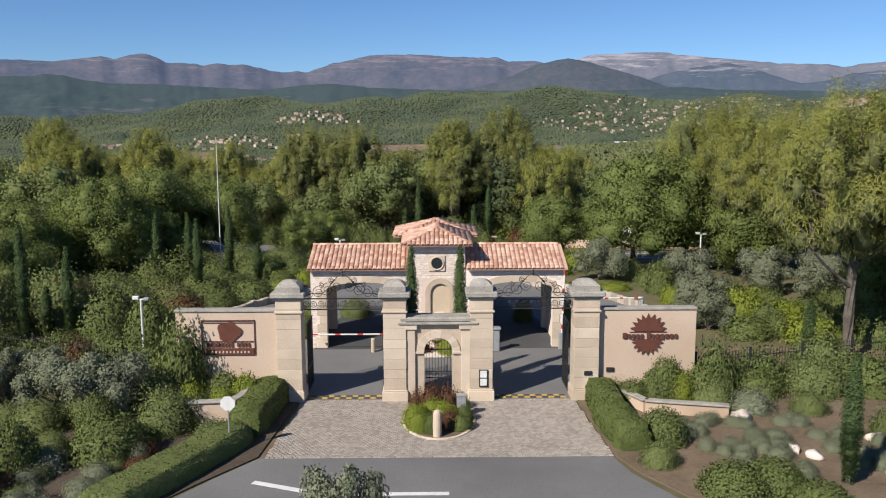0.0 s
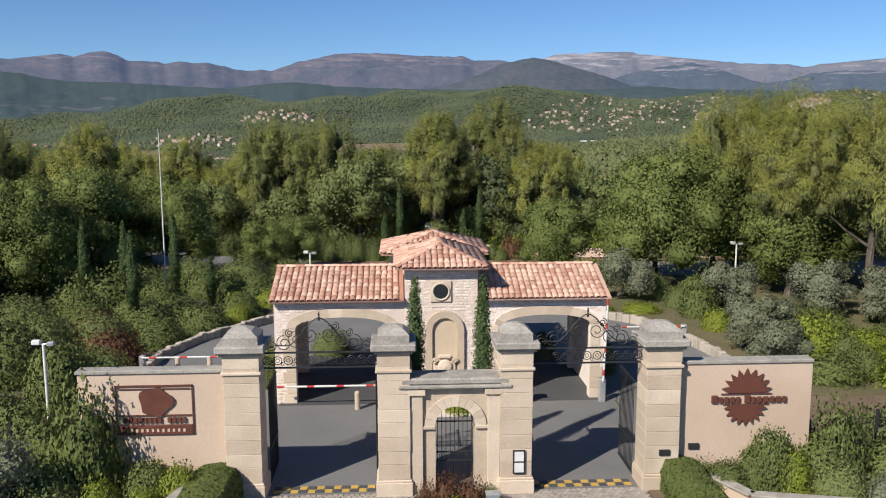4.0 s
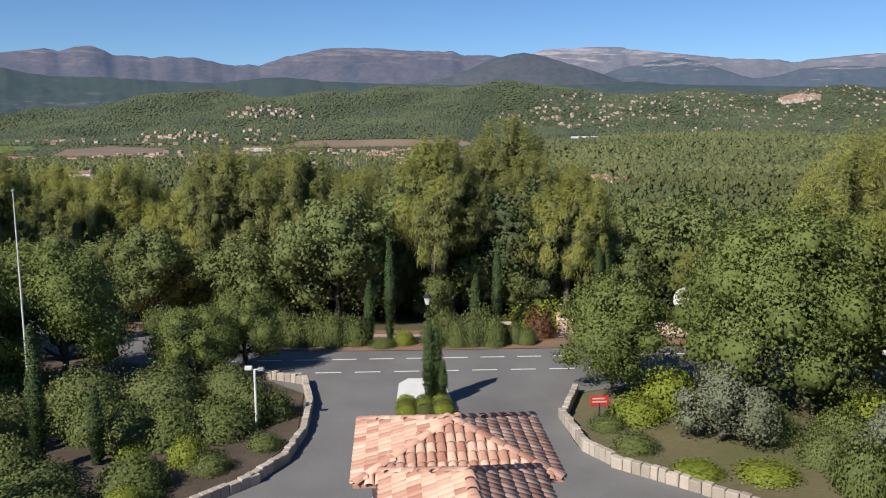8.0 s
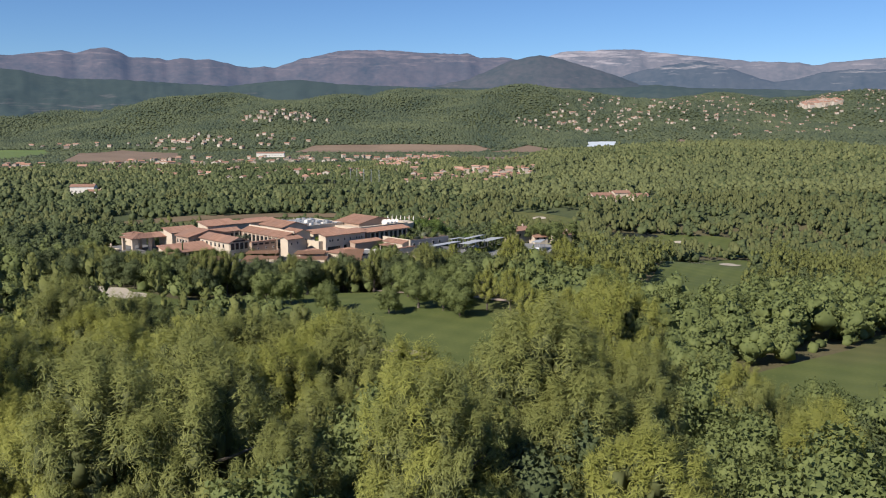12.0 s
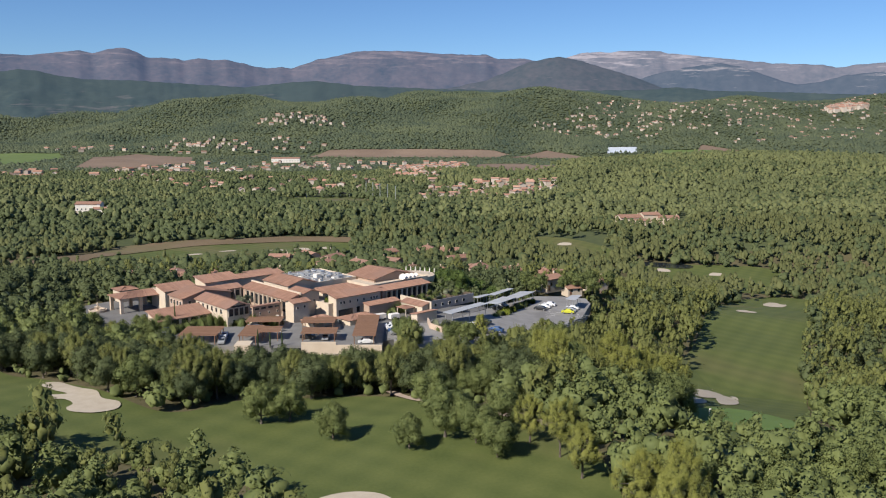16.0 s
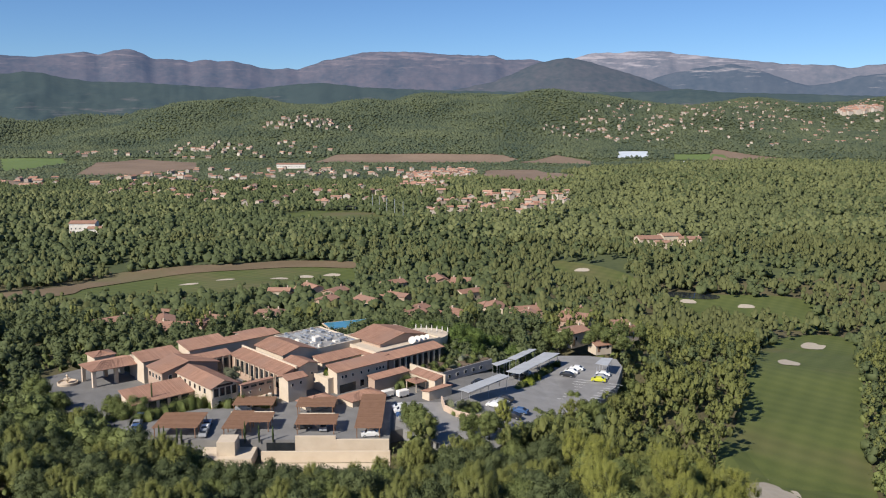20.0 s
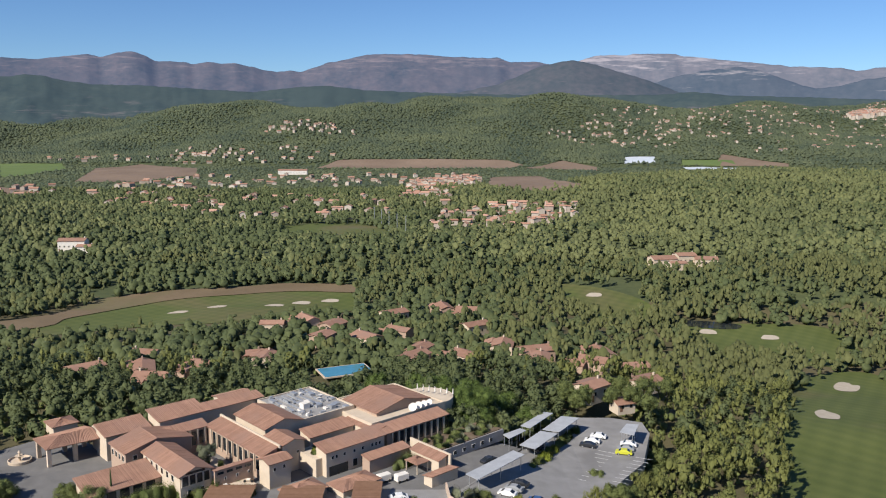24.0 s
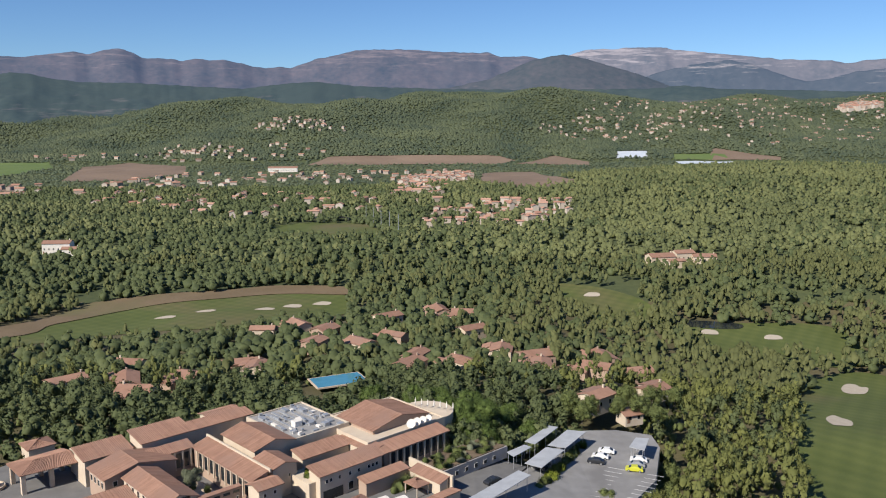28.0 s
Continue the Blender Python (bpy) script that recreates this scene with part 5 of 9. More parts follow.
for kind, x, y, r, h in (("light", -0.95, -2.9, 0.62, 0.8), ("light", -0.85, -3.7, 0.5, 0.7), ("green", -0.3, -3.9, 0.4, 0.75), ("light", 0.25, -2.6, 0.7, 0.75), ("light", -0.2, -2.0, 0.7, 0.7), ("green", 0.95, -3.6, 0.45, 0.6), ("green", 1.1, -2.6, 0.4, 0.65), ("red", -0.35, -1.2, 0.55, 1.0), ("red", 0.4, -1.3, 0.5, 0.95), ("red", 0.4, -3.5, 0.4, 0.7), ("red", -1.0, -1.0, 0.35, 0.7), ("dark", 1.0, -1.0, 0.4, 0.7)):
    bush(kind, x, y, r, h, 0.05)
part("stone", lathe([(0.17, 0), (0.18, 0.5), (0.17, 0.95), (0.13, 1.08), (0.05, 1.12)], "stone", 14), thing("bollard", "pale round stone bollard at the head of the bed", "bollard", (-0.08, -4.45, 0.05)))
cab = thing("service_box", "pale green-grey metal service box in the bed", "service box", (0.98, -2.1, 0.05))
part("cabinet", box(-0.2, 0.2, -0.14, 0.14, 0, 0.95, "grey_metal", 0.02), cab)
part("lid", box(-0.22, 0.22, -0.16, 0.16, 0.95, 1.0, "grey_metal", 0.01), cab)

# beds, walls and hedges beside the gate
slab([(-6.4, 0.25), (-6.95, -6.5), (-8.4, -8.6), (-11.8, -14), (-34, -14), (-34, 9), (-12, 9), (-12, 0.25)], 0.06, "shaded_mulch", "planting_bed", "mulched garden bed beside the gate, darkened for tree shade", "flower bed", 0.08)
slab([(6.35, 0.25), (6.75, -6.6), (7.3, -8.2), (9.4, -11.8), (40, -13), (40, 9), (12, 9), (12, 0.25)], 0.06, "soil", "planting_bed", "dry brown garden bed beside the gate", "flower bed", 0.08)
hedge([(-7.55, 0.5), (-7.95, -4.3)], 1.5, 1.25, seed=2)
hedge([(-8.15, -4.6), (-9.3, -7.4), (-11.2, -11.5)], 1.7, 0.85, "oak", "low clipped dark green hedge along the road", 3)
hedge([(7.45, 0.6), (7.25, -3.2), (7.6, -6.2)], 1.35, 1.15, seed=4)
for kind, x, y, r, h in (("green", 8.9, -5.2, 0.95, 1.3), ("dark", 8.2, -7.4, 0.7, 0.8), ("green", 10.1, -9.9, 1.2, 1.0), ("green", 11.6, -9.6, 1.1, 1.0), ("green", 12.6, -11.0, 1.0, 0.8), ("light", 11.0, -0.3, 0.72, 1.35), ("green", 9.9, -0.1, 0.8, 1.3), ("green", 12.2, 0.1, 1.0, 1.6), ("green", 10.4, -0.05, 0.9, 1.9), ("loose", 12.9, 0.5, 1.0, 2.3), ("dark", 12.3, -1.0, 0.95, 1.2), ("loose", 15.6, 2.2, 1.3, 1.6), ("dark", 17.8, 1.0, 1.4, 1.7), ("loose", 14.9, 0.6, 1.1, 1.1), ("grey", 13.8, -1.6, 0.95, 0.9), ("dark", 16.3, -1.8, 0.8, 0.9), ("dark", 18.9, 3.0, 1.6, 2.2), ("loose", 20.4, 1.5, 1.5, 1.5), ("loose", 8.2, 0.1, 0.6, 0.8), ("green", 8.9, -0.3, 0.7, 1.0),
                      ("light", -8.6, -0.9, 0.85, 1.5), ("light", -9.4, -1.9, 0.7, 1.2), ("green", -9.6, -0.6, 0.95, 1.5), ("light", -10.9, -1.4, 0.75, 1.3), ("green", -10.4, -1.9, 0.65, 1.0), ("loose", -11.6, 0.0, 1.25, 3.4), ("dark", -11.3, -3.4, 1.3, 1.6), ("dark", -12.4, -1.6, 1.3, 1.9), ("loose", -13.6, 1.5, 1.4, 2.0), ("dark", -9.0, -4.9, 0.8, 0.9), ("loose", -15.2, 3.4, 1.5, 1.9), ("grey", -17.5, 2.8, 1.6, 1.7), ("loose", -19.5, 5.0, 1.4, 1.4), ("green", -16.4, 9.8, 1.6, 2.6), ("green", -20.3, 13.5, 2.0, 2.6), ("green", -17.6, 13.2, 1.3, 1.6), ("dark", -23.5, 14.6, 2.2, 3.4), ("dark", -27, 12, 2.4, 4), ("loose", -25.0, 5.0, 2.0, 2.0), ("red", -28.5, 13.0, 1.8, 3.0), ("dark", -15.4, 11.6, 1.6, 1.9), ("red", -16.2, 15.6, 1.4, 1.6), ("green", -15.0, 19.6, 1.5, 1.4), ("green", -13.2, 22.6, 1.4, 1.5), ("dark", -17.6, 18.4, 1.7, 1.9), ("light", -11.6, 24.6, 0.8, 1.1), ("dark", -20.0, 17.0, 1.9, 2.2), ("red", -18.4, 20.6, 1.3, 1.4), ("green", -16.6, 22.8, 1.8, 1.6), ("dark", -22.6, 20.0, 2.0, 2.2), ("dark", -14.6, 9.6, 1.3, 1.5), ("loose", -16.9, 12.8, 1.2, 1.5), ("green", -20.4, 23.6, 1.8, 1.5), ("red", -23.8, 16.6, 1.8, 2.4), ("dark", -26.0, 18.4, 2.4, 3.0)):
    bush(kind, x, y, r, h, 0.04)
rs = random.Random(8)
for k in range(58):
    x, y = rs.uniform(9.6, 17.5), rs.uniform(-9.2, -3.0)
    if x - 9.4 > -(y + 3.2) * 0.2:
        bush("grey", x, y, rs.uniform(0.32, 0.52), rs.uniform(0.32, 0.5), 0.04)
for k in range(46):
    x, y = rs.uniform(-21, -10.6), rs.uniform(-11.5, -5.2)
    bush(("grey", "grey", "loose", "dark", "red")[k % 5], x, y, rs.uniform(0.3, 0.65), rs.uniform(0.3, 0.75), 0.04)
for k in range(30):
    bush(("loose", "dark", "grey")[k % 3], rs.uniform(17, 33), rs.uniform(-10, 5), rs.uniform(0.4, 1.0), rs.uniform(0.4, 1.1), 0.04)
for k in range(26):
    bush(("loose", "dark", "grey", "loose")[k % 4], rs.uniform(-33, -19), rs.uniform(-8, 10), rs.uniform(0.7, 1.5), rs.uniform(0.8, 1.9), 0.04)
def low_wall(a, b, h, words, z=0.0):
    a, b = Vector(a), Vector(b)
    t = thing("garden_wall", words, "wall", (a.x, a.y, z), math.degrees(math.atan2(b.y - a.y, b.x - a.x)))
    L = (b - a).length
    part("wall_panel", box(0, round(L, 3), -0.12, 0.12, 0, h, "render_tan", 0.01), t)
    part("coping", box(-0.03, round(L + 0.03, 3), -0.2, 0.2, h, h + 0.09, "stone_cap", 0.02), t)
low_wall((-10.9, -3.1), (-8.75, -2.9), 1.05, "low tan retaining wall with a grey coping")
low_wall((-8.75, -2.9), (-8.0, -0.4), 1.05, "low tan retaining wall with a grey coping")
low_wall((9.1, -1.7), (12.5, -2.5), 0.55, "low tan retaining wall with a grey coping")
low_wall((8.3, 0.0), (9.1, -1.7), 0.55, "low tan retaining wall with a grey coping")
def rock(x, y, r, seed):
    rng = np.random.default_rng(seed)
    v = BALL_V * (1 + 0.16 * rng.normal(size=(len(BALL_V), 1))) * np.array([1, 0.75, 0.7]) * r
    thing("rock", "pale rough limestone boulder in the bed", "rock", (x, y, r * 0.3), seed * 40, group="boulders", me=tri_mesh("rock", v, BALL_F, "rubble"))
for k, (x, y, r) in enumerate(((12.9, -2.9, 0.55), (13.7, -6.3, 0.32), (14.2, -6.9, 0.35), (10.3, -8.3, 0.28), (17.4, -5.2, 0.4), (18.3, -7.6, 0.3), (16.2, -8.8, 0.3))):
    rock(x, y, r, k + 1)
sign = thing("road_sign", "white octagonal road sign seen from behind on a grey post", "road sign", (-8.15, -5.9, 0.05))
part("post", tube([(0, 0, 0), (0, 0, 2.1)], 0.03, "grey_metal", 8), sign)
part("plate", extrude_y([(0.3 * math.cos(math.pi / 8 + a * math.pi / 4), 1.95 + 0.3 * math.sin(math.pi / 8 + a * math.pi / 4)) for a in range(8)], -0.05, -0.03, "paint_white"), sign)
# iron fences running off the sign walls
def fence(x0, x1, y0, y1, words):
    t = thing("iron_fence", words, "fence", group="fences")
    n = int(abs(x1 - x0) / 0.16)
    bar = tube([(0, 0, 0.1), (0, 0, 2.0)], 0.013, "iron", 4)
    for k in range(n):
        s = k / n
        part("bar", bar, t, pose(x0 + (x1 - x0) * s, y0 + (y1 - y0) * s, 0))
    for z in (0.2, 1.7):
        part("rail", tube([(x0, y0, z), (x1, y1, z)], 0.02, "iron", 4), t)
    for k in range(0, n, 18):
        s = k / n
        part("post", box(-0.05, 0.05, -0.05, 0.05, 0, 2.15, "iron", 0.01), t, pose(x0 + (x1 - x0) * s, y0 + (y1 - y0) * s, 0))
fence(-12.0, -34, 0.5, 11.5, "black iron railing fence behind shrubs")
fence(11.95, 36, 0.5, 8.0, "black iron railing fence under the pines")
def lamp_post(x, y, h, words="slim white post with a floodlight and camera head"):
    z = float(height(x, y))
    t = thing("camera_post", words, "camera post", (x, y, z), group="camera posts")
    part("post", tube([(0, 0, 0), (0, 0, h)], 0.06, "paint_white", 10), t)
    part("arm", tube([(-0.3, 0, h), (0.35, 0, h + 0.05)], 0.03, "grey_metal", 6), t)
    part("camera", box(-0.45, -0.1, -0.1, 0.1, h, h + 0.2, "paint_white", 0.03), t)
    part("floodlight", box(0.15, 0.45, -0.12, 0.12, h - 0.05, h + 0.12, "grey_metal", 0.03), t)
lamp_post(-16.2, 8.0, 3.2)
lamp_post(22.0, 31.5, 3.6)
lamp_post(-8.1, 33.2, 3.0)
flag = thing("flagpole", "tall slim white flagpole without a flag", "flagpole", (-17.8, 31.6, 0))
part("pole", tube([(0, 0, 0), (0, 0, 6), (0, 0, 11.6)], [0.05, 0.04, 0.02], "paint_white", 10), flag)
part("base", box(-0.25, 0.25, -0.25, 0.25, 0, 0.2, "stone", 0.03), flag)
part("ball", lathe([(0.01, 0), (0.06, 0.05), (0.06, 0.1), (0.01, 0.15)], "grey_metal", 10), flag, pose(0, 0, 11.6))

# cypresses: the proto is 8 m tall
for x, y, h in ((-1.25, 1.7, 7.0), (1.04, 1.8, 7.0), (14.36, -9.25, 4.8), (19.8, 6.2, 3.4), (-21.9, 12.0, 5.6), (-24.0, 10.8, 7.2), (-23.4, 12.4, 3.2), (-26.2, 12.6, 3.0), (-17.1, 22.4, 6.1), (-16.4, 28.9, 6.4), (-14.3, 29.6, 3.4), (-21.5, 27, 6.2), (-19.8, 29.5, 5.8), (-1.7, 48.4, 7.2), (-3.05, 48.2, 4.4), (4.0, 49.1, 4.7), (4.5, 49.8, 3.6), (5.5, 49.3, 6.8), (0.3, 36.5, 4.5), (0.65, 36.6, 4.0), (1.0, 36.3, 2.4), (14.6, 58, 6.5), (15.4, 58.4, 6.0)):
    s = h / 8.0
    wide = 0.95 if h > 3 else 0.65
    t = plant("cypress", x, y, wide, tall=s / wide)

M["verge_grass"] = surf("verge_grass", (0.085, 0.085, 0.038), (0.165, 0.135, 0.075), 0.35, 0.95, 0.5, 14, stain=(0.085, 0.105, 0.032))
# inner gardens: mounds of clipped shrubs, olives, oaks
slab([(-7.9, 27.4), (-6.1, 32), (-6.4, 38.4), (-9.6, 41.8), (-24, 47.5), (-46, 57), (-46, 20), (-26, 19.4), (-13.2, 22.5)], 0.045, "shaded_mulch", "planting_bed", "garden bed of brown soil behind the gatehouse", "flower bed", 0.08)
slab([(8.7, 27.4), (6.85, 30.2), (6.75, 33.4), (8.3, 37.3), (14, 39.4), (46, 38.2), (46, 27), (24, 27.2), (14, 24.9)], 0.045, "verge_grass", "lawn", "rough dry grass bank with shrubs behind the gatehouse", "lawn", 0.08)
def curb_wall(pts, h, words):
    """A low dry-stone wall of single stones along points."""
    t = thing("dry_stone_wall", words, "stone wall", group="dry-stone walls")
    rnd = random.Random(len(pts))
    pts = [Vector((*p, 0)) for p in pts]
    st = [box(-a, a, -0.16, 0.16, 0, hh, "field_stone", 0.03) for a, hh in ((0.2, h), (0.26, h * 0.9), (0.16, h * 1.05))]
    for a, b in zip(pts, pts[1:]):
        L, s = (b - a).length, 0.0
        while s < L:
            k = rnd.randrange(3)
            hw = (0.2, 0.26, 0.16)[k]
            p = a + (b - a) * ((s + hw) / L)
            part("stone", st[k], t, pose(p.x, p.y, 0.0, rnd.uniform(-2, 2), rnd.uniform(-2, 2), math.degrees(math.atan2(b.y - a.y, b.x - a.x)) + rnd.uniform(-4, 4)))
            s += 2 * hw + 0.02
slab([(-12, 9.1), (-13.2, 10.4), (-14.3, 13.9), (-14.2, 17), (-13, 20.5), (-10.4, 24.2), (-7.8, 27.2), (-13.2, 27.2), (-46, 25), (-46, 9.1)], 0.055, "shaded_mulch", "planting_bed", "garden bed beside the curving drive, darkened for tree shade", "flower bed", 0.08)
slab([(12.2, 9.1), (14.7, 12.1), (14.8, 15.4), (14.1, 19.3), (12.7, 23), (10, 25.9), (14, 27.1), (46, 29), (46, 9.1)], 0.055, "verge_grass", "lawn", "rough dry grass bank beside the curving drive", "lawn", 0.08)
curb_wall([(-13.1, 10.4), (-14.2, 13.9), (-14.1, 17), (-12.9, 20.4), (-10.2, 24.1), (-7.5, 27), (-6.3, 29.3), (-5.8, 32.5), (-5.85, 36.4), (-6.5, 40.2), (-9.4, 41.8)], 0.5, "low pale dry-stone wall curving beside the drive")
curb_wall([(14.45, 12.1), (14.6, 15.4), (13.95, 19.3), (12.55, 23), (9.85, 25.8), (8.0, 27.6), (6.95, 29.6), (6.75, 33.5), (8.2, 37.4)], 0.55, "low pale dry-stone wall curving beside the drive")
for kind, x, y, r, h in (("green", -15.1, 24.6, 1.9, 1.3), ("green", -12.0, 26.9, 1.4, 1.3), ("green", -9.9, 33.2, 1.9, 1.5), ("green", -11.8, 32.2, 1.6, 1.6), ("green", -13.6, 31.8, 1.5, 1.8), ("green", -15.5, 33.0, 1.5, 1.7), ("gold", -12.5, 28.4, 0.7, 1.1), ("gold", -10.5, 29.6, 0.8, 1.0), ("loose", -8.6, 34.4, 1.1, 1.8), ("loose", -7.4, 35.0, 0.8, 1.2), ("dark", -17.0, 36, 2.2, 2.2), ("dark", -13.5, 37, 2.2, 2.0), ("dark", -10.4, 38.5, 1.6, 1.6), ("dark", -20, 33, 2.2, 2.0), ("green", -18.2, 26.5, 1.6, 1.2), ("green", -20.8, 24.0, 1.9, 1.4), ("dark", -23.5, 30, 2.6, 2.6), ("green", -19.5, 21.2, 1.5, 0.9), ("dark", -24, 23, 2.4, 2.0), ("loose", -9.3, 28.6, 0.8, 0.7), ("loose", -7.4, 31, 0.7, 0.6), ("loose", -11.2, 25.6, 0.7, 0.6),
                      ("gold", 10.4, 33.5, 1.3, 1.0), ("gold", 12.4, 35.2, 1.6, 1.8), ("gold", 11.0, 26.8, 1.0, 0.5), ("gold", 13.8, 26.4, 1.2, 0.5), ("dark", 15.8, 30.8, 1.4, 1.6), ("dark", 16.9, 27.6, 1.3, 1.4), ("green", 18.6, 29.5, 1.5, 1.6), ("green", 20.3, 27.8, 1.2, 1.3), ("loose", 9.2, 29.6, 0.9, 0.7), ("loose", 8.6, 32.2, 0.8, 0.6), ("dark", 21.5, 33.5, 1.8, 1.7), ("gold", 20.6, 31.0, 1.4, 1.7), ("green", 8.3, 16.2, 0.9, 1.3), ("green", 7.9, 13.4, 0.8, 1.6), ("dark", -8.1, 14.5, 0.9, 1.5), ("green", -8.0, 12.2, 0.8, 1.3), ("dark", -5.4, 17.6, 1.0, 1.2), ("light", 0.7, 8.2, 0.8, 0.8), ("red", -0.9, 8.2, 0.5, 0.9), ("loose", 1.3, 7.9, 0.6, 0.7), ("green", 5.6, 16, 0.6, 1.3)):
    bush(kind, x, y, r, h, 0.04)
for x, y, s in ((13.4, 30.2, 1.0), (19.2, 25.6, 0.95), (-14.0, -2.6, 0.9), (-17.2, -0.6, 0.8), (24.5, 24.5, 1.0), (17.5, 17.5, 0.85), (16.8, 13.2, 0.75), (28, 22, 1.0), (-20.5, 1.0, 0.7)):
    if s:
        plant("olive", x, y, s * 1.15, z=-0.6)
for key, x, y, s in (("fine_oak1", 10.2, 37.3, 1.0), ("fine_oak0", 17.2, 34.4, 1.3), ("fine_oak0", 22.5, 37, 1.25), ("fine_oak1", 26, 31, 1.2), ("fine_oak1", -10.3, 43.4, 0.72), ("fine_oak1", -12.6, 40.5, 0.7), ("fine_oak0", -19.5, 40, 1.05), ("fine_oak0", -24.5, 36.5, 1.15), ("fine_oak0", -27, 30, 1.1), ("fine_oak1", -31, 25, 1.1), ("oak0", -33, 35, 1.2), ("fine_oak1", -29, 19, 0.9), ("oak0", -38, 28, 1.2), ("oak1", -36, 18, 1.1), ("oak0", -42, 40, 1.3), ("pine0", -34, 42, 1.1), ("pine1", -28, 44, 1.1), ("pine2", -40, 22, 1.0), ("oak1", -33, 14, 0.9), ("pine1", -45, 32, 1.1),
                     ("fine_pine0", 22.0, 6.3, 1.38), ("fine_pine0", 26.5, 9.0, 1.3), ("fine_pine0", 31, 4, 1.5), ("fine_pine0", 25.5, 30.5, 1.35), ("fine_pine0", 29.5, 27.5, 1.32), ("fine_pine0", 24.5, 37.5, 1.35), ("fine_pine0", 32, 38, 1.3), ("fine_pine0", 36, 30, 1.25), ("fine_oak0", 33, 20, 1.1), ("fine_pine0", 38, 14, 1.3), ("fine_oak1", 29, 14, 1.0), ("pine0", 42, 24, 1.3), ("oak0", 40, 36, 1.2), ("pine2", 46, 34, 1.2), ("pine2", 19.5, 50.0, 0.55), ("oak1", 27, 50, 1.0), ("oak0", 34, 49, 1.1), ("pine0", 42, 48, 1.1)):
    plant(key, x, y, s * (0.8 if "pine" in key else 1.0))
front_bush = plant("olive", -2.7, -16.5, 0.62, tall=1.75, label="silvery conifer shrub at the road in front of the gate")
rg = random.Random(5)
for k in range(34):
    x, y = rg.uniform(-25, -11.6), rg.uniform(-8.5, -1.8)
    if x < -11.5 - 0.45 * max(0, -3 - y):
        bush(("dark", "grey", "loose", "dark")[k % 4], x, y, rg.uniform(0.6, 1.2), rg.uniform(0.6, 1.3), 0.04)
for k in range(70):
    x, y = rg.uniform(-33, -12.5), rg.uniform(-12, 8)
    if (x + 12) * 0.9 + (y + 12) * 0.35 < 4 and not (-24 < x < -12 and -4 < y < 1.5):
        bush(("dark", "dark", "red", "loose", "green")[k % 5], x, y, rg.uniform(0.8, 1.7), rg.uniform(0.9, 2.2), 0.04)
for k in range(60):
    x, y = rg.uniform(16, 44), rg.uniform(9.2, 26)
    if y < 30 - 0.3 * abs(x - 12):
        bush(("dark", "loose", "green", "gold")[k % 4], x, y, rg.uniform(0.8, 1.6), rg.uniform(0.9, 2.1), 0.04)
for k in range(46):
    x, y = rg.uniform(-46, -14), rg.uniform(20, 44)
    if y > 21 + 0.25 * (x + 30) and y < 44 - 0.5 * (x + 30):
        bush(("dark", "dark", "green", "loose")[k % 4], x, y, rg.uniform(1.2, 2.4), rg.uniform(1.2, 2.6), 0.04)
# far side of the cross road
M["path_pink"] = surf("path_pink", (0.34, 0.26, 0.21), (0.46, 0.37, 0.31), 0.4, 0.9, 0.2, 20)
M["red_soil"] = surf("red_soil", (0.17, 0.095, 0.06), (0.28, 0.175, 0.115), 0.4, 0.95, 0.4, 14, stain=(0.12, 0.12, 0.05))
thing("verge", "dry reddish soil verge with sparse grass beside the road", "verge", kind="structure", me=draped([(-30, 64), (-18, 63), (-8, 58), (0, 56), (9, 56), (22, 54), (34, 52), (34, 47), (20, 46.6), (0, 46.6), (-10, 47.6), (-20, 52), (-32, 58)], 0.06, "red_soil", 2.0))
thing("footpath", "pale pinkish footpath behind the roadside hedges", "path", kind="structure", me=draped([(-36, 84), (-24.2, 69), (-16.8, 62), (-11.5, 57.6), (-7.9, 55.4), (0.3, 53), (8.9, 51.8), (15.5, 50.8), (26, 48.6), (25.6, 47.2), (15, 49.2), (8.6, 50.1), (0.3, 51.1), (-8.4, 53.4), (-12.4, 56), (-18, 60.2), (-26, 67.4), (-38, 82)], 0.10, "path_pink", 2.0))
CLEARINGS.append([(-40, 85), (-26, 72), (-17, 65), (-8, 59.5), (4, 57.5), (34, 56), (34, 40), (-34, 40), (-38, 60), (-30, 62), (-40, 80)])
for a, b, h in (((-9.4, 48.9), (-3.9, 48.5), 2.0), ((1.2, 47.9), (3.4, 47.9), 2.0), ((3.7, 47.9), (5.1, 47.8), 2.1), ((-18, 52.6), (-11, 49.8), 1.7)):
    n = int(math.dist(a, b) / 0.8) + 2
    for k in range(n):
        f = k / (n - 1)
        bush(("loose", "loose", "green")[k % 3], a[0] + (b[0] - a[0]) * f, a[1] + (b[1] - a[1]) * f + 0.25 * math.sin(k * 2.2), 0.85 + 0.15 * math.sin(k * 3.1), h * (0.95 + 0.12 * math.sin(k * 1.7)), -0.1)
for kind, x, y, r, h in (("green", 6.6, 48.2, 0.6, 1.3), ("green", 7.3, 47.9, 0.7, 1.0), ("gold", -0.8, 48.4, 0.7, 0.9), ("loose", -2.2, 47.8, 0.8, 0.5), ("red", 8.6, 50.5, 1.2, 1.8), ("gold", 7.6, 51.6, 1.3, 1.9), ("gold", 10.4, 54.4, 1.6, 2.0), ("gold", 20.4, 53.2, 1.6, 1.8), ("gold", 17.8, 54.2, 1.4, 1.9), ("loose", 13.6, 54, 1.4, 1.4)):
    bush(kind, x, y, r, h)
terrace = thing("terrace_wall", "tan rendered terrace wall with an iron railing on top", "wall", (10.4, 52.7, -0.6), -14)
part("wall_panel", box(0, 10.4, -0.15, 0.15, 0, 1.0, "render_tan", 0.015), terrace)
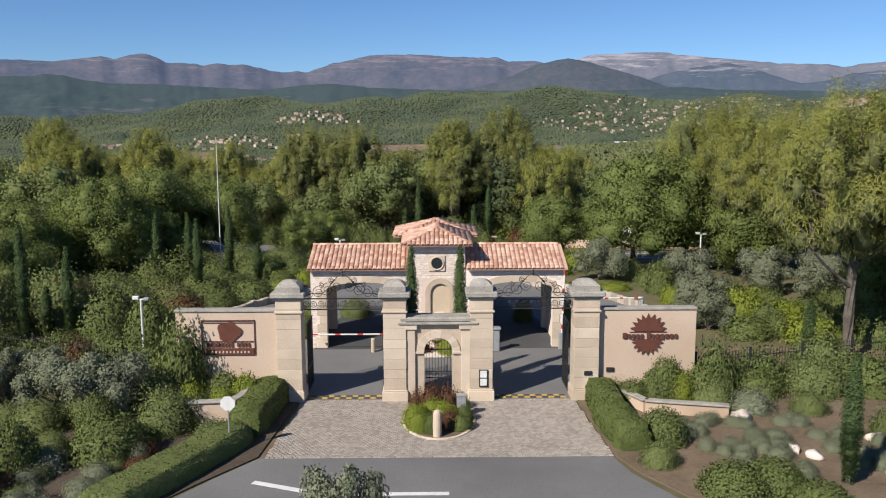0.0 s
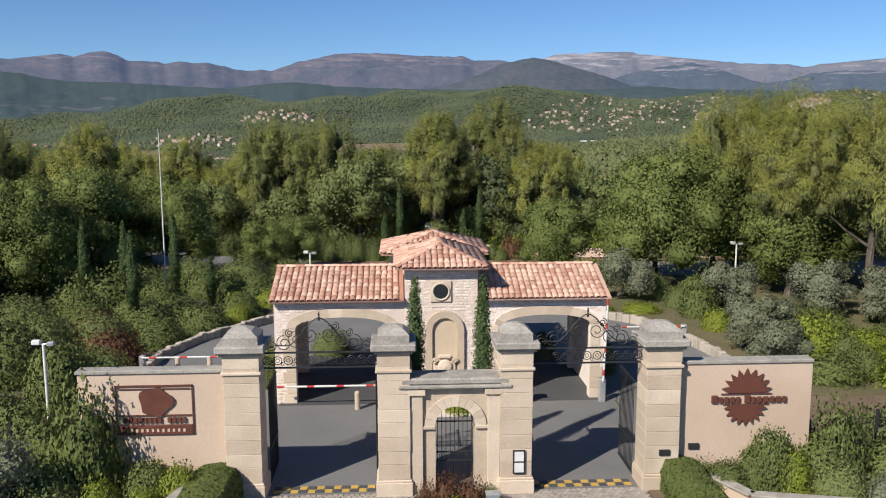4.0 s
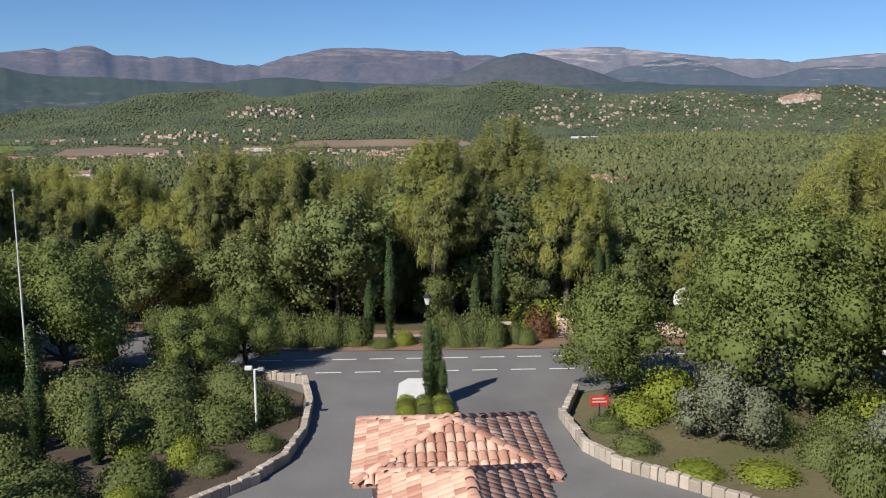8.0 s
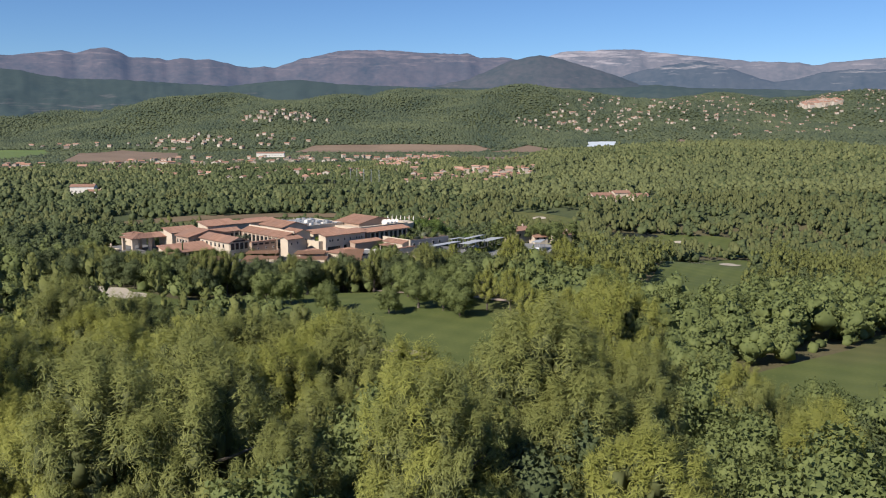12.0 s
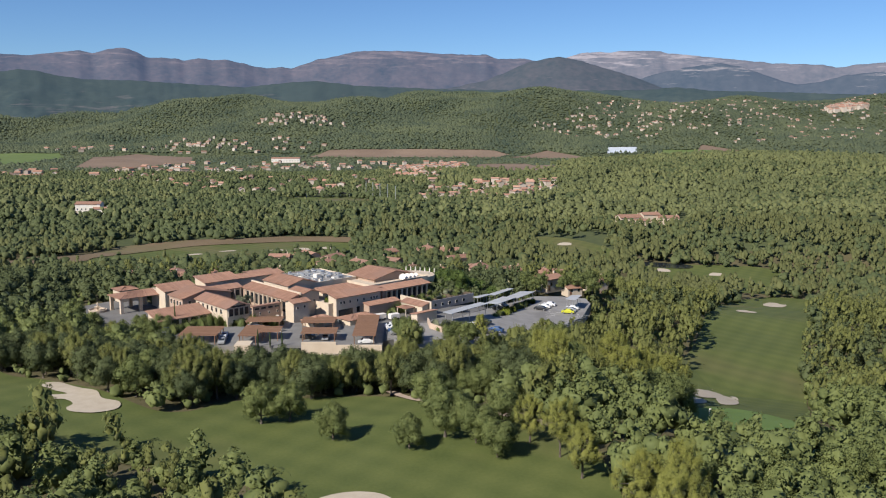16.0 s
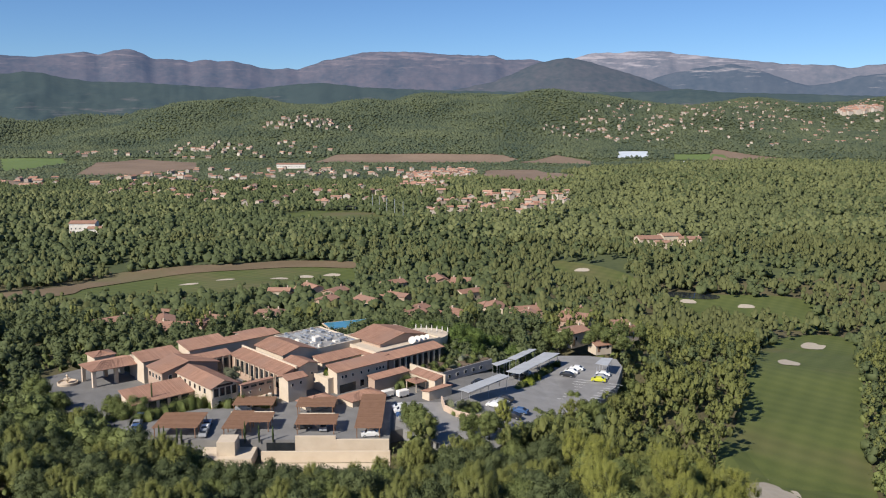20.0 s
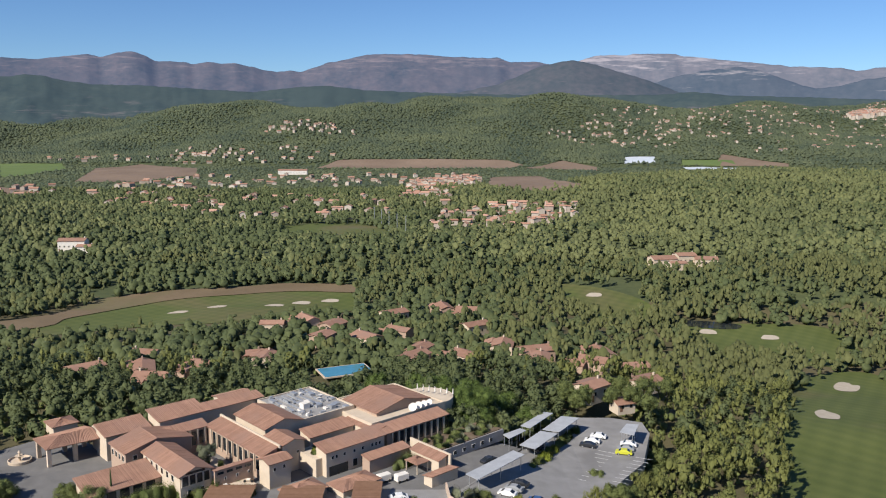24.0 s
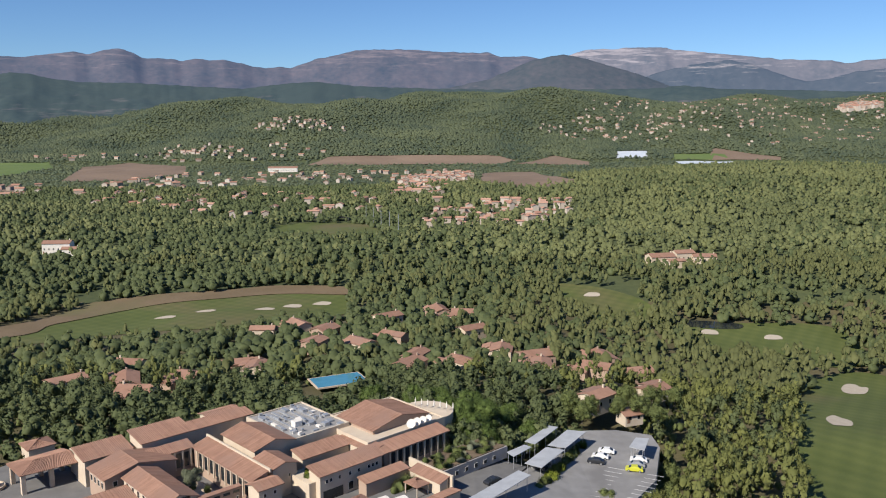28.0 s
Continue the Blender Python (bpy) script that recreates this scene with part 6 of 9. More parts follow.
part("coping", box(-0.05, 10.45, -0.2, 0.2, 1.0, 1.08, "stone", 0.02), terrace)
part("wall_return", box(-0.15, 0.15, 0.151, 4.0, 0, 1.3, "render_tan", 0.015), terrace)
rail = part("railing", None, terrace)
for k in range(65):
    part("baluster", tube([(0.1 + 0.16 * k, 0, 1.08), (0.1 + 0.16 * k, 0, 2.0)], 0.012, "iron", 4), rail)
part("top_rail", box(0, 10.4, -0.03, 0.03, 2.0, 2.05, "iron"), rail)
dish = thing("satellite_dish", "large white satellite dish on a steel mount", "satellite dish", (22.6, 60.5, float(height(22.6, 60.5))))
part("mount", tube([(0, 0, 0), (0, 0, 1.3)], 0.12, "grey_metal", 10), dish)
part("reflector", lathe([(0.05, 0), (0.5, 0.05), (0.9, 0.18), (1.15, 0.34), (1.18, 0.34), (0.9, 0.14), (0.5, 0.0), (0.05, -0.06)], "paint_white", 24), dish, pose(0, -0.1, 1.7, 62, 0, -40) @ Matrix.Diagonal((0.85, 0.85, 0.85, 1)))
part("feed_arm", tube([(0, -0.2, 1.2), (-0.3, -0.9, 2.2)], 0.03, "grey_metal", 6), dish)
slab([(-1.45, 36.2), (1.5, 36.2), (1.35, 39.6), (0.9, 40.6), (-0.7, 40.7), (-1.25, 39.8)], 0.06, "paint_white", "traffic_island", "white painted nose of the traffic island", "traffic island", 0.05)
slab([(-1.4, 20.5), (1.4, 20.5), (1.45, 36.9), (-1.4, 36.9)], 0.12, "soil", "planting_bed", "planted island strip behind the gatehouse", "flower bed", 0.1)
for k in range(9):
    bush(("light", "green")[k % 2], -0.9 + 0.9 * (k % 3), 34.6 + 0.7 * (k // 3), 0.55, 0.5, 0.12)
red = thing("direction_sign", "small dark red direction board with pale lettering bars on a post", "sign", (8.4, 33.0, 0.05))
part("post", tube([(0, 0, 0), (0, 0, 1.0)], 0.04, "iron", 8), red)
part("board", box(-0.45, 0.45, -0.03, 0.03, 0.85, 1.35, "red_paint", 0.01), red)
for k in range(2):
    part("bar_mark", box(-0.36, 0.34 - 0.1 * k, -0.036, -0.03, 1.02 + 0.16 * k, 1.1 + 0.16 * k, "render_tan"), red)
pedestal = thing("sign_pedestal", "brick-red masonry sign pedestal with a stone top beside the road", "sign", (5.9, 48.6, 0))
part("pier", box(-0.45, 0.45, -0.25, 0.25, 0, 1.15, "rust_plate", 0.02), pedestal)
part("cap", box(-0.5, 0.5, -0.3, 0.3, 1.15, 1.27, "stone", 0.02), pedestal)
def street_lamp(x, y):
    t = thing("street_lamp", "black cast-iron lantern post beside the road", "street lamp", (x, y, float(height(x, y))), group="street lamps")
    part("post", lathe([(0.16, 0), (0.16, 0.2), (0.08, 0.3), (0.06, 0.9), (0.045, 2.6), (0.07, 2.7)], "iron", 10), t)
    part("lantern", lathe([(0.12, 0), (0.22, 0.42), (0.24, 0.46)], "paint_white", 6), t, pose(0, 0, 2.75))
    part("lantern_roof", lathe([(0.28, 0), (0.14, 0.16), (0.03, 0.24), (0.02, 0.34)], "iron", 6), t, pose(0, 0, 3.21))
for x, y in ((0.75, 47.9), (-22.5, 54.8)):
    street_lamp(x, y)

# ---- resort ----
# the main building stands on its own axes: u runs 42 degrees left of the x axis, v to its right
RO, RA = Vector((-30, 316)), radians(42)
RU, RV = Vector((math.cos(RA), math.sin(RA))), Vector((math.sin(RA), -math.cos(RA)))
RM = Matrix(((RU.x, RV.x, 0, RO.x), (RU.y, RV.y, 0, RO.y), (0, 0, 1, 0), (0, 0, 0, 1)))
BASE = -27.0
# all of the resort is set out on a level plan at BASE and then moved along the camera's rays onto its terrace, which
# falls away to the right
# the camera position at 21.5 seconds
VIEW_EYE = Vector((-2.3, 104.0, 56.2))
def settle(x, y, z):
    """From the plan to the terrace height, along the ray from the camera position, to fit its view."""
    r = z + (1 - 0.55 * float(ramp01(8, 42, x))) * (7.4 - 0.386 * (z + 27))
    k = (r - VIEW_EYE.z) / (z - VIEW_EYE.z)
    return Vector((VIEW_EYE.x + (x - VIEW_EYE.x) * k, VIEW_EYE.y + (y - VIEW_EYE.y) * k, r))
def terrace_sheet(poly, z, material, name, words, category, thick):
    """A paved sheet that follows the terrace, with its edge."""
    bm = bmesh.new()
    bm.faces.new([bm.verts.new((q[0], q[1], z)) for q in poly])
    for axis in (0, 1):
        for c in np.arange(min(q[axis] for q in poly) + 5, max(q[axis] for q in poly), 5):
            bmesh.ops.bisect_plane(bm, geom=bm.verts[:] + bm.edges[:] + bm.faces[:], plane_co=(c, c, 0), plane_no=(1 - axis, axis, 0))
    bmesh.ops.triangulate(bm, faces=bm.faces[:])
    for q in bm.verts:
        q.co = settle(*q.co)
    for f in bm.faces:
        if f.normal.z < 0:
            f.normal_flip()
    rim = bmesh.ops.extrude_edge_only(bm, edges=[e for e in bm.edges if e.is_boundary])["geom"]
    for q in rim:
        if isinstance(q, bmesh.types.BMVert):
            q.co.z -= thick
    me = bpy.data.meshes.new(name)
    bm.to_mesh(me)
    bm.free()
    me.materials.append(M[material])
    SETTLED.add(thing(name, words, category, kind="structure", me=me))
SETTLED, EAVES, EARLIER = set(), {}, set(bpy.data.objects)
terrace_sheet([tuple((RO + RU * u + RV * v)[:]) for u, v in ((-58, -78), (-30, -82), (-26, -50), (30, -42), (52, -26), (58, 16), (34, 22), (10, 30), (-12, 24), (-47, -8), (-62, -14))], BASE, "asphalt", "courtyard", "paved grounds round the resort building", "pavement", 4.0)
hotel = thing("resort_building", "large peach-rendered resort building with many clay-tiled roofs", "hotel")
hotel.matrix_basis = Matrix.Identity(4)
hotel.matrix_world = RM
def rpart(name, verts, faces, material, parent=None, label=""):
    """A part in the building's own u, v, z; faces turned outward."""
    me = mesh_of(name, verts, faces, material)
    bm = bmesh.new()
    bm.from_mesh(me)
    bmesh.ops.transform(bm, matrix=RM, verts=bm.verts)
    bmesh.ops.recalc_face_normals(bm, faces=bm.faces)
    bmesh.ops.transform(bm, matrix=RM.inverted(), verts=bm.verts)
    bm.to_mesh(me)
    bm.free()
    return part(name, me, parent or hotel, label=label)
def rbox(name, u0, u1, v0, v1, z0, z1, material, parent=None, label=""):
    vs = [(u, v, z) for z in (z0, z1) for u, v in ((u0, v0), (u1, v0), (u1, v1), (u0, v1))]
    return rpart(name, vs, [(0, 1, 2, 3), (4, 5, 6, 7), (0, 1, 5, 4), (1, 2, 6, 5), (2, 3, 7, 6), (3, 0, 4, 7)], material, parent, label)
def roof_courses(parent, a, b, c, d):
    """Tile rows on a slope a-b (eave) to d-c (top): ridges of barrel tiles, joined."""
    a, b, c, d = Vector(a), Vector(b), Vector(c), Vector(d)
    n = max(3, int((b - a).length / 0.45))
    vs, fs = [], []
    nrm = (b - a).cross(d - a).normalized()
    if nrm.z < 0:
        nrm = -nrm
    for k in range(n):
        s0, s1, s2 = (k + 0.1) / n, (k + 0.5) / n, (k + 0.9) / n
        o = len(vs)
        for s, h in ((s0, 0.01), (s1, 0.12), (s2, 0.01)):
            vs += [a.lerp(b, s) + nrm * h, d.lerp(c, s) + nrm * h]
        fs += [(o, o + 2, o + 3, o + 1), (o + 2, o + 4, o + 5, o + 3), (o, o + 4, o + 2)]
    tagged(rpart("tile_rest", [tuple(q) for q in vs], fs, "tile_far", parent), kind="stuff")
def roof_slab(parent, q, th=0.25):
    n = len(q)
    vs = [tuple(p) for p in q] + [(p[0], p[1], p[2] - th) for p in q]
    rpart("roof_slope", vs, [tuple(range(n)), tuple(range(2 * n - 1, n - 1, -1))] + [(i, i + n, (i + 1) % n + n, (i + 1) % n) for i in range(n)], "tile_far", parent)
    if n == 4:
        roof_courses(parent, q[0], q[1], q[2], q[3])
def window(parent, u, v, z, w, h, face):
    """A recessed-looking window: dark pane in a pale frame on a wall; face: which way it looks."""
    d, z, h = 0.06, z - 0.25 * h, 1.5 * h
    du, dv = {"+v": (0, d), "-v": (0, -d), "+u": (d, 0), "-u": (-d, 0)}[face]
    t = part("window", None, parent)
    if dv:
        rbox("frame", u - w / 2 - 0.1, u + w / 2 + 0.1, min(v, v + dv), max(v, v + dv), z - 0.1, z + h + 0.1, "white_wall", t)
        rbox("pane", u - w / 2, u + w / 2, min(v + dv, v + 1.6 * dv), max(v + dv, v + 1.6 * dv), z, z + h, "dark_glass", t)
    else:
        rbox("frame", min(u, u + du), max(u, u + du), v - w / 2 - 0.1, v + w / 2 + 0.1, z - 0.1, z + h + 0.1, "white_wall", t)
        rbox("pane", min(u + du, u + 1.6 * du), max(u + du, u + 1.6 * du), v - w / 2, v + w / 2, z, z + h, "dark_glass", t)
def block(kind, u0, u1, v0, v1, eave, top, wall="pink_render", base=BASE, over=0.5, ridge=None):
    """A wing: walls, and a roof. kind: 'ru' gable with its ridge along u, 'rv' along v, 'u-', 'u+', 'v-', 'v+' a single slope rising that way, 'hip', 'flat'."""
    w = part("wing", None, hotel)
    EAVES[w] = top if kind == "flat" else eave
    if kind == "flat":
        rbox("wall", u0, u1, v0, v1, base, top, wall, w)
        for a in ((u0, u1, v0, v0 + 0.4), (u0, u1, v1 - 0.4, v1), (u0, u0 + 0.4, v0 + 0.4, v1 - 0.4), (u1 - 0.4, u1, v0 + 0.4, v1 - 0.4)):
            rbox("parapet", *a, top + 0.002, top + 0.45, "cream", w)
        return w
    a, b, c, d = u0 - over, u1 + over, v0 - over, v1 + over
    if kind in ("ru", "rv"):
        m = ridge if ridge is not None else ((v0 + v1) / 2 if kind == "ru" else (u0 + u1) / 2)
        lift = top - 0.3
        if kind == "ru":
            vs = [(u0, v0, base), (u1, v0, base), (u1, v1, base), (u0, v1, base), (u0, v0, eave), (u1, v0, eave), (u1, v1, eave), (u0, v1, eave), (u0, m, lift), (u1, m, lift)]
            fs = [(0, 1, 5, 4), (2, 3, 7, 6), (1, 2, 6, 9, 5), (3, 0, 4, 8, 7), (4, 5, 9, 8), (6, 7, 8, 9), (0, 1, 2, 3)]
            q1, q2 = [(a, c, eave - 0.1), (b, c, eave - 0.1), (b, m, top), (a, m, top)], [(b, d, eave - 0.1), (a, d, eave - 0.1), (a, m, top), (b, m, top)]
        else:
            vs = [(u0, v0, base), (u1, v0, base), (u1, v1, base), (u0, v1, base), (u0, v0, eave), (u1, v0, eave), (u1, v1, eave), (u0, v1, eave), (m, v0, lift), (m, v1, lift)]
            fs = [(1, 2, 6, 5), (3, 0, 4, 7), (0, 1, 5, 8, 4), (2, 3, 7, 9, 6), (4, 8, 9, 7), (5, 6, 9, 8), (0, 1, 2, 3)]
            q1, q2 = [(a, d, eave - 0.1), (a, c, eave - 0.1), (m, c, top), (m, d, top)], [(b, c, eave - 0.1), (b, d, eave - 0.1), (m, d, top), (m, c, top)]
        rpart("wall", vs, fs, wall, w)
        roof_slab(w, q1)
        roof_slab(w, q2)
        p, q = (q1[2], q1[3])
        rpart("ridge_tiles", [(p[0] - (0.2 if kind == "rv" else 0), p[1] - (0.2 if kind == "ru" else 0), top - 0.02), (q[0] - (0.2 if kind == "rv" else 0), q[1] - (0.2 if kind == "ru" else 0), top - 0.02), (q[0] + (0.2 if kind == "rv" else 0), q[1] + (0.2 if kind == "ru" else 0), top - 0.02), (p[0] + (0.2 if kind == "rv" else 0), p[1] + (0.2 if kind == "ru" else 0), top - 0.02), (p[0], p[1], top + 0.13), (q[0], q[1], top + 0.13)], [(0, 1, 5, 4), (2, 3, 4, 5), (1, 2, 5), (3, 0, 4), (0, 1, 2, 3)], "tile_far", w)
    elif kind == "hip":
        rbox("wall", u0, u1, v0, v1, base, eave, wall, w)
        m = min(b - a, d - c) / 2
        if b - a > d - c:
            r0, r1 = (a + m, (c + d) / 2, top), (b - m, (c + d) / 2, top)
            quads = [[(a, c, eave), (b, c, eave), r1, r0], [(b, d, eave), (a, d, eave), r0, r1]]
            trs = [[(a, d, eave), (a, c, eave), r0], [(b, c, eave), (b, d, eave), r1]]
        else:
            r0, r1 = ((a + b) / 2, c + m, top), ((a + b) / 2, d - m, top)
            quads = [[(a, d, eave), (a, c, eave), r0, r1], [(b, c, eave), (b, d, eave), r1, r0]]
            trs = [[(a, c, eave), (b, c, eave), r0], [(b, d, eave), (a, d, eave), r1]]
        for q in quads + trs:
            roof_slab(w, q)
    else:
        zu = {"u+": lambda u, v: (u - a) / (b - a), "u-": lambda u, v: (b - u) / (b - a), "v+": lambda u, v: (v - c) / (d - c), "v-": lambda u, v: (d - v) / (d - c)}[kind]
        zz = lambda u, v: eave + (top - eave) * zu(u, v)
        cor = ((u0, v0), (u1, v0), (u1, v1), (u0, v1))
        rpart("wall", [(u, v, base) for u, v in cor] + [(u, v, zz(u, v) - 0.26) for u, v in cor], [(0, 1, 2, 3), (4, 5, 6, 7), (0, 1, 5, 4), (1, 2, 6, 5), (2, 3, 7, 6), (3, 0, 4, 7)], wall, w)
        order = {"v-": ((b, d), (a, d), (a, c), (b, c)), "v+": ((a, c), (b, c), (b, d), (a, d)), "u-": ((b, c), (b, d), (a, d), (a, c)), "u+": ((a, d), (a, c), (b, c), (b, d))}[kind]
        roof_slab(w, [(u, v, zz(u, v)) for u, v in order])
    return w
wa = block("v-", 2.2, 20.2, -1.6, 2.6, -17.0, -15.3, "cream", over=0.6)
for k, u in enumerate((4.0, 5.2, 7.6, 10.6, 13.2, 16.2, 17.4, 18.6)):
    window(wa, u, 2.6, -20.2, 0.6, 0.8, "+v")
for u in (10.8, 13.4):
    window(wa, u, 2.6, -25.4, 1.3, 1.9, "+v")
# flat dark-glass panel stands in for the shade inside the bay
rbox("loading_bay", 3.0, 8.6, 2.6, 2.66, BASE, -23.2, "dark_glass", wa, "dark panel for the shaded inside of a loading bay")
window(wa, 1.0 + 1.2, 0.5, -21, 0.5, 0.7, "-u")
# roofs round the small planted court between the wings
block("v-", 6.4, 20.2, -15.1, -10.6, -18.2, -16.4, "cream", over=0.3)
block("u+", 20.3, 24.0, -15.1, -2.0, -17.8, -16.5, "cream", over=0.3)
block("flat", 2.3, 20.2, -10.2, -1.9, 0, -20.4, "cream")
wb = block("v-", 22.6, 44.0, -3.3, 0.6, -17.9, -16.5, over=0.6)
for k in range(9):
    rbox("column", 24 + 2.3 * k, 24.4 + 2.3 * k, 0.75, 1.1, BASE, -18.1, "cream", wb)
    rbox("glazing", 24.6 + 2.3 * k, 26.1 + 2.3 * k, 0.6, 0.64, -24.5, -18.8, "dark_glass", wb)
wc = block("rv", 24.2, 42.6, -20, -5.6, -14.6, -11.5, "pink_render")
block("flat", 20.8, 47, -26, -3.4, 0, -16.4, "cream")
wd = block("flat", 6.6, 24.0, -37, -15.2, 0, -15.2, "cream")
rs = random.Random(21)
M["roof_grey"] = surf("roof_grey", (0.22, 0.215, 0.21), (0.34, 0.33, 0.32), 0.5, 0.9)
rbox("roof_deck", 7.05, 23.55, -36.55, -15.65, -15.3, -15.17, "roof_grey", wd)
for k in range(46):
    u, v = 8 + 14.5 * rs.random(), -36 + 19.5 * rs.random()
    w_, l_, h_ = rs.uniform(0.4, 1.6), rs.uniform(0.4, 2.6), rs.uniform(0.4, 1.5)
    rbox("air_unit", u, u + w_, v, v + l_, -15.19, -15.19 + h_, "grey_metal" if k % 5 else "white_wall", wd)
for k in range(7):
    rbox("duct", 9 + 2 * k, 9.5 + 2 * k, -35, -26 + rs.uniform(-4, 6), -15.0, -14.6, "grey_metal", wd)
rbox("stair_head", 12, 14, -24, -22, -15.19, -12.9, "white_wall", wd)
we = block("rv", -5.0, 5.8, -28.2, -13.4, -14.0, -11.5, "cream")
wf = block("rv", -5.4, 1.0, -13.2, -5.0, -15.6, -14.0, "cream")
window(wf, -1.0, -5.0, -20, 0.5, 0.7, "+v")
wg = block("u+", -10.2, -6.0, -34, -6.2, -17.2, -15.0, over=0.4)
for k in range(9):
    rbox("column", -10.5, -10.2, -31.5 + 2.7 * k, -31.1 + 2.7 * k, -24.4, -17.4, "cream", wg)
    rbox("glazing", -10.24, -10.2, -30.8 + 2.7 * k, -29.0 + 2.7 * k, -23.5, -18.4, "dark_glass", wg)
rbox("parapet_wall", -5.9, -5.5, -35, -5.3, -15.6, -14.4, "cream", wg)
wh = block("ru", -11.4, -5.6, -5.6, -1.0, -17.2, -16.0, "cream")
window(wh, -10.0, -1.0, -20.2, 0.6, 0.8, "+v")
window(wh, -7.4, -1.0, -20.0, 0.6, 0.8, "+v")
wj = block("v-", -20.6, -10.4, -36.6, -33.4, -17.0, -15.4, over=0.4)
for k in range(5):
    rbox("column", -19.8 + 2.1 * k, -19.4 + 2.1 * k, -33.3, -32.9, -24.4, -17.2, "cream", wj)
    rbox("glazing", -19.1 + 2.1 * k, -17.9 + 2.1 * k, -33.4, -33.34, -23.8, -18.2, "dark_glass", wj)
block("v-", -21.8, -9.0, -44, -36.8, -14.3, -12.2, "cream")
block("v-", -8.8, 8.4, -41, -37.2, -14.5, -13.2, "cream")
block("ru", -2.0, 7.0, -46, -41.2, -14.2, -13.2, "cream")
wn = block("v-", -33.4, -22.0, -49.0, -42.4, -16.8, -14.6, "cream")
wm = block("rv", -33.8, -17.0, -38.6, -29.4, -17.0, -14.0, "pink_render", ridge=-26.0)
for k in range(4):
    window(wm, -33.8, -37.2 + 2.1 * k, -20.6, 0.9, 1.3, "-u")
for u in (-31.5, -24.6):
    window(wm, u, -29.4, -20.2, 0.9, 1.2, "+v")
wl = block("rv", -29.8, -22.0, -28.6, -8.8, -17.4, -15.0, "cream", ridge=-26.2)
for k in range(6):
    window(wl, -29.8, -26.5 + 2.8 * k, -20.4, 1.0, 1.4, "-u")
for k in range(4):
    rbox("tall_window", -29.2 + 1.75 * k, -27.9 + 1.75 * k, -8.8, -8.72, -21.4, -18.0, "dark_glass", wl)
    rbox("post", -29.6 + 1.75 * k, -29.3 + 1.75 * k, -8.8, -8.5, -21.6, -17.6, "cream", wl)
rbox("gable_glazing", -28.4, -23.6, -8.8, -8.74, -17.5, -16.6, "dark_glass", wl)
for u in (-27.6, -24.5):
    window(wl, u, -8.8, -25.2, 0.8, 1.6, "+v")
wq = block("v-", -45, -28.0, -30.6, -23.0, -22.0, -19.0, "cream", over=0.6)
# dark-glass sheets on the solid wall stand in for shade behind the arcade
for k in range(5):
    rbox("arcade_opening", -44 + 3.1 * k, -41.8 + 3.1 * k, -23.0, -22.94, -26.0, -22.6, "dark_glass", wq, "dark panel for the shade in an arcade opening")
wk = part("court_wall", None, hotel)
EAVES[wk] = -18.3
rbox("wall", -21.6, -11.6, -8.6, -8.0, BASE, -18.3, "pink_render", wk)
rbox("wall_cap", -21.7, -11.5, -9.6, -7.9, -18.3, -18.0, "tile_far", wk)
for k in range(4):
    rbox("slot_window", -21 + 2.4 * k, -19.4 + 2.4 * k, -8.0, -7.94, -19.9, -19.0, "dark_glass", wk)
for k in range(3):
    window(wk, -19 + 3.1 * k, -8.0, -22.2, 0.4, 0.7, "+v")
EAVES[rbox("court_floor", -21.6, -10.3, -33.2, -8.7, -24.6, -24.4, "stone")] = -24.4
block("hip", -8.8, 0.2, -0.6, 5.6, -23.6, -21.4, "cream")
block("hip", 1.6, 12.4, 4.4, 10.4, -23.6, -22.0, "cream")
block("v-", 14.2, 27.4, 1.2, 4.2, -21.6, -20.6, "pink_render", over=0.3)
wr = block("u+", 27.4, 30.0, 4.6, 15.4, -22.0, -20.6, "cream", over=0.3)
rbox("parapet_wall", 30.4, 30.9, 0.8, 16.5, BASE, -20.2, "cream", wr)
block("v+", 21.4, 30.0, 16.6, 19.6, -23.4, -22.6, "cream", over=0.3)
pav = block("hip", 23.2, 27.0, 7.4, 12.0, -22.8, -22.0, "cream", base=-22.9, over=0.2)
for u in (23.4, 26.8):
    for v in (7.6, 11.8):
        rbox("post", u - 0.12, u + 0.12, v - 0.12, v + 0.12, BASE, -22.9, "cream", pav)
wt = part("garden_block", None, hotel)
EAVES[wt] = -22.2
M["grey_render"] = surf("grey_render", (0.26, 0.24, 0.225), (0.36, 0.33, 0.31), 0.5, 0.9)
rbox("wall", 31.2, 56, 2.0, 10.9, BASE, -22.2, "grey_render", wt)
rbox("planting", 31.6, 55.6, 2.4, 10.5, -22.19, -21.9, "soil", wt)
for k in range(6):
    window(wt, 34 + 3.4 * k, 10.9, -25.3, 1.0, 1.0, "+v")
# round terrace at the back corner
tv = [(49 + 7.5 * math.cos(a), -13 + 7.5 * math.sin(a)) for a in np.linspace(-1.6, 1.6, 16)]
EAVES[rpart("terrace", [(u, v, z) for z in (BASE, -17.2) for u, v in [(47, -20.5)] + tv + [(47, -5.5)]], [tuple(range(18)), tuple(range(18, 36))] + [(k, (k + 1) % 18, (k + 1) % 18 + 18, k + 18) for k in range(18)], "cream", None, "curved terrace with a pale parapet")] = -17.2
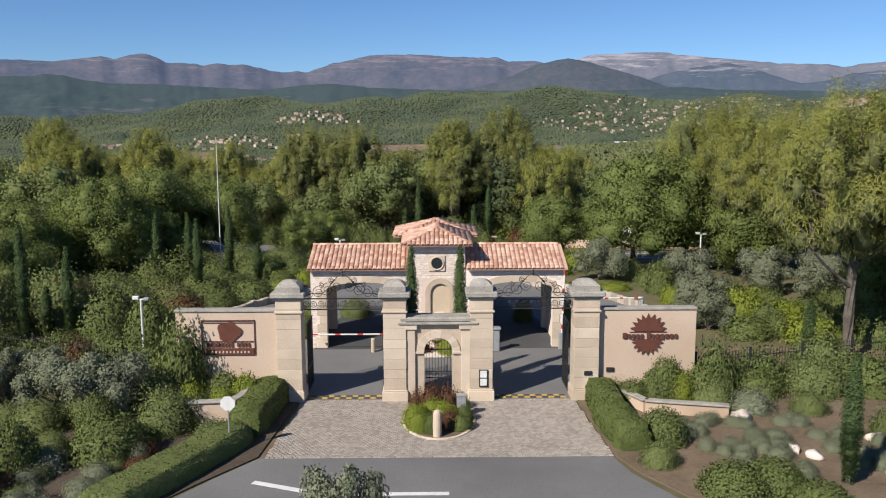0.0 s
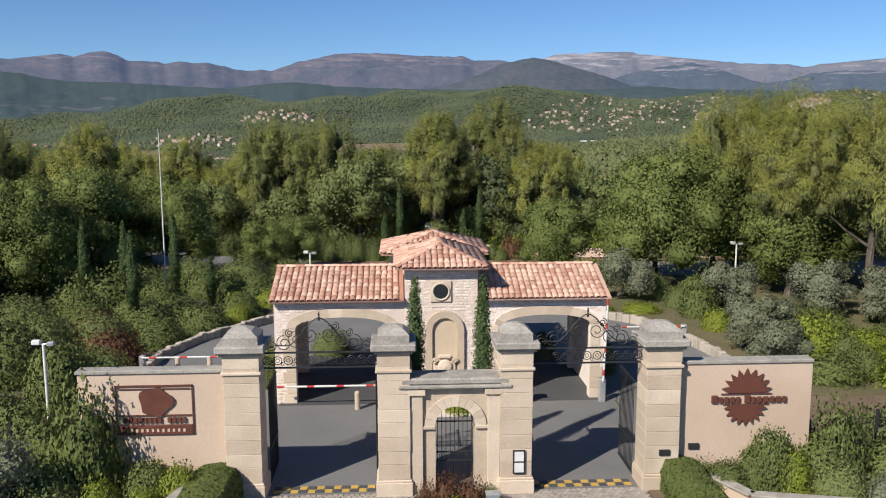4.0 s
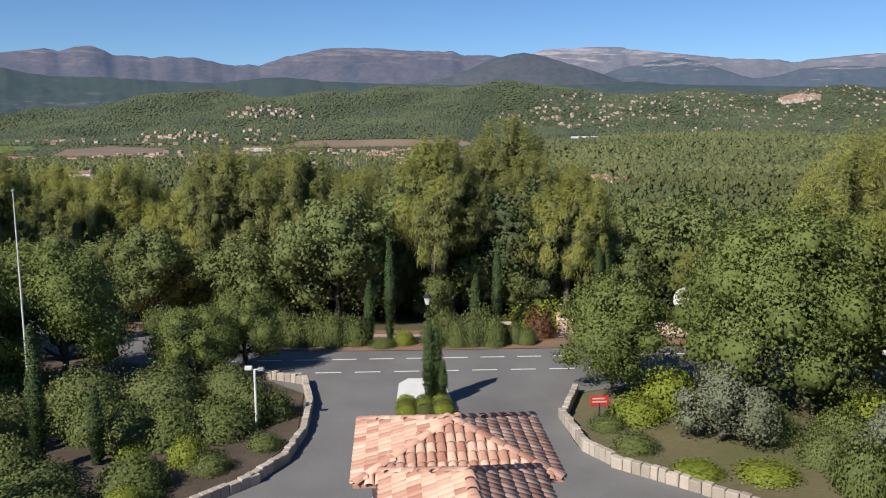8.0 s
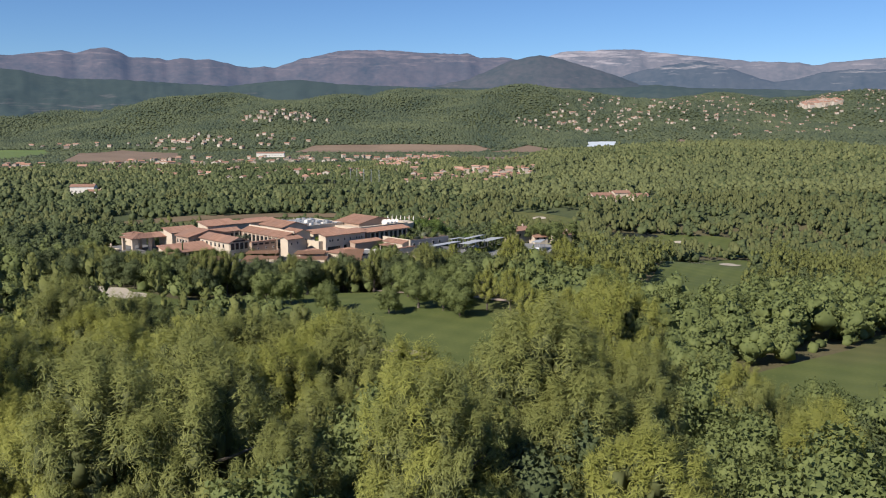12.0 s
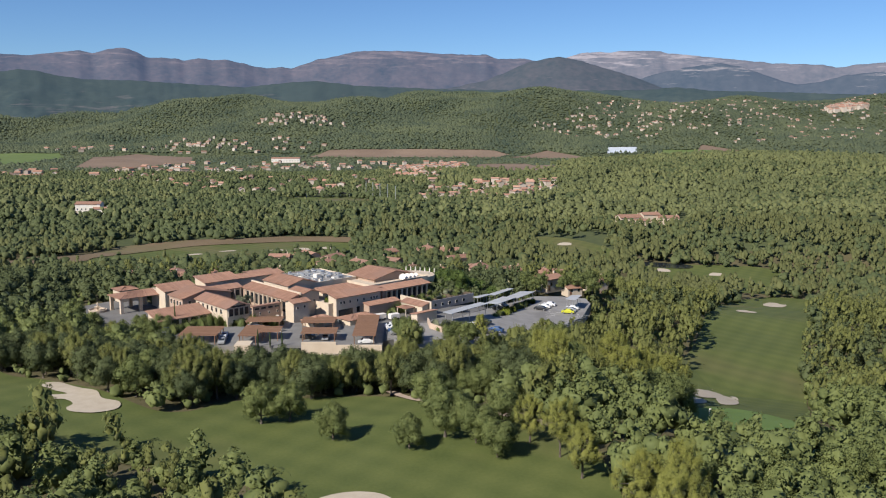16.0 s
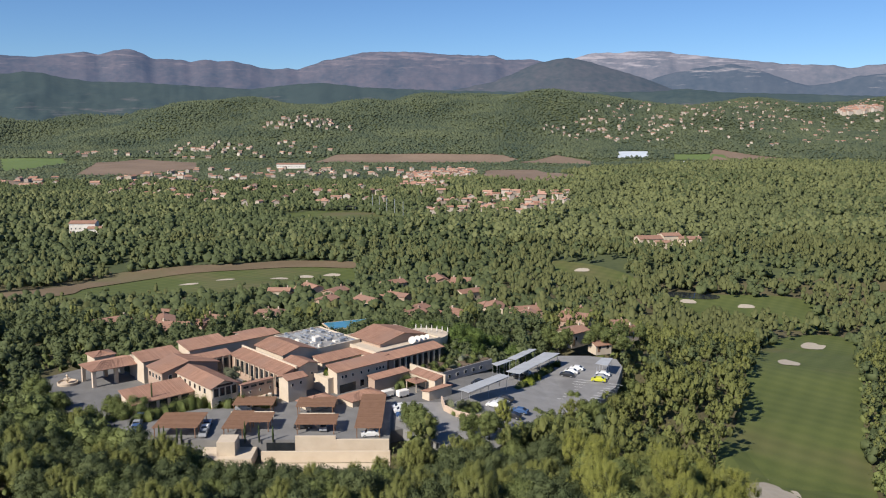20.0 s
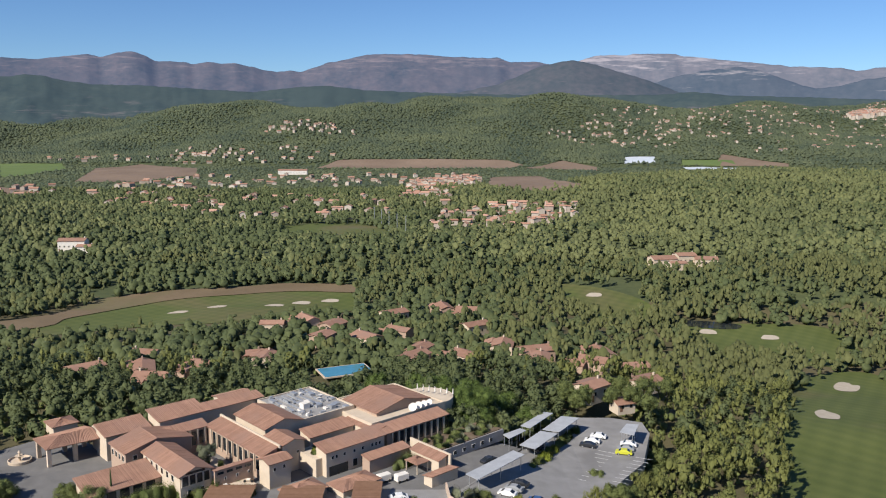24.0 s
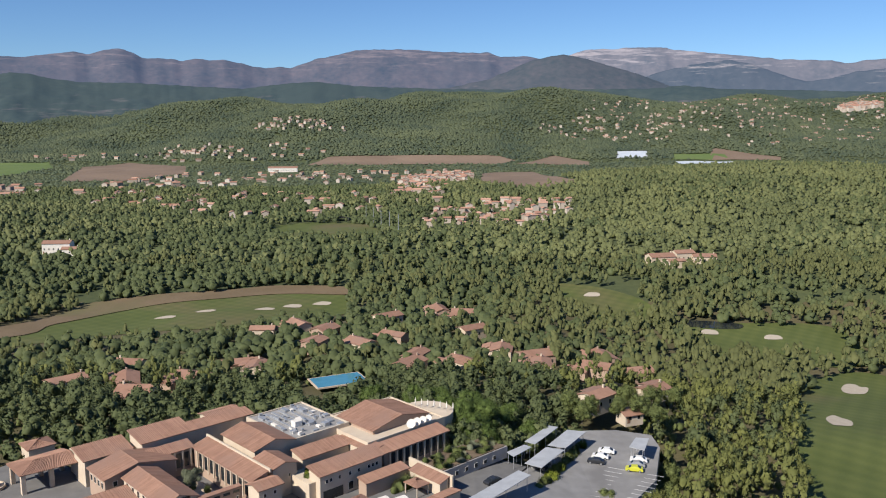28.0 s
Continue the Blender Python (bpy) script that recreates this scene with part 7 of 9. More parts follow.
for k in range(7):
    u = thing("parasol", "closed white parasol on the terrace", "parasol", group="terrace parasols")
    p = RM @ Vector((48.5 + 0.8 * k, -17 + 1.7 * k, -17.19))
    u.matrix_basis = Matrix.Translation(p)
    part("pole", tube([(0, 0, 0), (0, 0, 2.6)], 0.04, "grey_metal", 6), u)
    part("canopy", lathe([(0.05, 0.9), (0.22, 1.0), (0.16, 1.9), (0.03, 2.6)], "white_wall", 8), u)
for k in range(4):
    p = RM @ Vector((35.5 + 2.0 * k, -3.9, -16.39))
    t = thing("satellite_dish", "white satellite dish on the flat roof edge", "satellite dish", p, group="roof dishes")
    part("mount", tube([(0, 0, 0), (0, 0, 0.9)], 0.08, "grey_metal", 8), t)
    part("reflector", lathe([(0.05, 0), (0.45, 0.06), (0.85, 0.2), (1.0, 0.32), (1.03, 0.30), (0.8, 0.14), (0.05, -0.06)], "white_wall", 18), t, pose(0, -0.1, 1.1, 55, 0, -20) @ Matrix.Diagonal((1.15 - 0.1 * k,) * 3 + (1,)))
# arrival canopy on columns, fountain
oc = part("arrival_canopy", None, hotel)
EAVES[oc] = -19.2
for q in ([(-45.4, -60.4, -19.2), (-45.4, -50.2, -19.2), (-40.6, -55.3, -17.4)], [(-45.4, -50.2, -19.2), (-32, -49.2, -19.2), (-32, -55.3, -17.4), (-40.6, -55.3, -17.4)], [(-32, -61, -19.2), (-45.4, -60.4, -19.2), (-40.6, -55.3, -17.4), (-32, -55.3, -17.4)]):
    roof_slab(oc, q)
for u, v in ((-44.4, -59.4), (-44.4, -51.4), (-38, -59.4), (-38, -51.4), (-33, -59.4)):
    rbox("column", u - 0.5, u + 0.5, v - 0.5, v + 0.5, BASE, -19.3, "stone", oc)
ob = thing("fountain", "round tiered stone fountain in the forecourt", "fountain", RM @ Vector((-46.5, -67.8, BASE)))
part("basin", lathe([(2.6, 0), (2.7, 0.7), (2.5, 0.75), (2.4, 0.3)], "stone", 26), ob)
part("pedestal", lathe([(0.5, 0), (0.25, 0.5), (0.3, 1.1)], "stone", 12), ob)
part("bowl", lathe([(0.2, 1.1), (1.0, 1.5), (1.05, 1.6), (0.3, 1.5), (0.15, 2.2), (0.4, 2.4), (0.05, 2.9)], "stone", 16), ob)
block("hip", -37.4, -31.0, -75.6, -69.4, -20.6, -19.2, "cream")
block("flat", -32, -22, -56, -49.4, 0, -18.2, "cream")
PLANTING = defaultdict(list)
def planting(kind, x, y, r, h, z):
    """One of many shrubs in the resort's dense beds; all of a kind are joined at the end."""
    PLANTING[kind].append(pose(*settle(x, y, z), 0, 0, (x * 71 + y * 37) % 360) @ Matrix.Diagonal((r, r, h, 1)))
# court tables and plants
for k in range(26):
    p = RM @ Vector((-20.5 + 9.5 * rs.random(), -31.5 + 21 * rs.random(), -24.4))
    if k % 3:
        t = thing("cafe_table", "small white terrace table with chairs", "table", p, rs.uniform(0, 90), group="court tables")
        part("top", box(-0.45, 0.45, -0.45, 0.45, 0.7, 0.75, "white_wall", 0.01), t)
        part("leg", tube([(0, 0, 0), (0, 0, 0.7)], 0.05, "grey_metal", 6), t)
        for s in (-1, 1):
            part("chair", box(s * 0.85 - 0.22, s * 0.85 + 0.22, -0.22, 0.22, 0, 0.45, "iron", 0.02), t)
    else:
        planting("loose", p.x, p.y, rs.uniform(0.5, 0.9), rs.uniform(0.8, 1.6), p.z)
plant("olive", *(RM @ Vector((-13.5, -28, 0))).xy, 1.3, z=-24.4)
for k in range(18):
    p = RM @ Vector((3.6 + 15.6 * rs.random(), -9.4 + 6.6 * rs.random(), -20.4))
    planting(("loose", "gold", "green", "dark")[k % 4], p.x, p.y, rs.uniform(0.5, 1.1), rs.uniform(0.6, 1.7), p.z)

# parking decks with timber pergolas in front
M["pergola"] = surf("pergola", (0.16, 0.085, 0.05), (0.26, 0.15, 0.095), 0.8, 0.85, 0.3, 10, pick=0.2)
deck = thing("parking_deck", "stepped parking deck with cream parapet walls", "parking deck")
M["asphalt_deck"] = surf("asphalt_deck", (0.15, 0.148, 0.145), (0.22, 0.215, 0.21), 0.3, 0.85, 0.2, 30)
part("deck_slab", box(-80, -11, 288.5, 316, -33, -26.2, "asphalt_deck"), deck)
part("front_slab", box(-42, -10.6, 278, 288.45, -34, -30.2, "cream"), deck)
for a in ((-42, -10.6, 284.6, 285.2, -30.2, -27.6), (-42, -10.6, 278, 278.5, -30.2, -29.0), (-34.2, -24.2, 288.0, 288.5, -30.2, -25.2), (-24.2, -11, 287.9, 288.5, -30.2, -26.0), (-56.5, -43.6, 281.0, 288.4, -34, -27.8), (-66.5, -62.5, 282.0, 287.0, -34, -26.8), (-52.2, -47.8, 282.6, 287.6, -34, -24.6), (-35.2, -26.0, 303.2, 303.7, -26.2, -24.9), (-53.8, -42.4, 304.6, 305.1, -26.2, -24.9), (-36.8, -27.0, 314.0, 314.5, -26.2, -25.2), (-80, -44, 316.05, 316.6, -26.2, -25.2), (-42.5, -36, 288.0, 288.5, -31, -29.4)):
    part("parapet", box(*a, "cream", 0.03), deck)
# dark sheet on the slab face stands in for the unlit lower level
part("ramp_mouth", box(-41.4, -34.4, 288.40, 288.49, -30.1, -26.9, "dark_glass"), deck, label="dark panel for the shaded mouth of the lower parking level")
for x0, x1, y0, y1 in ((-69.6, -59.0, 289.5, 301), (-52.3, -47.2, 289, 302.4), (-46.6, -41.6, 293.4, 300.6), (-53.6, -43.2, 306, 313.4), (-36.4, -26.6, 304.6, 313.0), (-34.6, -24.8, 291.6, 299.6), (-19.4, -13.2, 289, 315.5)):
    t = thing("pergola", "brown timber slatted pergola over parking bays", "pergola", group="parking pergolas")
    for x in (x0 + 0.3, x1 - 0.3):
        for y in np.arange(y0 + 0.4, y1, max(3.2, (y1 - y0 - 0.8) / 3)):
            part("post", box(-0.1, 0.1, -0.1, 0.1, -26.2, -24.0, "pergola"), t, pose(x, float(y), 0))
    for x in (x0 + 0.1, (x0 + x1) / 2, x1 - 0.3):
        part("beam", box(round(x, 2), round(x + 0.2, 2), y0, y1, -24.0, -23.75, "pergola"), t)
    n = int((y1 - y0) / 0.45)
    slat = box(x0 - 0.3, x1 + 0.3, -0.16, 0.16, -23.75, -23.66, "pergola")
    for k in range(n):
        part("slat", slat, t, pose(0, y0 + 0.2 + 0.45 * k, 0))
M["asphalt_pale"] = surf("asphalt_pale", (0.20, 0.195, 0.19), (0.28, 0.275, 0.27), 0.3, 0.85, 0.2, 30, stain=(0.18, 0.175, 0.17))
M["canopy_cloth"] = surf("canopy_cloth", (0.30, 0.315, 0.335), (0.42, 0.435, 0.455), 0.4, 0.7, 0.1, 12)
# white shade canopies and the car park
terrace_sheet([(3, 286), (14, 283), (27, 300), (40, 312), (55, 332), (62, 353), (62, 362), (53, 366), (43, 366), (30, 350), (6, 318), (-12, 318), (-10, 300)], BASE + 0.02, "asphalt_pale", "car_park", "grey asphalt car park with white bays", "car park", 3.5)
def canopy(corners, z, words="pale grey fabric shade canopy on steel posts over parking bays"):
    t = thing("shade_canopy", words, "canopy", group="shade canopies")
    vs = [(x, y, z + (0.35 if k in (1, 2) else 0)) for k, (x, y) in enumerate(corners)] + [(x, y, z - 0.12 + (0.35 if k in (1, 2) else 0)) for k, (x, y) in enumerate(corners)]
    part("roof", mesh_of("roof", vs, [(0, 1, 2, 3), (7, 6, 5, 4), (0, 4, 5, 1), (1, 5, 6, 2), (2, 6, 7, 3), (3, 7, 4, 0)], "canopy_cloth"), t)
    a, b = Vector((*corners[0], 0)), Vector((*corners[3], 0))
    c, d = Vector((*corners[1], 0)), Vector((*corners[2], 0))
    for s in (0.05, 0.5, 0.95):
        for p in (a.lerp(b, s).lerp(c.lerp(d, s), 0.12), a.lerp(b, s).lerp(c.lerp(d, s), 0.88)):
            part("post", tube([(p.x, p.y, BASE), (p.x, p.y, z)], 0.08, "grey_metal", 6), t)
for cs in ([(18.6, 344.2), (20.0, 340.2), (25.4, 346.4), (23.8, 349.0)], [(24.2, 350.6), (26.6, 347.6), (34.8, 359.8), (32.4, 362.0)], [(22.4, 336.4), (26.2, 332.6), (33.8, 343.6), (29.4, 346.6)], [(30.0, 347.2), (34.4, 344.4), (42.0, 355.6), (37.0, 358.0)], [(7.2, 318.6), (10.0, 314.4), (23.0, 329.6), (20.4, 333.4)], [(51.4, 345.2), (54.6, 341.8), (58.0, 350.0), (54.8, 351.6)]):
    canopy(cs, -23.6)
bay_a, bay_b = Vector((33.6, 323.4)), Vector((33.6, 323.4)) + 8 * 2.55 * Vector((math.cos(radians(57)), math.sin(radians(57))))
for k in range(9):
    for side, L in ((0, 4.6), (1, 4.2)):
        p = bay_a.lerp(bay_b, k / 8) + (Vector((0, 0)) if side == 0 else Vector((9.2, -4.6)))
        q = p + Vector((math.cos(radians(-27)), math.sin(radians(-27)))) * L
        n = Vector((-(q - p).y, (q - p).x)).normalized() * 0.07
        slab([p + n, q + n, q - n, p - n], BASE + 0.03, "paint_white", "bay_line", "white painted parking bay line", "road marking", 0.01)
# cars
CAR = [(-2.15, 0.35), (-2.15, 0.75), (-1.95, 0.95), (-1.25, 1.05), (-0.65, 1.45), (0.75, 1.48), (1.55, 1.05), (2.05, 0.95), (2.15, 0.65), (2.15, 0.35)]
def car_parts(paint):
    """A hatchback 4.3 m long along x: body, glasshouse, four wheels with rims, lamps."""
    n, w = len(CAR), 0.88
    vs, fs = [], []
    for y in (-w, w):
        vs += [(x, y * (0.84 if z > 1.1 else 1), z) for x, z in CAR]
    fs = [tuple(range(n)), tuple(range(2 * n - 1, n - 1, -1))] + [(k, k + n, (k + 1) % n + n, (k + 1) % n) for k in range(n)]
    out = [("body", vs, fs, paint)]
    for y in (-0.80, 0.80):
        s = 1 if y > 0 else -1
        out.append(("side_window", [(-1.05, y + s * 0.06, 1.06), (1.35, y + s * 0.06, 1.06), (0.7, y - s * 0.04, 1.40), (-0.6, y - s * 0.04, 1.40)], [(0, 1, 2, 3)], "dark_glass"))
    for xs, zs in (((-1.30, -0.70), (1.07, 1.42)), ((1.60, 0.82), (1.07, 1.45))):
        out.append(("windscreen", [(xs[0] - 0.03 * (1 if xs[0] < 0 else -1), -0.74, zs[0]), (xs[0] - 0.03 * (1 if xs[0] < 0 else -1), 0.74, zs[0]), (xs[1] - 0.05 * (1 if xs[0] < 0 else -1), 0.68, zs[1]), (xs[1] - 0.05 * (1 if xs[0] < 0 else -1), -0.68, zs[1])], [(0, 1, 2, 3)], "dark_glass"))
    return out
CARS = {}
M["tyre"] = surf("tyre", (0.015, 0.015, 0.015), (0.03, 0.03, 0.03), 3, 0.9)
for nm, col in (("white", (0.75, 0.75, 0.74)), ("dark", (0.03, 0.032, 0.036)), ("blue", (0.05, 0.10, 0.22)), ("grey", (0.30, 0.31, 0.32)), ("yellow", (0.55, 0.55, 0.05))):
    M["car_" + nm] = surf("car_" + nm, tuple(c * 0.9 for c in col), col, 2.0, 0.25, spec=0.5)
def car(x, y, turn, colour, z=BASE + 0.02):
    t = thing("car", "%s parked hatchback car" % colour, "car", (x, y, z), turn, group="parked cars")
    tagged(t, "%s hatchback car parked in a bay" % colour)
    if colour not in CARS:
        CARS[colour] = [(n, mesh_of(n, v, f, m if n != "body" else "car_" + colour)) for n, v, f, m in car_parts("car_" + colour)]
        CARS["wheel"] = lathe([(0.2, -0.1), (0.32, -0.1), (0.33, 0), (0.32, 0.1), (0.2, 0.1)], "tyre", 14)
        CARS["rim"] = lathe([(0.03, -0.105), (0.2, -0.105), (0.2, 0.105), (0.03, 0.105)], "grey_metal", 10)
    for n, me in CARS[colour]:
        part(n, me, t)
    for wx in (-1.35, 1.35):
        for wy in (-0.8, 0.8):
            wh_ = part("wheel", CARS["wheel"], t, pose(wx, wy, 0.33, 90, 0, 0))
            part("rim", CARS["rim"], wh_)
for x, y, a, c in ((46.4, 349.6, -20, "white"), (44.0, 346.2, -20, "white"), (42.2, 343.0, -20, "dark"), (53.6, 343.6, -15, "white"), (52.2, 340.6, -15, "grey"), (51.0, 337.8, -15, "yellow"), (17.2, 314.2, -25, "white"), (19.0, 316.8, -25, "grey"), (20.8, 319.4, -25, "dark"), (21.4, 305.8, -25, "dark"), (23.8, 309.6, -25, "blue"), (-7.6, 306.6, 10, "blue"), (-7.0, 303.6, 10, "grey"), (-8.4, 309.6, 10, "white"), (-9.0, 312.4, 10, "white"), (14.0, 334.2, 40, "dark"), (26.6, 341.0, -30, "dark"), (29.0, 344.6, -30, "grey")):
    car(x, y, a, c)
for x, y, a, c in ((-77.2, 303.4, 100, "blue"), (-76.4, 298.0, 95, "grey"), (-75.6, 295.0, 95, "blue"), (-58.2, 297.8, 95, "blue"), (-58.0, 294.6, 95, "white"), (-57.6, 291.6, 95, "grey"), (-33.4, 296.2, 5, "dark"), (-51.6, 309.5, 5, "grey"), (-15.8, 290.6, 8, "white"), (-28.0, 295.5, 90, "grey")):
    car(x, y, a, c, -26.2)
for u, v in ((17.0, 6.4), (20.4, 9.2)):
    t = thing("van", "small white service van in the yard", "van", RM @ Vector((u, v, BASE + 0.02)), 35, group="vans")
    part("body", box(-1.6, 1.6, -0.85, 0.85, 0.35, 1.9, "white_wall", 0.12), t)
    part("cab_window", box(1.2, 1.62, -0.75, 0.75, 1.15, 1.7, "dark_glass", 0.02), t)
    for wx in (-1.0, 1.0):
        for wy in (-0.8, 0.8):
            part("wheel", CARS["wheel"], t, pose(wx, wy, 0.33, 90, 0, 0))
# planted bed with a curved wall by the yard
pw = [(2.5, 318.3), (3.2, 311), (6.4, 306.2), (11.0, 303.0), (14.0, 304.0)]
low = thing("curved_wall", "curved tan retaining wall round an olive bed", "wall")
for a, b in zip(pw, pw[1:]):
    d = Vector((b[0] - a[0], b[1] - a[1]))
    part("wall_segment", box(0, round(d.length + 0.1, 2), -0.2, 0.2, 0, 1.6, "render_tan", 0.02), low, pose(*a, BASE, 0, 0, math.degrees(math.atan2(d.y, d.x))))
for k in range(16):
    planting(("loose", "grey", "dark")[k % 3], 4.5 + 9 * rs.random(), 306.5 + 9 * rs.random(), rs.uniform(0.8, 1.6), rs.uniform(1.0, 2.2), BASE + 0.3)
for k in range(22):
    p = RM @ Vector((-46 + 1.6 * k, -21.4 + rs.uniform(0, 2.2) + max(0, k - 11) * 1.3, -26.2))
    planting(("dark", "green", "loose")[k % 3], p.x, p.y, rs.uniform(1.0, 1.9), rs.uniform(2.0, 3.6), p.z)
# planting strips between canopies and bays, on the garden roof, along the deck
for k in range(60):
    s = rs.random()
    planting(("loose", "gold", "dark", "green")[k % 4], 26 + 16 * s + rs.uniform(-0.8, 0.8), 331.0 + 25.5 * s + rs.uniform(-0.8, 0.8), rs.uniform(0.6, 1.3), rs.uniform(0.9, 2.0), BASE)
for k in range(40):
    p = RM @ Vector((32.2 + 23 * rs.random(), 2.8 + 7.2 * rs.random(), -21.95))
    planting(("loose", "dark", "green", "grey")[k % 4], p.x, p.y, rs.uniform(0.7, 1.5), rs.uniform(0.7, 1.6), p.z)
for k in range(14):
    p = RM @ Vector((24 + 1.6 * k, 1.9 + rs.uniform(0, 1.5), BASE))
    planting("dark", p.x, p.y, rs.uniform(0.9, 1.6), rs.uniform(1.6, 3.4), p.z)
for k in range(26):
    planting(("loose", "green", "dark")[k % 3], -79 + 32 * rs.random(), 316.8 + 3.0 * rs.random(), rs.uniform(0.7, 1.4), rs.uniform(0.8, 2.0), BASE)
for x, y, h in ((-67.5, 287.8, 4.6), (-66.4, 288.0, 4.2), (-63.2, 288.0, 3.8), (-62.0, 287.6, 3.6), (-46.6, 288.2, 5.2), (-43.2, 288.6, 4.4), (-39.8, 288.8, 4.0), (-77.0, 312.0, 7.5)):
    plant("cypress", x, y, 0.6, z=-27.0, tall=h / 4.8)
for kind, ms in PLANTING.items():
    me = BUSH[kind]
    co = np.zeros(len(me.vertices) * 3, dtype=np.float32)
    me.vertices.foreach_get("co", co)
    tri = np.zeros(len(me.polygons) * 3, dtype=np.int32)
    me.loops.foreach_get("vertex_index", tri)
    co, tri = co.reshape(-1, 3), tri.reshape(-1, 3)
    keep = np.concatenate([np.arange(0, 1200), np.arange(len(tri) - len(BALL_F), len(tri))])
    tri = tri[keep]
    out = [(co @ np.array(m.to_3x3()).T + np.array(m.translation), tri, co) for m in ms]
    v, f, nr = join(out)
    SETTLED.add(thing("planting", "dense shrub planting in the beds of the resort", "shrubs", kind="stuff", me=tri_mesh("planting", v, f, me.materials[0].name, unit(nr))))
# set everything up on the terrace, scaled about the camera position to fit its view
eye_u, eye_v = (VIEW_EYE.xy - RO).dot(RU), (VIEW_EYE.xy - RO).dot(RV)
for ob, eave in EAVES.items():
    k = (settle(-30, 316, eave).z - VIEW_EYE.z) / (eave - VIEW_EYE.z)
    ob.matrix_basis = Matrix(((k, 0, 0, eye_u * (1 - k)), (0, k, 0, eye_v * (1 - k)), (0, 0, 0.614, 0.614 * 27 - 19.6), (0, 0, 0, 1)))
for ob in list(bpy.data.objects):
    if ob in EARLIER or ob in SETTLED or ob.parent or ob == hotel:
        continue
    place = ob.matrix_basis.translation
    if place.length > 1:
        ob.matrix_basis = Matrix.Translation(settle(*place) - place) @ ob.matrix_basis
        continue
    meshes = [o for o in (ob, *ob.children_recursive) if o.data]
    corners = [o.matrix_basis @ Vector(c) for o in meshes for c in o.bound_box]
    x = sum(c.x for c in corners) / len(corners)
    z = -26.2 if ob == deck else min(c.z for c in corners)
    r = settle(x, 316, z).z
    k = (r - VIEW_EYE.z) / (z - VIEW_EYE.z)
    ob.matrix_basis = Matrix(((k, 0, 0, VIEW_EYE.x * (1 - k)), (0, k, 0, VIEW_EYE.y * (1 - k)), (0, 0, 1, r - z), (0, 0, 0, 1)))
# pool
pool = thing("swimming_pool", "turquoise swimming pool behind the resort", "pool", (0, 0, 0))
M["water"] = surf("water", (0.05, 0.20, 0.30), (0.08, 0.26, 0.36), 0.3, 0.08, 0.05, 6, spec=0.5)
part("basin_edge", extrude_y([(6, 0), (25, 0), (25, 0.5), (6, 0.5)], -1, 11, "stone"), pool, pose(-45, 408, -29.2, 0, 0, 24))
part("pool_water", extrude_y([(6.5, 0), (24.5, 0), (24.5, 0.54), (6.5, 0.54)], -0.5, 10.5, "water"), pool, pose(-45, 408, -29.2, 0, 0, 24), "bright blue pool water")

HOUSES += [(-36, 404, 13), (-30, 414, 14), (-36, 392, 8)]
# ---- villas in the woods ----
def villa(x, y, turn, w, d, h, z=None, wall="cream", label="small tiled villa among the trees", wings=1):
    """A small house: walls with windows, a door and tiled gable roofs."""
    z = float(height(x, y)) if z is None else z
    t = thing("villa", label, "house", (x, y, z), turn, group="villas")
    HOUSES.append((x, y - 2, max(w, d) * 0.5 + (9.0 if w > 15 else 2.6)))
    parts = [(0, 0, w, d, h)] + ([(w * 0.42, d * 0.55, w * 0.62, d * 0.75, h * 0.8)] if wings else [])
    for k, (cx, cy, ww, dd, hh) in enumerate(parts):
        x0, x1, y0, y1, o, rise = cx - ww / 2, cx + ww / 2, cy - dd / 2, cy + dd / 2, 0.45, dd * 0.16
        part("wall", mesh_of("wall", [(x0, y0, -1), (x1, y0, -1), (x1, y1, -1), (x0, y1, -1), (x0, y0, hh), (x1, y0, hh), (x1, y1, hh), (x0, y1, hh), (x0, cy, hh + rise), (x1, cy, hh + rise)], [(0, 1, 5, 4), (2, 3, 7, 6), (1, 2, 6, 9, 5), (3, 0, 4, 8, 7), (4, 5, 9, 8), (6, 7, 8, 9)], wall), t)
        for s in (-1, 1):
            ye = cy + s * (dd / 2 + o)
            part("roof", sheet([(x0 - o, ye, hh - 0.05), (x1 + o, ye, hh - 0.05), (x1 + o, cy, hh + rise + 0.12), (x0 - o, cy, hh + rise + 0.12)][::(1 if s < 0 else -1)], 0.2, "tile_far"), t)
        for j in range(max(2, int(ww / 3.2))):
            wx = x0 + (j + 0.5) * ww / max(2, int(ww / 3.2))
            part("window", box(round(wx - 0.45, 2), round(wx + 0.45, 2), round(y0 - 0.06, 2), round(y0 + 0.02, 2), round(hh * 0.4, 2), round(hh * 0.4 + 1.2, 2), "dark_glass"), t)
        if k == 0:
            part("door", box(round(x0 + 0.6, 2), round(x0 + 1.6, 2), round(y0 - 0.05, 2), round(y0 + 0.02, 2), 0, 2.1, "pergola"), t)
            part("chimney", box(round(x1 - 1.6, 2), round(x1 - 1.0, 2), round(cy - 0.3, 2), round(cy + 0.3, 2), hh, hh + rise + 1.0, wall), t)
    return t
for x, y, a, w, d, h, z in ((50, 379, 40, 9, 7, 4.4, -25.4), (72, 397, 35, 11, 7, 3.0, -28.6), (57, 366, 20, 6, 5, 2.4, -24.6)):
    villa(x, y, a, w, d, h, z, label="cream villa with a terracotta roof near the car park")
    HOUSES.append((x - 1, y - 8, 9))
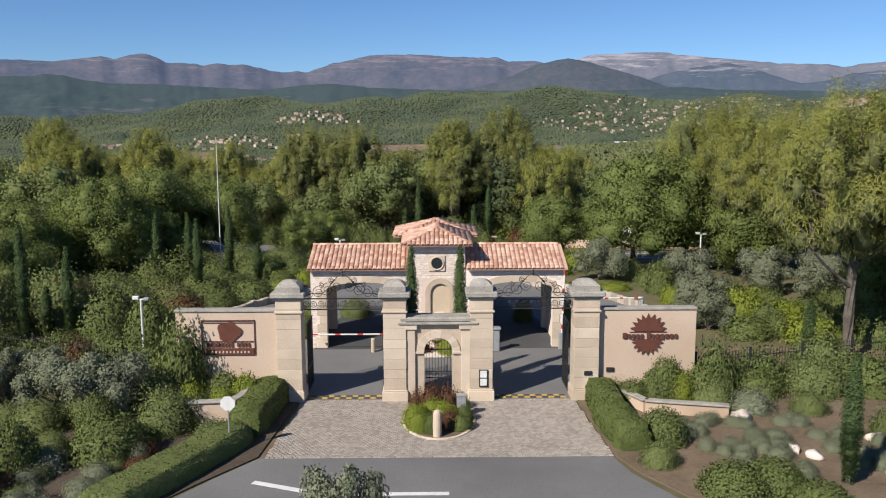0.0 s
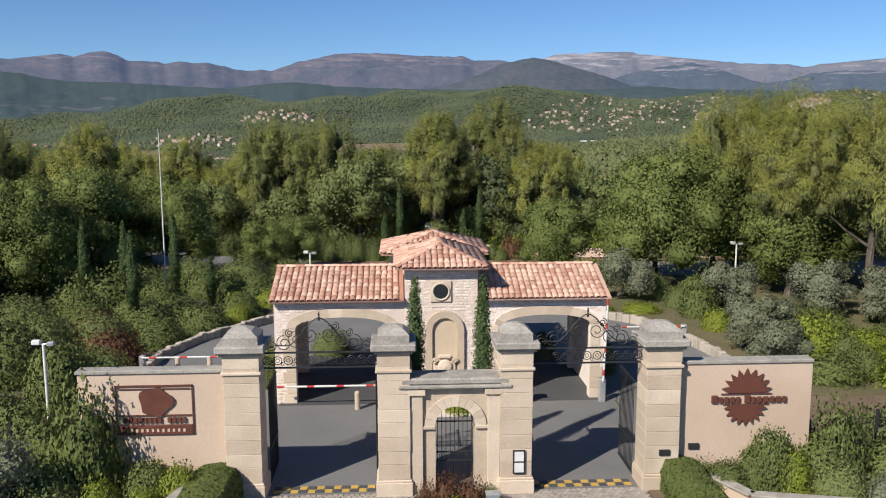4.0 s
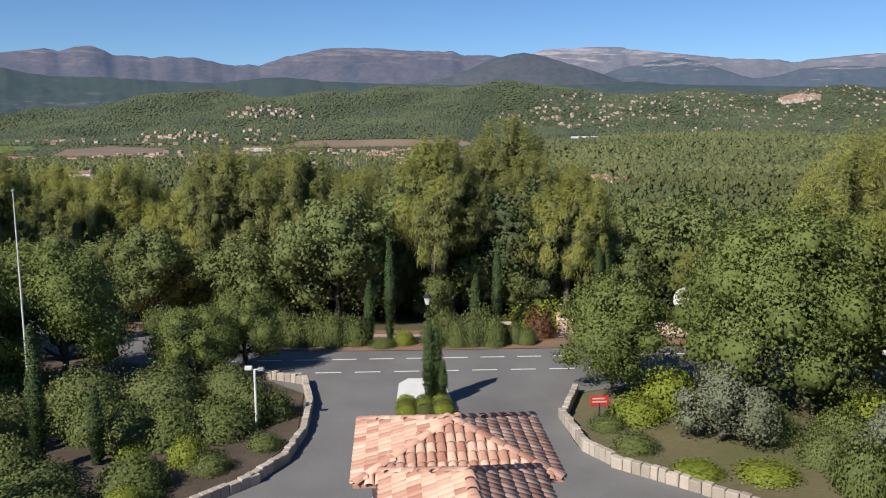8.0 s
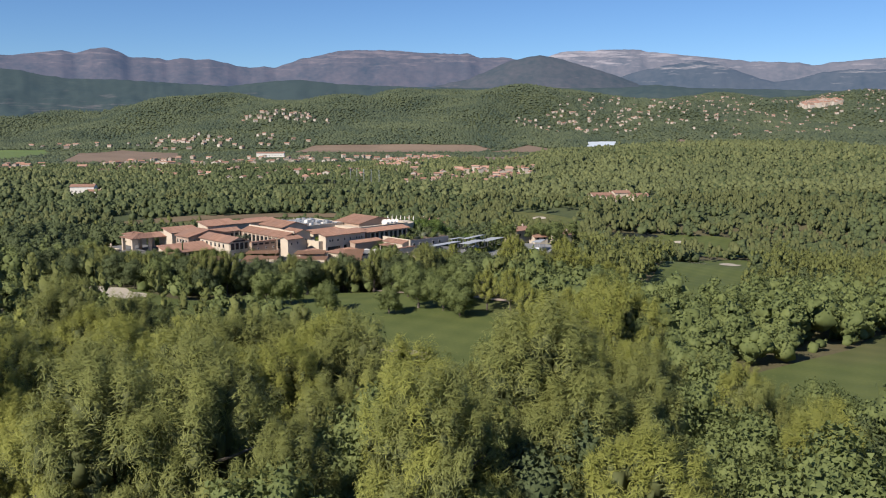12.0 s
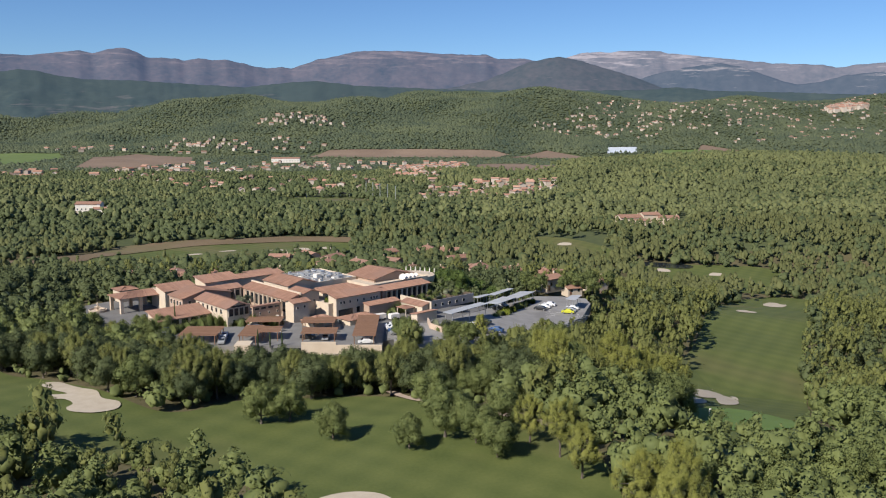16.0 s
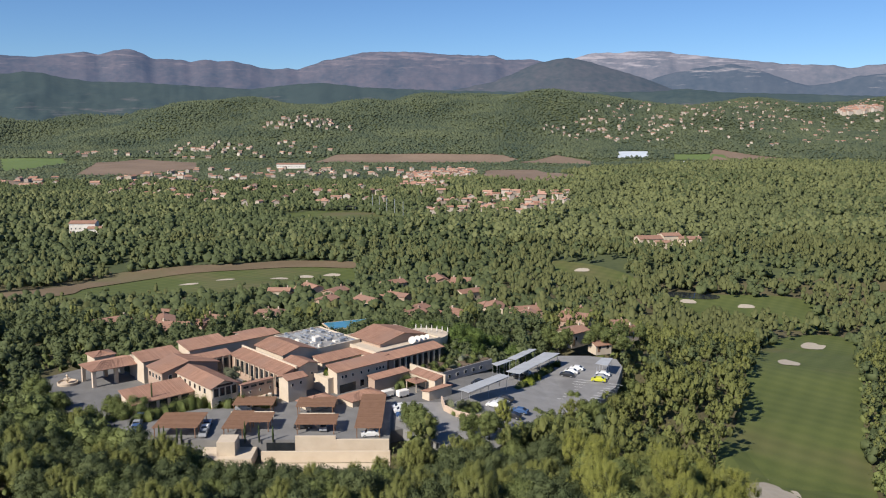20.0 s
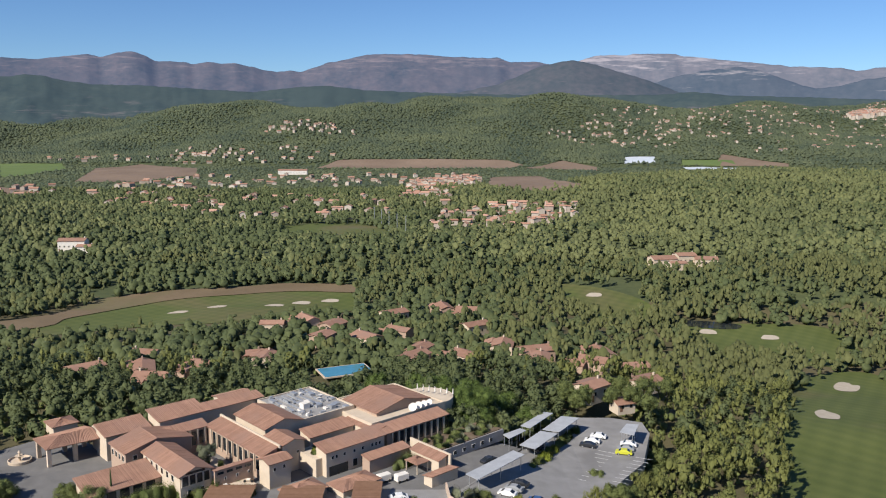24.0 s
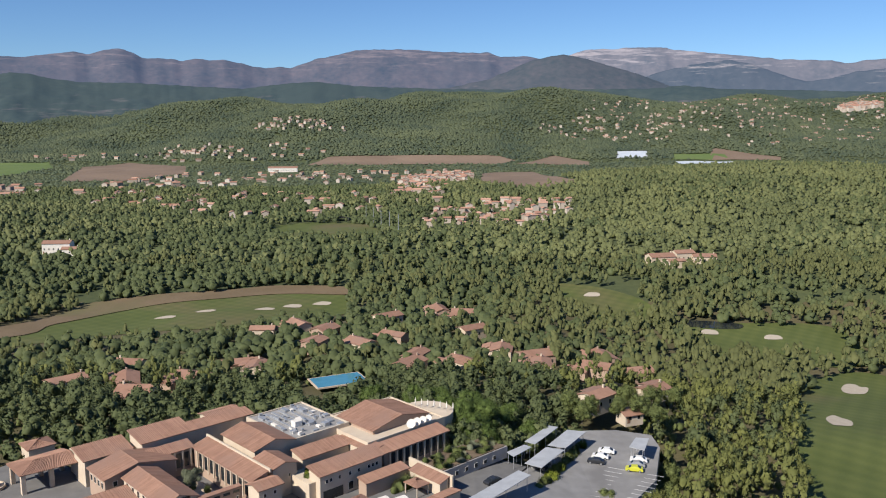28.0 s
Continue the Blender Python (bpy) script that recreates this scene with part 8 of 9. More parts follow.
for k, (x, y) in enumerate(((-78, 518), (-51, 492), (-30, 488), (-77, 452), (-66, 442), (-85, 421), (-126, 415), (-105, 414), (-95, 395), (-6, 466), (13, 449), (43, 464), (42, 441), (61, 434), (-21, 556), (6, 573), (18, 562), (-49, 518), (-63, 530), (78, 446), (30, 476), (-16, 505), (20, 520), (72, 470), (-118, 455), (-8, 447))):
    villa(x, y, (k * 67) % 180, 11 + k % 4, 7 + k % 3, 5.2, None, ("cream", "pink_render")[k % 2])
for k, (dx, dy, a, w, d, h) in enumerate(((0, 0, 5, 20, 11, 8), (12, -6, 5, 12, 8, 5))):
    villa(-278 + dx, 766 + dy, a, w, d, h, None, "white_wall", "large white country house above the trees", 0)
for dx, dy, a, w, d, h in ((0, 0, 10, 18, 12, 6), (18, 6, 10, 14, 10, 7), (32, 2, -8, 16, 10, 5), (8, -10, 10, 12, 7, 5)):
    villa(166 + dx, 716 + dy, a, w, d, h, None, "cream", "sprawling cream villa on the wooded hill", 0)
# olive and umbrella-pine groups round the resort
for x, y, s in ((-8, 268, 1.0), (-20, 270, 0.9), (22, 352, 0.9), (36, 372, 1.0), (46, 372, 0.9), (62, 352, 1.0)):
    plant("olive", *settle(x, y, BASE).xy, s)
for x, y, s in ((4, 384, 1.0), (10, 380, 1.05), (14, 374, 1.1), (8, 372, 1.0), (16, 384, 1.0), (20, 378, 0.95), (-2, 392, 1.0), (2, 398, 0.95), (12, 392, 1.0), (24, 388, 0.9), (-6, 402, 0.9), (28, 366, 0.85), (-20, 404, 0.9), (-14, 386, 0.8), (10, 366, 0.9), (14, 362, 0.8)):
    plant("stone_pine0", *settle(x, y, BASE).xy, s * 1.3)
for x, y, s in ((-80, 309, 1.1), (-84, 306, 1.0), (-90, 300, 1.2), (-88, 313, 0.9), (-70, 318.5, 0.7), (-62, 320.5, 0.55), (-86, 290, 1.1), (-96, 296, 1.2)):
    plant("oak1", *settle(x, y, BASE).xy, s)
for x, y, k in ((44, 372, "oak1"), (47, 376, "oak0"), (56, 377, "oak1"), (62, 376, "oak0"), (66, 370, "oak1"), (68, 384, "oak0"), (61, 388, "oak1"), (42, 380, "oak0"), (76, 386, "oak1"), (14, 290, "oak0"), (9, 292, "oak1"), (18, 296, "pine1"), (-4, 294, "oak0"), (-6, 300, "oak1"), (-2, 288, "oak0")):
    q = settle(x, y, BASE)
    plant(k, q.x, q.y, 0.9 if k[0] == "o" else 0.7, z=q.z - 0.1)
# trees standing against the front of the parking deck
for x, y, k, q in ((-78, 284, "oak0", 1.0), (-71, 281, "shade_oak0", 1.1), (-64, 277, "dull_pine1", 0.75), (-57, 276, "oak1", 1.1), (-50, 273, "dull_pine0", 0.62), (-45, 270, "oak0", 0.95), (-38, 270, "shade_oak1", 1.05), (-31, 268, "dull_pine1", 0.72), (-25, 270, "oak1", 0.9), (-18, 268, "dull_pine2", 0.7), (-12, 271, "oak0", 0.9), (-6, 275, "oak1", 1.0), (-4, 282, "shade_oak0", 0.9), (2, 279, "oak1", 1.0), (8, 280, "pine1", 0.65)):
    plant(k, *settle(x, y, BASE - 3).xy, q)
# dark trees over the forecourt and along the edge of the car park
for x, y, k, q in ((-107, 296, "shade_oak0", 1.1), (-101, 291, "oak0", 1.1), (-95, 289, "shade_oak1", 1.2), (-89, 287, "oak1", 1.25), (-84, 285, "shade_oak0", 1.0), (-104, 303, "oak1", 1.2), (-98, 300, "shade_oak0", 0.95), (-110, 309, "shade_oak1", 1.2), (-103, 313, "oak0", 0.9), (-91, 297, "dull_pine1", 0.8), (-112, 320, "oak0", 1.1), (19, 287, "oak1", 1.1), (25, 293, "shade_oak0", 0.95), (31, 300, "oak0", 1.0), (37, 305, "dull_pine1", 0.75), (43, 311, "oak1", 1.2), (48, 317, "oak0", 0.95), (54, 326, "dull_pine0", 0.7), (59, 337, "oak1", 1.1), (63, 347, "oak0", 1.0), (10, 285, "oak0", 0.85), (29, 311, "oak1", 0.7), (41, 325, "oak1", 0.75)):
    plant(k, *settle(x, y, BASE).xy, q)
# bunkers and greens
def bunker(poly, words="pale sand bunker with a curved lip"):
    thing("bunker", words, "sand bunker", group="bunkers", me=draped(poly, 0.42, "sand", 3.0))
bunker([(-15, 166), (-15, 169), (-11, 171.5), (-6, 171), (-3, 167), (-3.6, 161.5), (1, 160), (3.4, 159.6), (5.4, 157), (4, 153.6), (1, 154.6), (-2, 156.6), (-6, 156.6), (-10, 157.8), (-10.4, 160), (-9, 162), (-10, 164)])
bunker([(-78, 226), (-79, 230), (-76, 230), (-70, 224), (-65, 221), (-62, 216), (-58, 214), (-57, 210), (-60, 207), (-64, 207), (-66, 209), (-66, 212), (-69, 215), (-72, 215), (-73, 218), (-70, 219), (-74, 222)])
bunker([(72, 274), (77, 283), (82, 288), (86, 292), (87, 286), (90, 285), (86, 273), (80, 260), (74, 254), (76, 263), (78, 269), (72, 262), (70, 268)])
bunker([(67, 258), (71, 257), (68.5, 250.5), (64, 249)])
bunker([(178, 478), (185, 487), (189, 487), (189, 483), (192, 482), (185, 471), (178, 468), (175, 470)])
bunker([(137, 409), (143, 416), (144, 412), (145, 407), (141, 399), (137, 398), (134, 399)])
for x, y in ((-142, 578), (-124, 592), (-92, 596), (-78, 606), (-62, 614), (-212, 500), (100, 632), (182, 560), (150, 566)):
    bunker([(x - 5, y - 3), (x - 1, y + 4), (x + 5, y + 3), (x + 4, y - 3)])
thing("putting_green", "smooth pale green putting green", "golf green", kind="structure", me=draped([(59, 230), (66, 244), (80, 250), (85, 240), (76, 218), (66, 210), (58, 211)], 0.40, "green", 4.0))
pin = thing("flagstick", "thin white golf flagstick on the green", "flagstick", (61.1, 226.6, float(height(61.1, 226.6)) + 0.4))
part("stick", tube([(0, 0, 0), (0, 0, 2.2)], 0.03, "paint_white", 6), pin)
part("pennant", extrude_y([(0, 1.7), (0.5, 1.95), (0, 2.2)], -0.01, 0.01, "white_wall"), pin)
thing("cart_path", "pale cart path beside the fairway", "path", kind="structure", me=draped([(24, 198), (12, 206), (5, 211.5), (-2, 219), (-6, 226), (-7.4, 225.4), (-3, 217.6), (4.4, 210), (11.4, 204.4), (23, 196.4)], 0.5, "path_pink", 3.0))
for x, y, key, s in ((-29, 204, "oak0", 1.05), (-15, 194, "oak1", 1.0), (-24, 205, "oak0", 0.95), (2, 206, "oak0", 1.1), (4, 193, "oak0", 1.15), (9, 190, "oak1", 1.1), (-2, 188, "oak1", 0.9), (14, 196, "oak0", 1.0), (18, 190, "pine1", 0.75), (22, 184, "pine0", 0.75), (12, 184, "oak1", 1.0), (24, 176, "pine1", 0.8), (30, 150, "pine0", 0.9), (33, 158, "pine2", 0.9), (29, 162, "pine1", 0.9), (31, 142, "pine0", 0.85), (38, 150, "oak0", 1.1), (43, 156, "oak1", 1.1), (47, 163, "oak0", 1.2), (60, 168, "oak0", 1.1), (66, 174, "oak1", 1.1)):
    if s:
        plant(key, x, y, s)

# ---- villages in the valley ----
def village(cx, cy, rx, ry, n, seed, words, tall=5.0, size=9.0, angle=0.0):
    """Scattered small houses, walls and roofs in one mesh each."""
    rnd = random.Random(seed)
    wv, wf, rv, rf = [], [], [], []
    for k in range(n):
        a, q = rnd.uniform(0, 2 * math.pi), math.sqrt(rnd.random())
        dx, dy = rx * q * math.cos(a), ry * q * math.sin(a)
        x, y = cx + dx * math.cos(angle) - dy * math.sin(angle), cy + dx * math.sin(angle) + dy * math.cos(angle)
        w, d, h, z = size * rnd.uniform(0.7, 1.5), size * rnd.uniform(0.6, 1.0), tall * rnd.uniform(0.8, 1.6), float(height(x, y))
        HOUSES.append((x, y - size * 1.2, size * 1.6) if y < 2300 else (x, y - size * 0.7, size * 0.8))
        m = pose(x, y, z, 0, 0, rnd.uniform(-25, 25) + rnd.choice((0, 90)))
        o = len(wv)
        wv += [m @ Vector(p) for p in ((-w / 2, -d / 2, -2), (w / 2, -d / 2, -2), (w / 2, d / 2, -2), (-w / 2, d / 2, -2), (-w / 2, -d / 2, h), (w / 2, -d / 2, h), (w / 2, d / 2, h), (-w / 2, d / 2, h), (-w / 2, 0, h + d * 0.2), (w / 2, 0, h + d * 0.2))]
        wf += [tuple(o + i for i in f) for f in ((0, 1, 5, 4), (2, 3, 7, 6), (1, 2, 6, 9, 5), (3, 0, 4, 8, 7))]
        o, e = len(rv), 0.6
        rv += [m @ Vector(p) for p in ((-w / 2 - e, -d / 2 - e, h - 0.1), (w / 2 + e, -d / 2 - e, h - 0.1), (w / 2 + e, 0, h + d * 0.22), (-w / 2 - e, 0, h + d * 0.22), (w / 2 + e, d / 2 + e, h - 0.1), (-w / 2 - e, d / 2 + e, h - 0.1))]
        rf += [tuple(o + i for i in f) for f in ((0, 1, 2, 3), (3, 2, 4, 5))]
    t = thing("village", words, "village", kind="stuff")
    part("house_walls", mesh_of("house_walls", wv, wf, "village_wall"), t)
    part("house_roofs", mesh_of("house_roofs", rv, rf, "village_roof"), t)
M["village_wall"] = surf("village_wall", (0.30, 0.24, 0.19), (0.58, 0.51, 0.44), 0.02, 0.9, 0, 9, pick=0.6)
M["village_roof"] = surf("village_roof", (0.30, 0.15, 0.10), (0.50, 0.30, 0.22), 0.02, 0.9, 0, 9, pick=0.6)
village(78, 1020, 75, 120, 62, 1, "village of small red-roofed houses among trees", 4.6, 7.5, -0.55)
village(25, 1560, 62, 300, 110, 2, "pale village houses on the plain", 4.5, 9, -0.12)
village(-220, 1700, 330, 160, 80, 3, "scattered pale houses on the plain", 4, 9)
village(-190, 1200, 230, 150, 60, 4, "scattered houses among woods on the plain", 4.5, 9)
village(-345, 2520, 130, 60, 45, 5, "hamlet of pale houses on the hillside", 4.5, 8.5)
village(1080, 2760, 700, 420, 330, 6, "hillside village of many pale houses", 3.6, 8, 0.35)
village(640, 2560, 320, 140, 60, 7, "scattered pale houses on the hillside", 4, 8)
village(1450, 2905, 70, 40, 110, 8, "dense old hill town of pink-walled houses", 10, 13)
village(-620, 2250, 380, 120, 60, 9, "scattered houses at the foot of the hills", 4.5, 9)
village(-560, 1450, 260, 120, 40, 10, "farmhouses on the plain", 5, 10)
villa(-290, 1880, 3, 60, 16, 9, None, "white_wall", "big long white building on the plain", 0)
HOUSES.append((-290, 1840, 55))
M["field_brown"] = surf("field_brown", (0.155, 0.110, 0.078), (0.24, 0.175, 0.125), 0.01, 0.95, 0, 20)
M["field_green"] = surf("field_green", (0.09, 0.14, 0.04), (0.14, 0.18, 0.06), 0.01, 0.95, 0, 20)
M["glasshouse"] = surf("glasshouse", (0.5, 0.55, 0.6), (0.65, 0.69, 0.73), 0.05, 0.4)
BARE, LUSH, GLASS = ("field_brown", "bare brown field on the plain"), ("field_green", "green field on the plain"), ("glasshouse", "rows of pale greenhouses on the plain")
for (mat, words), poly in ((BARE, [(-652, 1653), (-758, 2025), (-691, 2126), (-534, 2041), (-477, 1832), (-547, 1674)]), (LUSH, [(-829, 1741), (-1027, 2132), (-885, 2144), (-806, 1988)]), (BARE, [(-267, 2056), (-228, 2178), (186, 2181), (221, 2127), (176, 2071)]), (BARE, [(82, 1361), (116, 1782), (221, 1814), (215, 1266), (141, 1208)]), (BARE, [(215, 2065), (326, 2194), (393, 2106), (372, 1999)]), (BARE, [(682, 2126), (740, 2259), (871, 2156), (858, 2124)]), (GLASS, [(466, 2147), (491, 2242), (565, 2242), (547, 2161)]), (GLASS, [(585, 2030), (600, 2110), (735, 2105), (720, 2030)]), (BARE, [(-637, 1363), (-730, 1545), (-634, 1463), (-602, 1359)]), (LUSH, [(600, 2130), (620, 2200), (760, 2190), (740, 2125)])):
    thing("field", words, "field", kind="structure", me=draped(poly, 1.0, mat, 60.0, False))
    CLEARINGS.append(poly)
stand = thing("sports_stand", "long low dark grandstand beside the sports pitch", "grandstand", (-140, 1010, float(height(-140, 1010))), 8)
part("roof", box(0, 90, 0, 8, 3.5, 4.2, "iron", 0.05), stand)
for k in range(10):
    part("post", box(-0.2, 0.2, -0.2, 0.2, 0, 3.5, "grey_metal"), stand, pose(1 + 9.7 * k, 1, 0))
for k in range(5):
    part("mast", tube([(0, 0, 0), (0, 0, 20)], 0.3, "grey_metal", 6), thing("floodlight_mast", "tall slim floodlight mast beside the pitch", "mast", (-60 + 9 * k, 985 - 28 * k, float(height(-60 + 9 * k, 985 - 28 * k))), group="masts"))

# ---- woods ----
def kinds(pts, share, seed, size=26.0):
    """Which trees are pines: in drifts."""
    x, y = pts[:, 0], pts[:, 1]
    drift = np.sin(x / size + 1.7 * np.sin(y / size / 1.6)) * np.cos(y / size / 1.3 - x / size / 3)
    return np.random.default_rng(seed).uniform(size=len(pts)) < share + 0.38 * drift + np.clip(x / 260, -0.28, 0.28) * (y > 140)
near = scatter(55, 150, 5.4, 3, 0.62, 30)
near = near[~((near[:, 1] < 62) & (near[:, 0] > 6) & (near[:, 0] < 30))]
pick = (np.abs(near[:, 0]) < 46) & (near[:, 1] < 122)
close = near[pick]
for x, y in close[:300]:
    u = (math.sin(x * 12.9898 + y * 78.233) * 43758.5453) % 1
    v = (u * 31) % 1
    if y < 80 and x > -24:
        key, s = ("oak0", "pine2", "dull_pine0", "pine1", "oak1", "shade_oak0", "dull_pine2")[int(u * 7)], 0.74 + 0.56 * v
        s *= 1.0 if "pine" in key else 1.25
    elif 2 < x < 14 or x > 33:
        key, s = ("oak0", "oak1", "oak1", "dull_pine1")[int(u * 4)], 0.72 + 0.25 * v
        s *= 0.65 if "pine" in key else 1.0
    else:
        key, s = ("pine0", "dull_pine1", "pine2", "oak0", "dull_pine0", "shade_oak1", "pine1")[int(u * 7)], 0.82 + 0.48 * v
        s *= 1.0 if "pine" in key else 1.15
    tall = {"pine0": 13, "pine1": 11, "pine2": 14, "oak0": 7.5, "oak1": 6.2}[key[-5:] if "pine" in key else key[-4:]]
    if -26 < x < 4:
        s = min(s, (15.0 - max(0, y - 98) * 0.5) / tall)
    elif x > 24:
        s = min(s, (10.5 - max(0, y - 98) * 0.22) / tall)
    if s < 0.3:
        continue
    plant(key, x, y, s)
# leafy trees along the upper edge of the slope
for k in range(26):
    x, y = -29 + 1.95 * k, 63.5 + (0.0, 6.5, 3.0, 9.0)[k % 4] + 1.2 * math.sin(2.3 * k)
    plant(("oak0", "oak1", "dull_pine1", "oak1", "oak0")[k % 5], x, y, (0.98, 1.12, 0.62, 0.84, 1.06, 0.90, 0.76)[k % 7])
rest = np.concatenate([near[~pick], close[300:]])
rest = rest[~((rest[:, 0] > -24) & (rest[:, 0] < 8) & (rest[:, 1] > 116))]
half = kinds(rest, 0.55, 31) & (rest[:, 0] < 0)
woods("pine_wood", "dense wood of yellow-green pines on the slope", rest[half], 10.5, 3.1, 13, 420, 0.20, "pine", 21, slim=0.3, upright=True, underside="pine_old", tilt=0.7)
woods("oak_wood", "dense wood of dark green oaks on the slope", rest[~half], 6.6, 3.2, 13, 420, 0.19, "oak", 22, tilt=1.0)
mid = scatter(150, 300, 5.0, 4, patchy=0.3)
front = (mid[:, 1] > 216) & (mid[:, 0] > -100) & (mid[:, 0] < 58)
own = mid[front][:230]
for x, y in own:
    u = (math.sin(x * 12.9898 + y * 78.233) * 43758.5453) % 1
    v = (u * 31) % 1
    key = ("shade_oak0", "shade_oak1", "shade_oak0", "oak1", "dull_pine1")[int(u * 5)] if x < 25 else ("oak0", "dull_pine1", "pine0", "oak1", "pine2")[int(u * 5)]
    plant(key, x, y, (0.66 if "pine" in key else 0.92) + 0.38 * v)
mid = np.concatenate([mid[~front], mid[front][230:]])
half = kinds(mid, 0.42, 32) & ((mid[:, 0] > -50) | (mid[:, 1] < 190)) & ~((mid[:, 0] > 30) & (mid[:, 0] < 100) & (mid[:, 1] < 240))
woods("pine_wood", "mixed wood of pines round the golf course", mid[half], 12.0, 3.3, 12, 260, 0.33, "pine_dull", 23, slim=0.34, upright=True, underside="pine_old", tilt=0.8)
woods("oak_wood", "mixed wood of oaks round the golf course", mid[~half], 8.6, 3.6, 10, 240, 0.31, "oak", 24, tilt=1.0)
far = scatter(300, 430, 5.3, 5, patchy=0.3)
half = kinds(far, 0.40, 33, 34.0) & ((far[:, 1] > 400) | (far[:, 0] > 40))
woods("pine_wood", "woods of pine round the resort", far[half], 11.0, 3.3, 9, 130, 0.42, "pine_dull", 25, slim=0.4, upright=True, underside="pine_old", tilt=0.8)
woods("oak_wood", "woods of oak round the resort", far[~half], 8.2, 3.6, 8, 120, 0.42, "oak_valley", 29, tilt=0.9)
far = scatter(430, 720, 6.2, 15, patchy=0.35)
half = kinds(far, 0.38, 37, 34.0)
woods("wood", "woods of pine round the fairways", far[half], 10.0, 3.9, 6, 20, 0.5, "pine_old", 45, slim=0.5, upright=True, underside="oak_valley", tilt=0.7)
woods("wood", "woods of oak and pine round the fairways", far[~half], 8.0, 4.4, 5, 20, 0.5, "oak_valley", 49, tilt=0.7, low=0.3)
under = scatter(80, 430, 4.6, 55, patchy=0.2)
woods("scrub", "low scrub under the trees", under, 2.6, 2.0, 2, 8, 0.34, "oak", 57, tilt=1.0)
plain = scatter(720, 1450, 7.5, 6, 0.60, 20, patchy=0.25)
half = kinds(plain, 0.5, 35, 60.0)
woods("wood", "woods of pine across the valley floor", plain[half], 10.5, 4.6, 3, 5, 0.9, "forest", 26, tilt=0.6, low=0.35)
woods("wood", "woods of oak across the valley floor", plain[~half], 8.6, 5.0, 3, 4, 0.9, "oak_valley", 36, tilt=0.6, low=0.35)
far_woods("scattered trees on the plain", scatter(1450, 2150, 8.5, 8, 0.60, 0, 0.5, 0.5), 4.6, 4.2, "forest_far_haze", 27)
far_woods("woods at the foot of the hills", scatter(2150, 2450, 8.0, 10, 0.60, 0, 0.1), 7, 5.0, "forest_far_haze", 30)
far_woods("distant wooded hills", scatter(2450, 3400, 9.5, 9, 0.60, 0), 7, 5.8, "forest_far_haze", 28)

# ---- mountains ----
# azimuth right of straight ahead, and height over the horizon, in degrees, of the ridge lines
RIDGE = [(-36, 3.9), (-31, 3.5), (-28, 3.7), (-25.9, 3.72), (-24.4, 3.66), (-22.8, 3.9), (-21.5, 4.07), (-20.7, 3.92), (-19.9, 4.18), (-19.3, 4.28), (-18.7, 4.28), (-18.2, 4.09), (-17.6, 3.75), (-15.9, 3.75), (-15.2, 3.59), (-14.4, 3.81), (-13.6, 3.68), (-12.7, 3.73), (-12.0, 3.59), (-11.3, 3.42), (-10.2, 3.22), (-9.2, 3.33), (-8.6, 3.23), (-8.0, 3.42), (-6.9, 3.82), (-5.4, 4.13), (-4.3, 4.39), (-3.2, 4.46), (-1.7, 4.47), (-0.2, 4.43), (1.0, 4.32), (3.6, 4.24), (4.4, 4.27), (4.8, 4.12), (5.2, 3.97), (7.0, 3.99), (7.7, 3.84), (9.5, 3.3), (12, 2.4), (15, 1.6), (36, 1.2)]
PALE_RIDGE = [(-36, 0.8), (3, 1.5), (6, 3.4), (8, 3.8), (9.6, 4.0), (10.7, 4.35), (11.8, 4.4), (12.5, 4.35), (13.3, 4.45), (15.1, 4.45), (15.8, 4.4), (16.1, 4.28), (17.5, 4.14), (18.9, 3.97), (21, 3.74), (22.6, 3.53), (24.3, 3.45), (25.6, 3.38), (26.3, 3.18), (27.4, 3.35), (28.9, 3.44), (31, 3.6), (36, 3.4)]
SPUR_RIDGE = [(-36, 0.5), (11, 0.8), (13.5, 2.2), (15.5, 2.95), (17.5, 3.35), (19.5, 3.6), (21, 3.3), (22.5, 2.7), (24.0, 2.2), (25.2, 2.3), (27, 2.75), (29, 2.9), (32, 2.7), (36, 2.0)]
DOME = [(-36, 0.5), (0.5, 1.5), (1.7, 1.99), (4.4, 2.54), (5.9, 3.16), (7.0, 3.66), (8.1, 3.93), (9.2, 4.11), (10.2, 3.96), (11.5, 3.58), (12.9, 3.16), (14.4, 2.7), (15.5, 2.25), (16.9, 1.8), (20, 1.2), (36, 0.8)]
FOOT = [(-36, 2.6), (-28, 2.6), (-25.9, 2.67), (-25, 2.82), (-24.1, 2.77), (-22.9, 2.52), (-21.3, 2.31), (-18, 2.28), (-14.6, 2.1), (-11.7, 1.97), (-8.4, 2.35), (-7, 2.43), (-4, 2.14), (0.6, 1.99), (5.9, 1.9), (14.8, 1.9), (16.9, 2.09), (19, 1.85), (23.7, 1.71), (29, 1.5), (36, 1.5)]

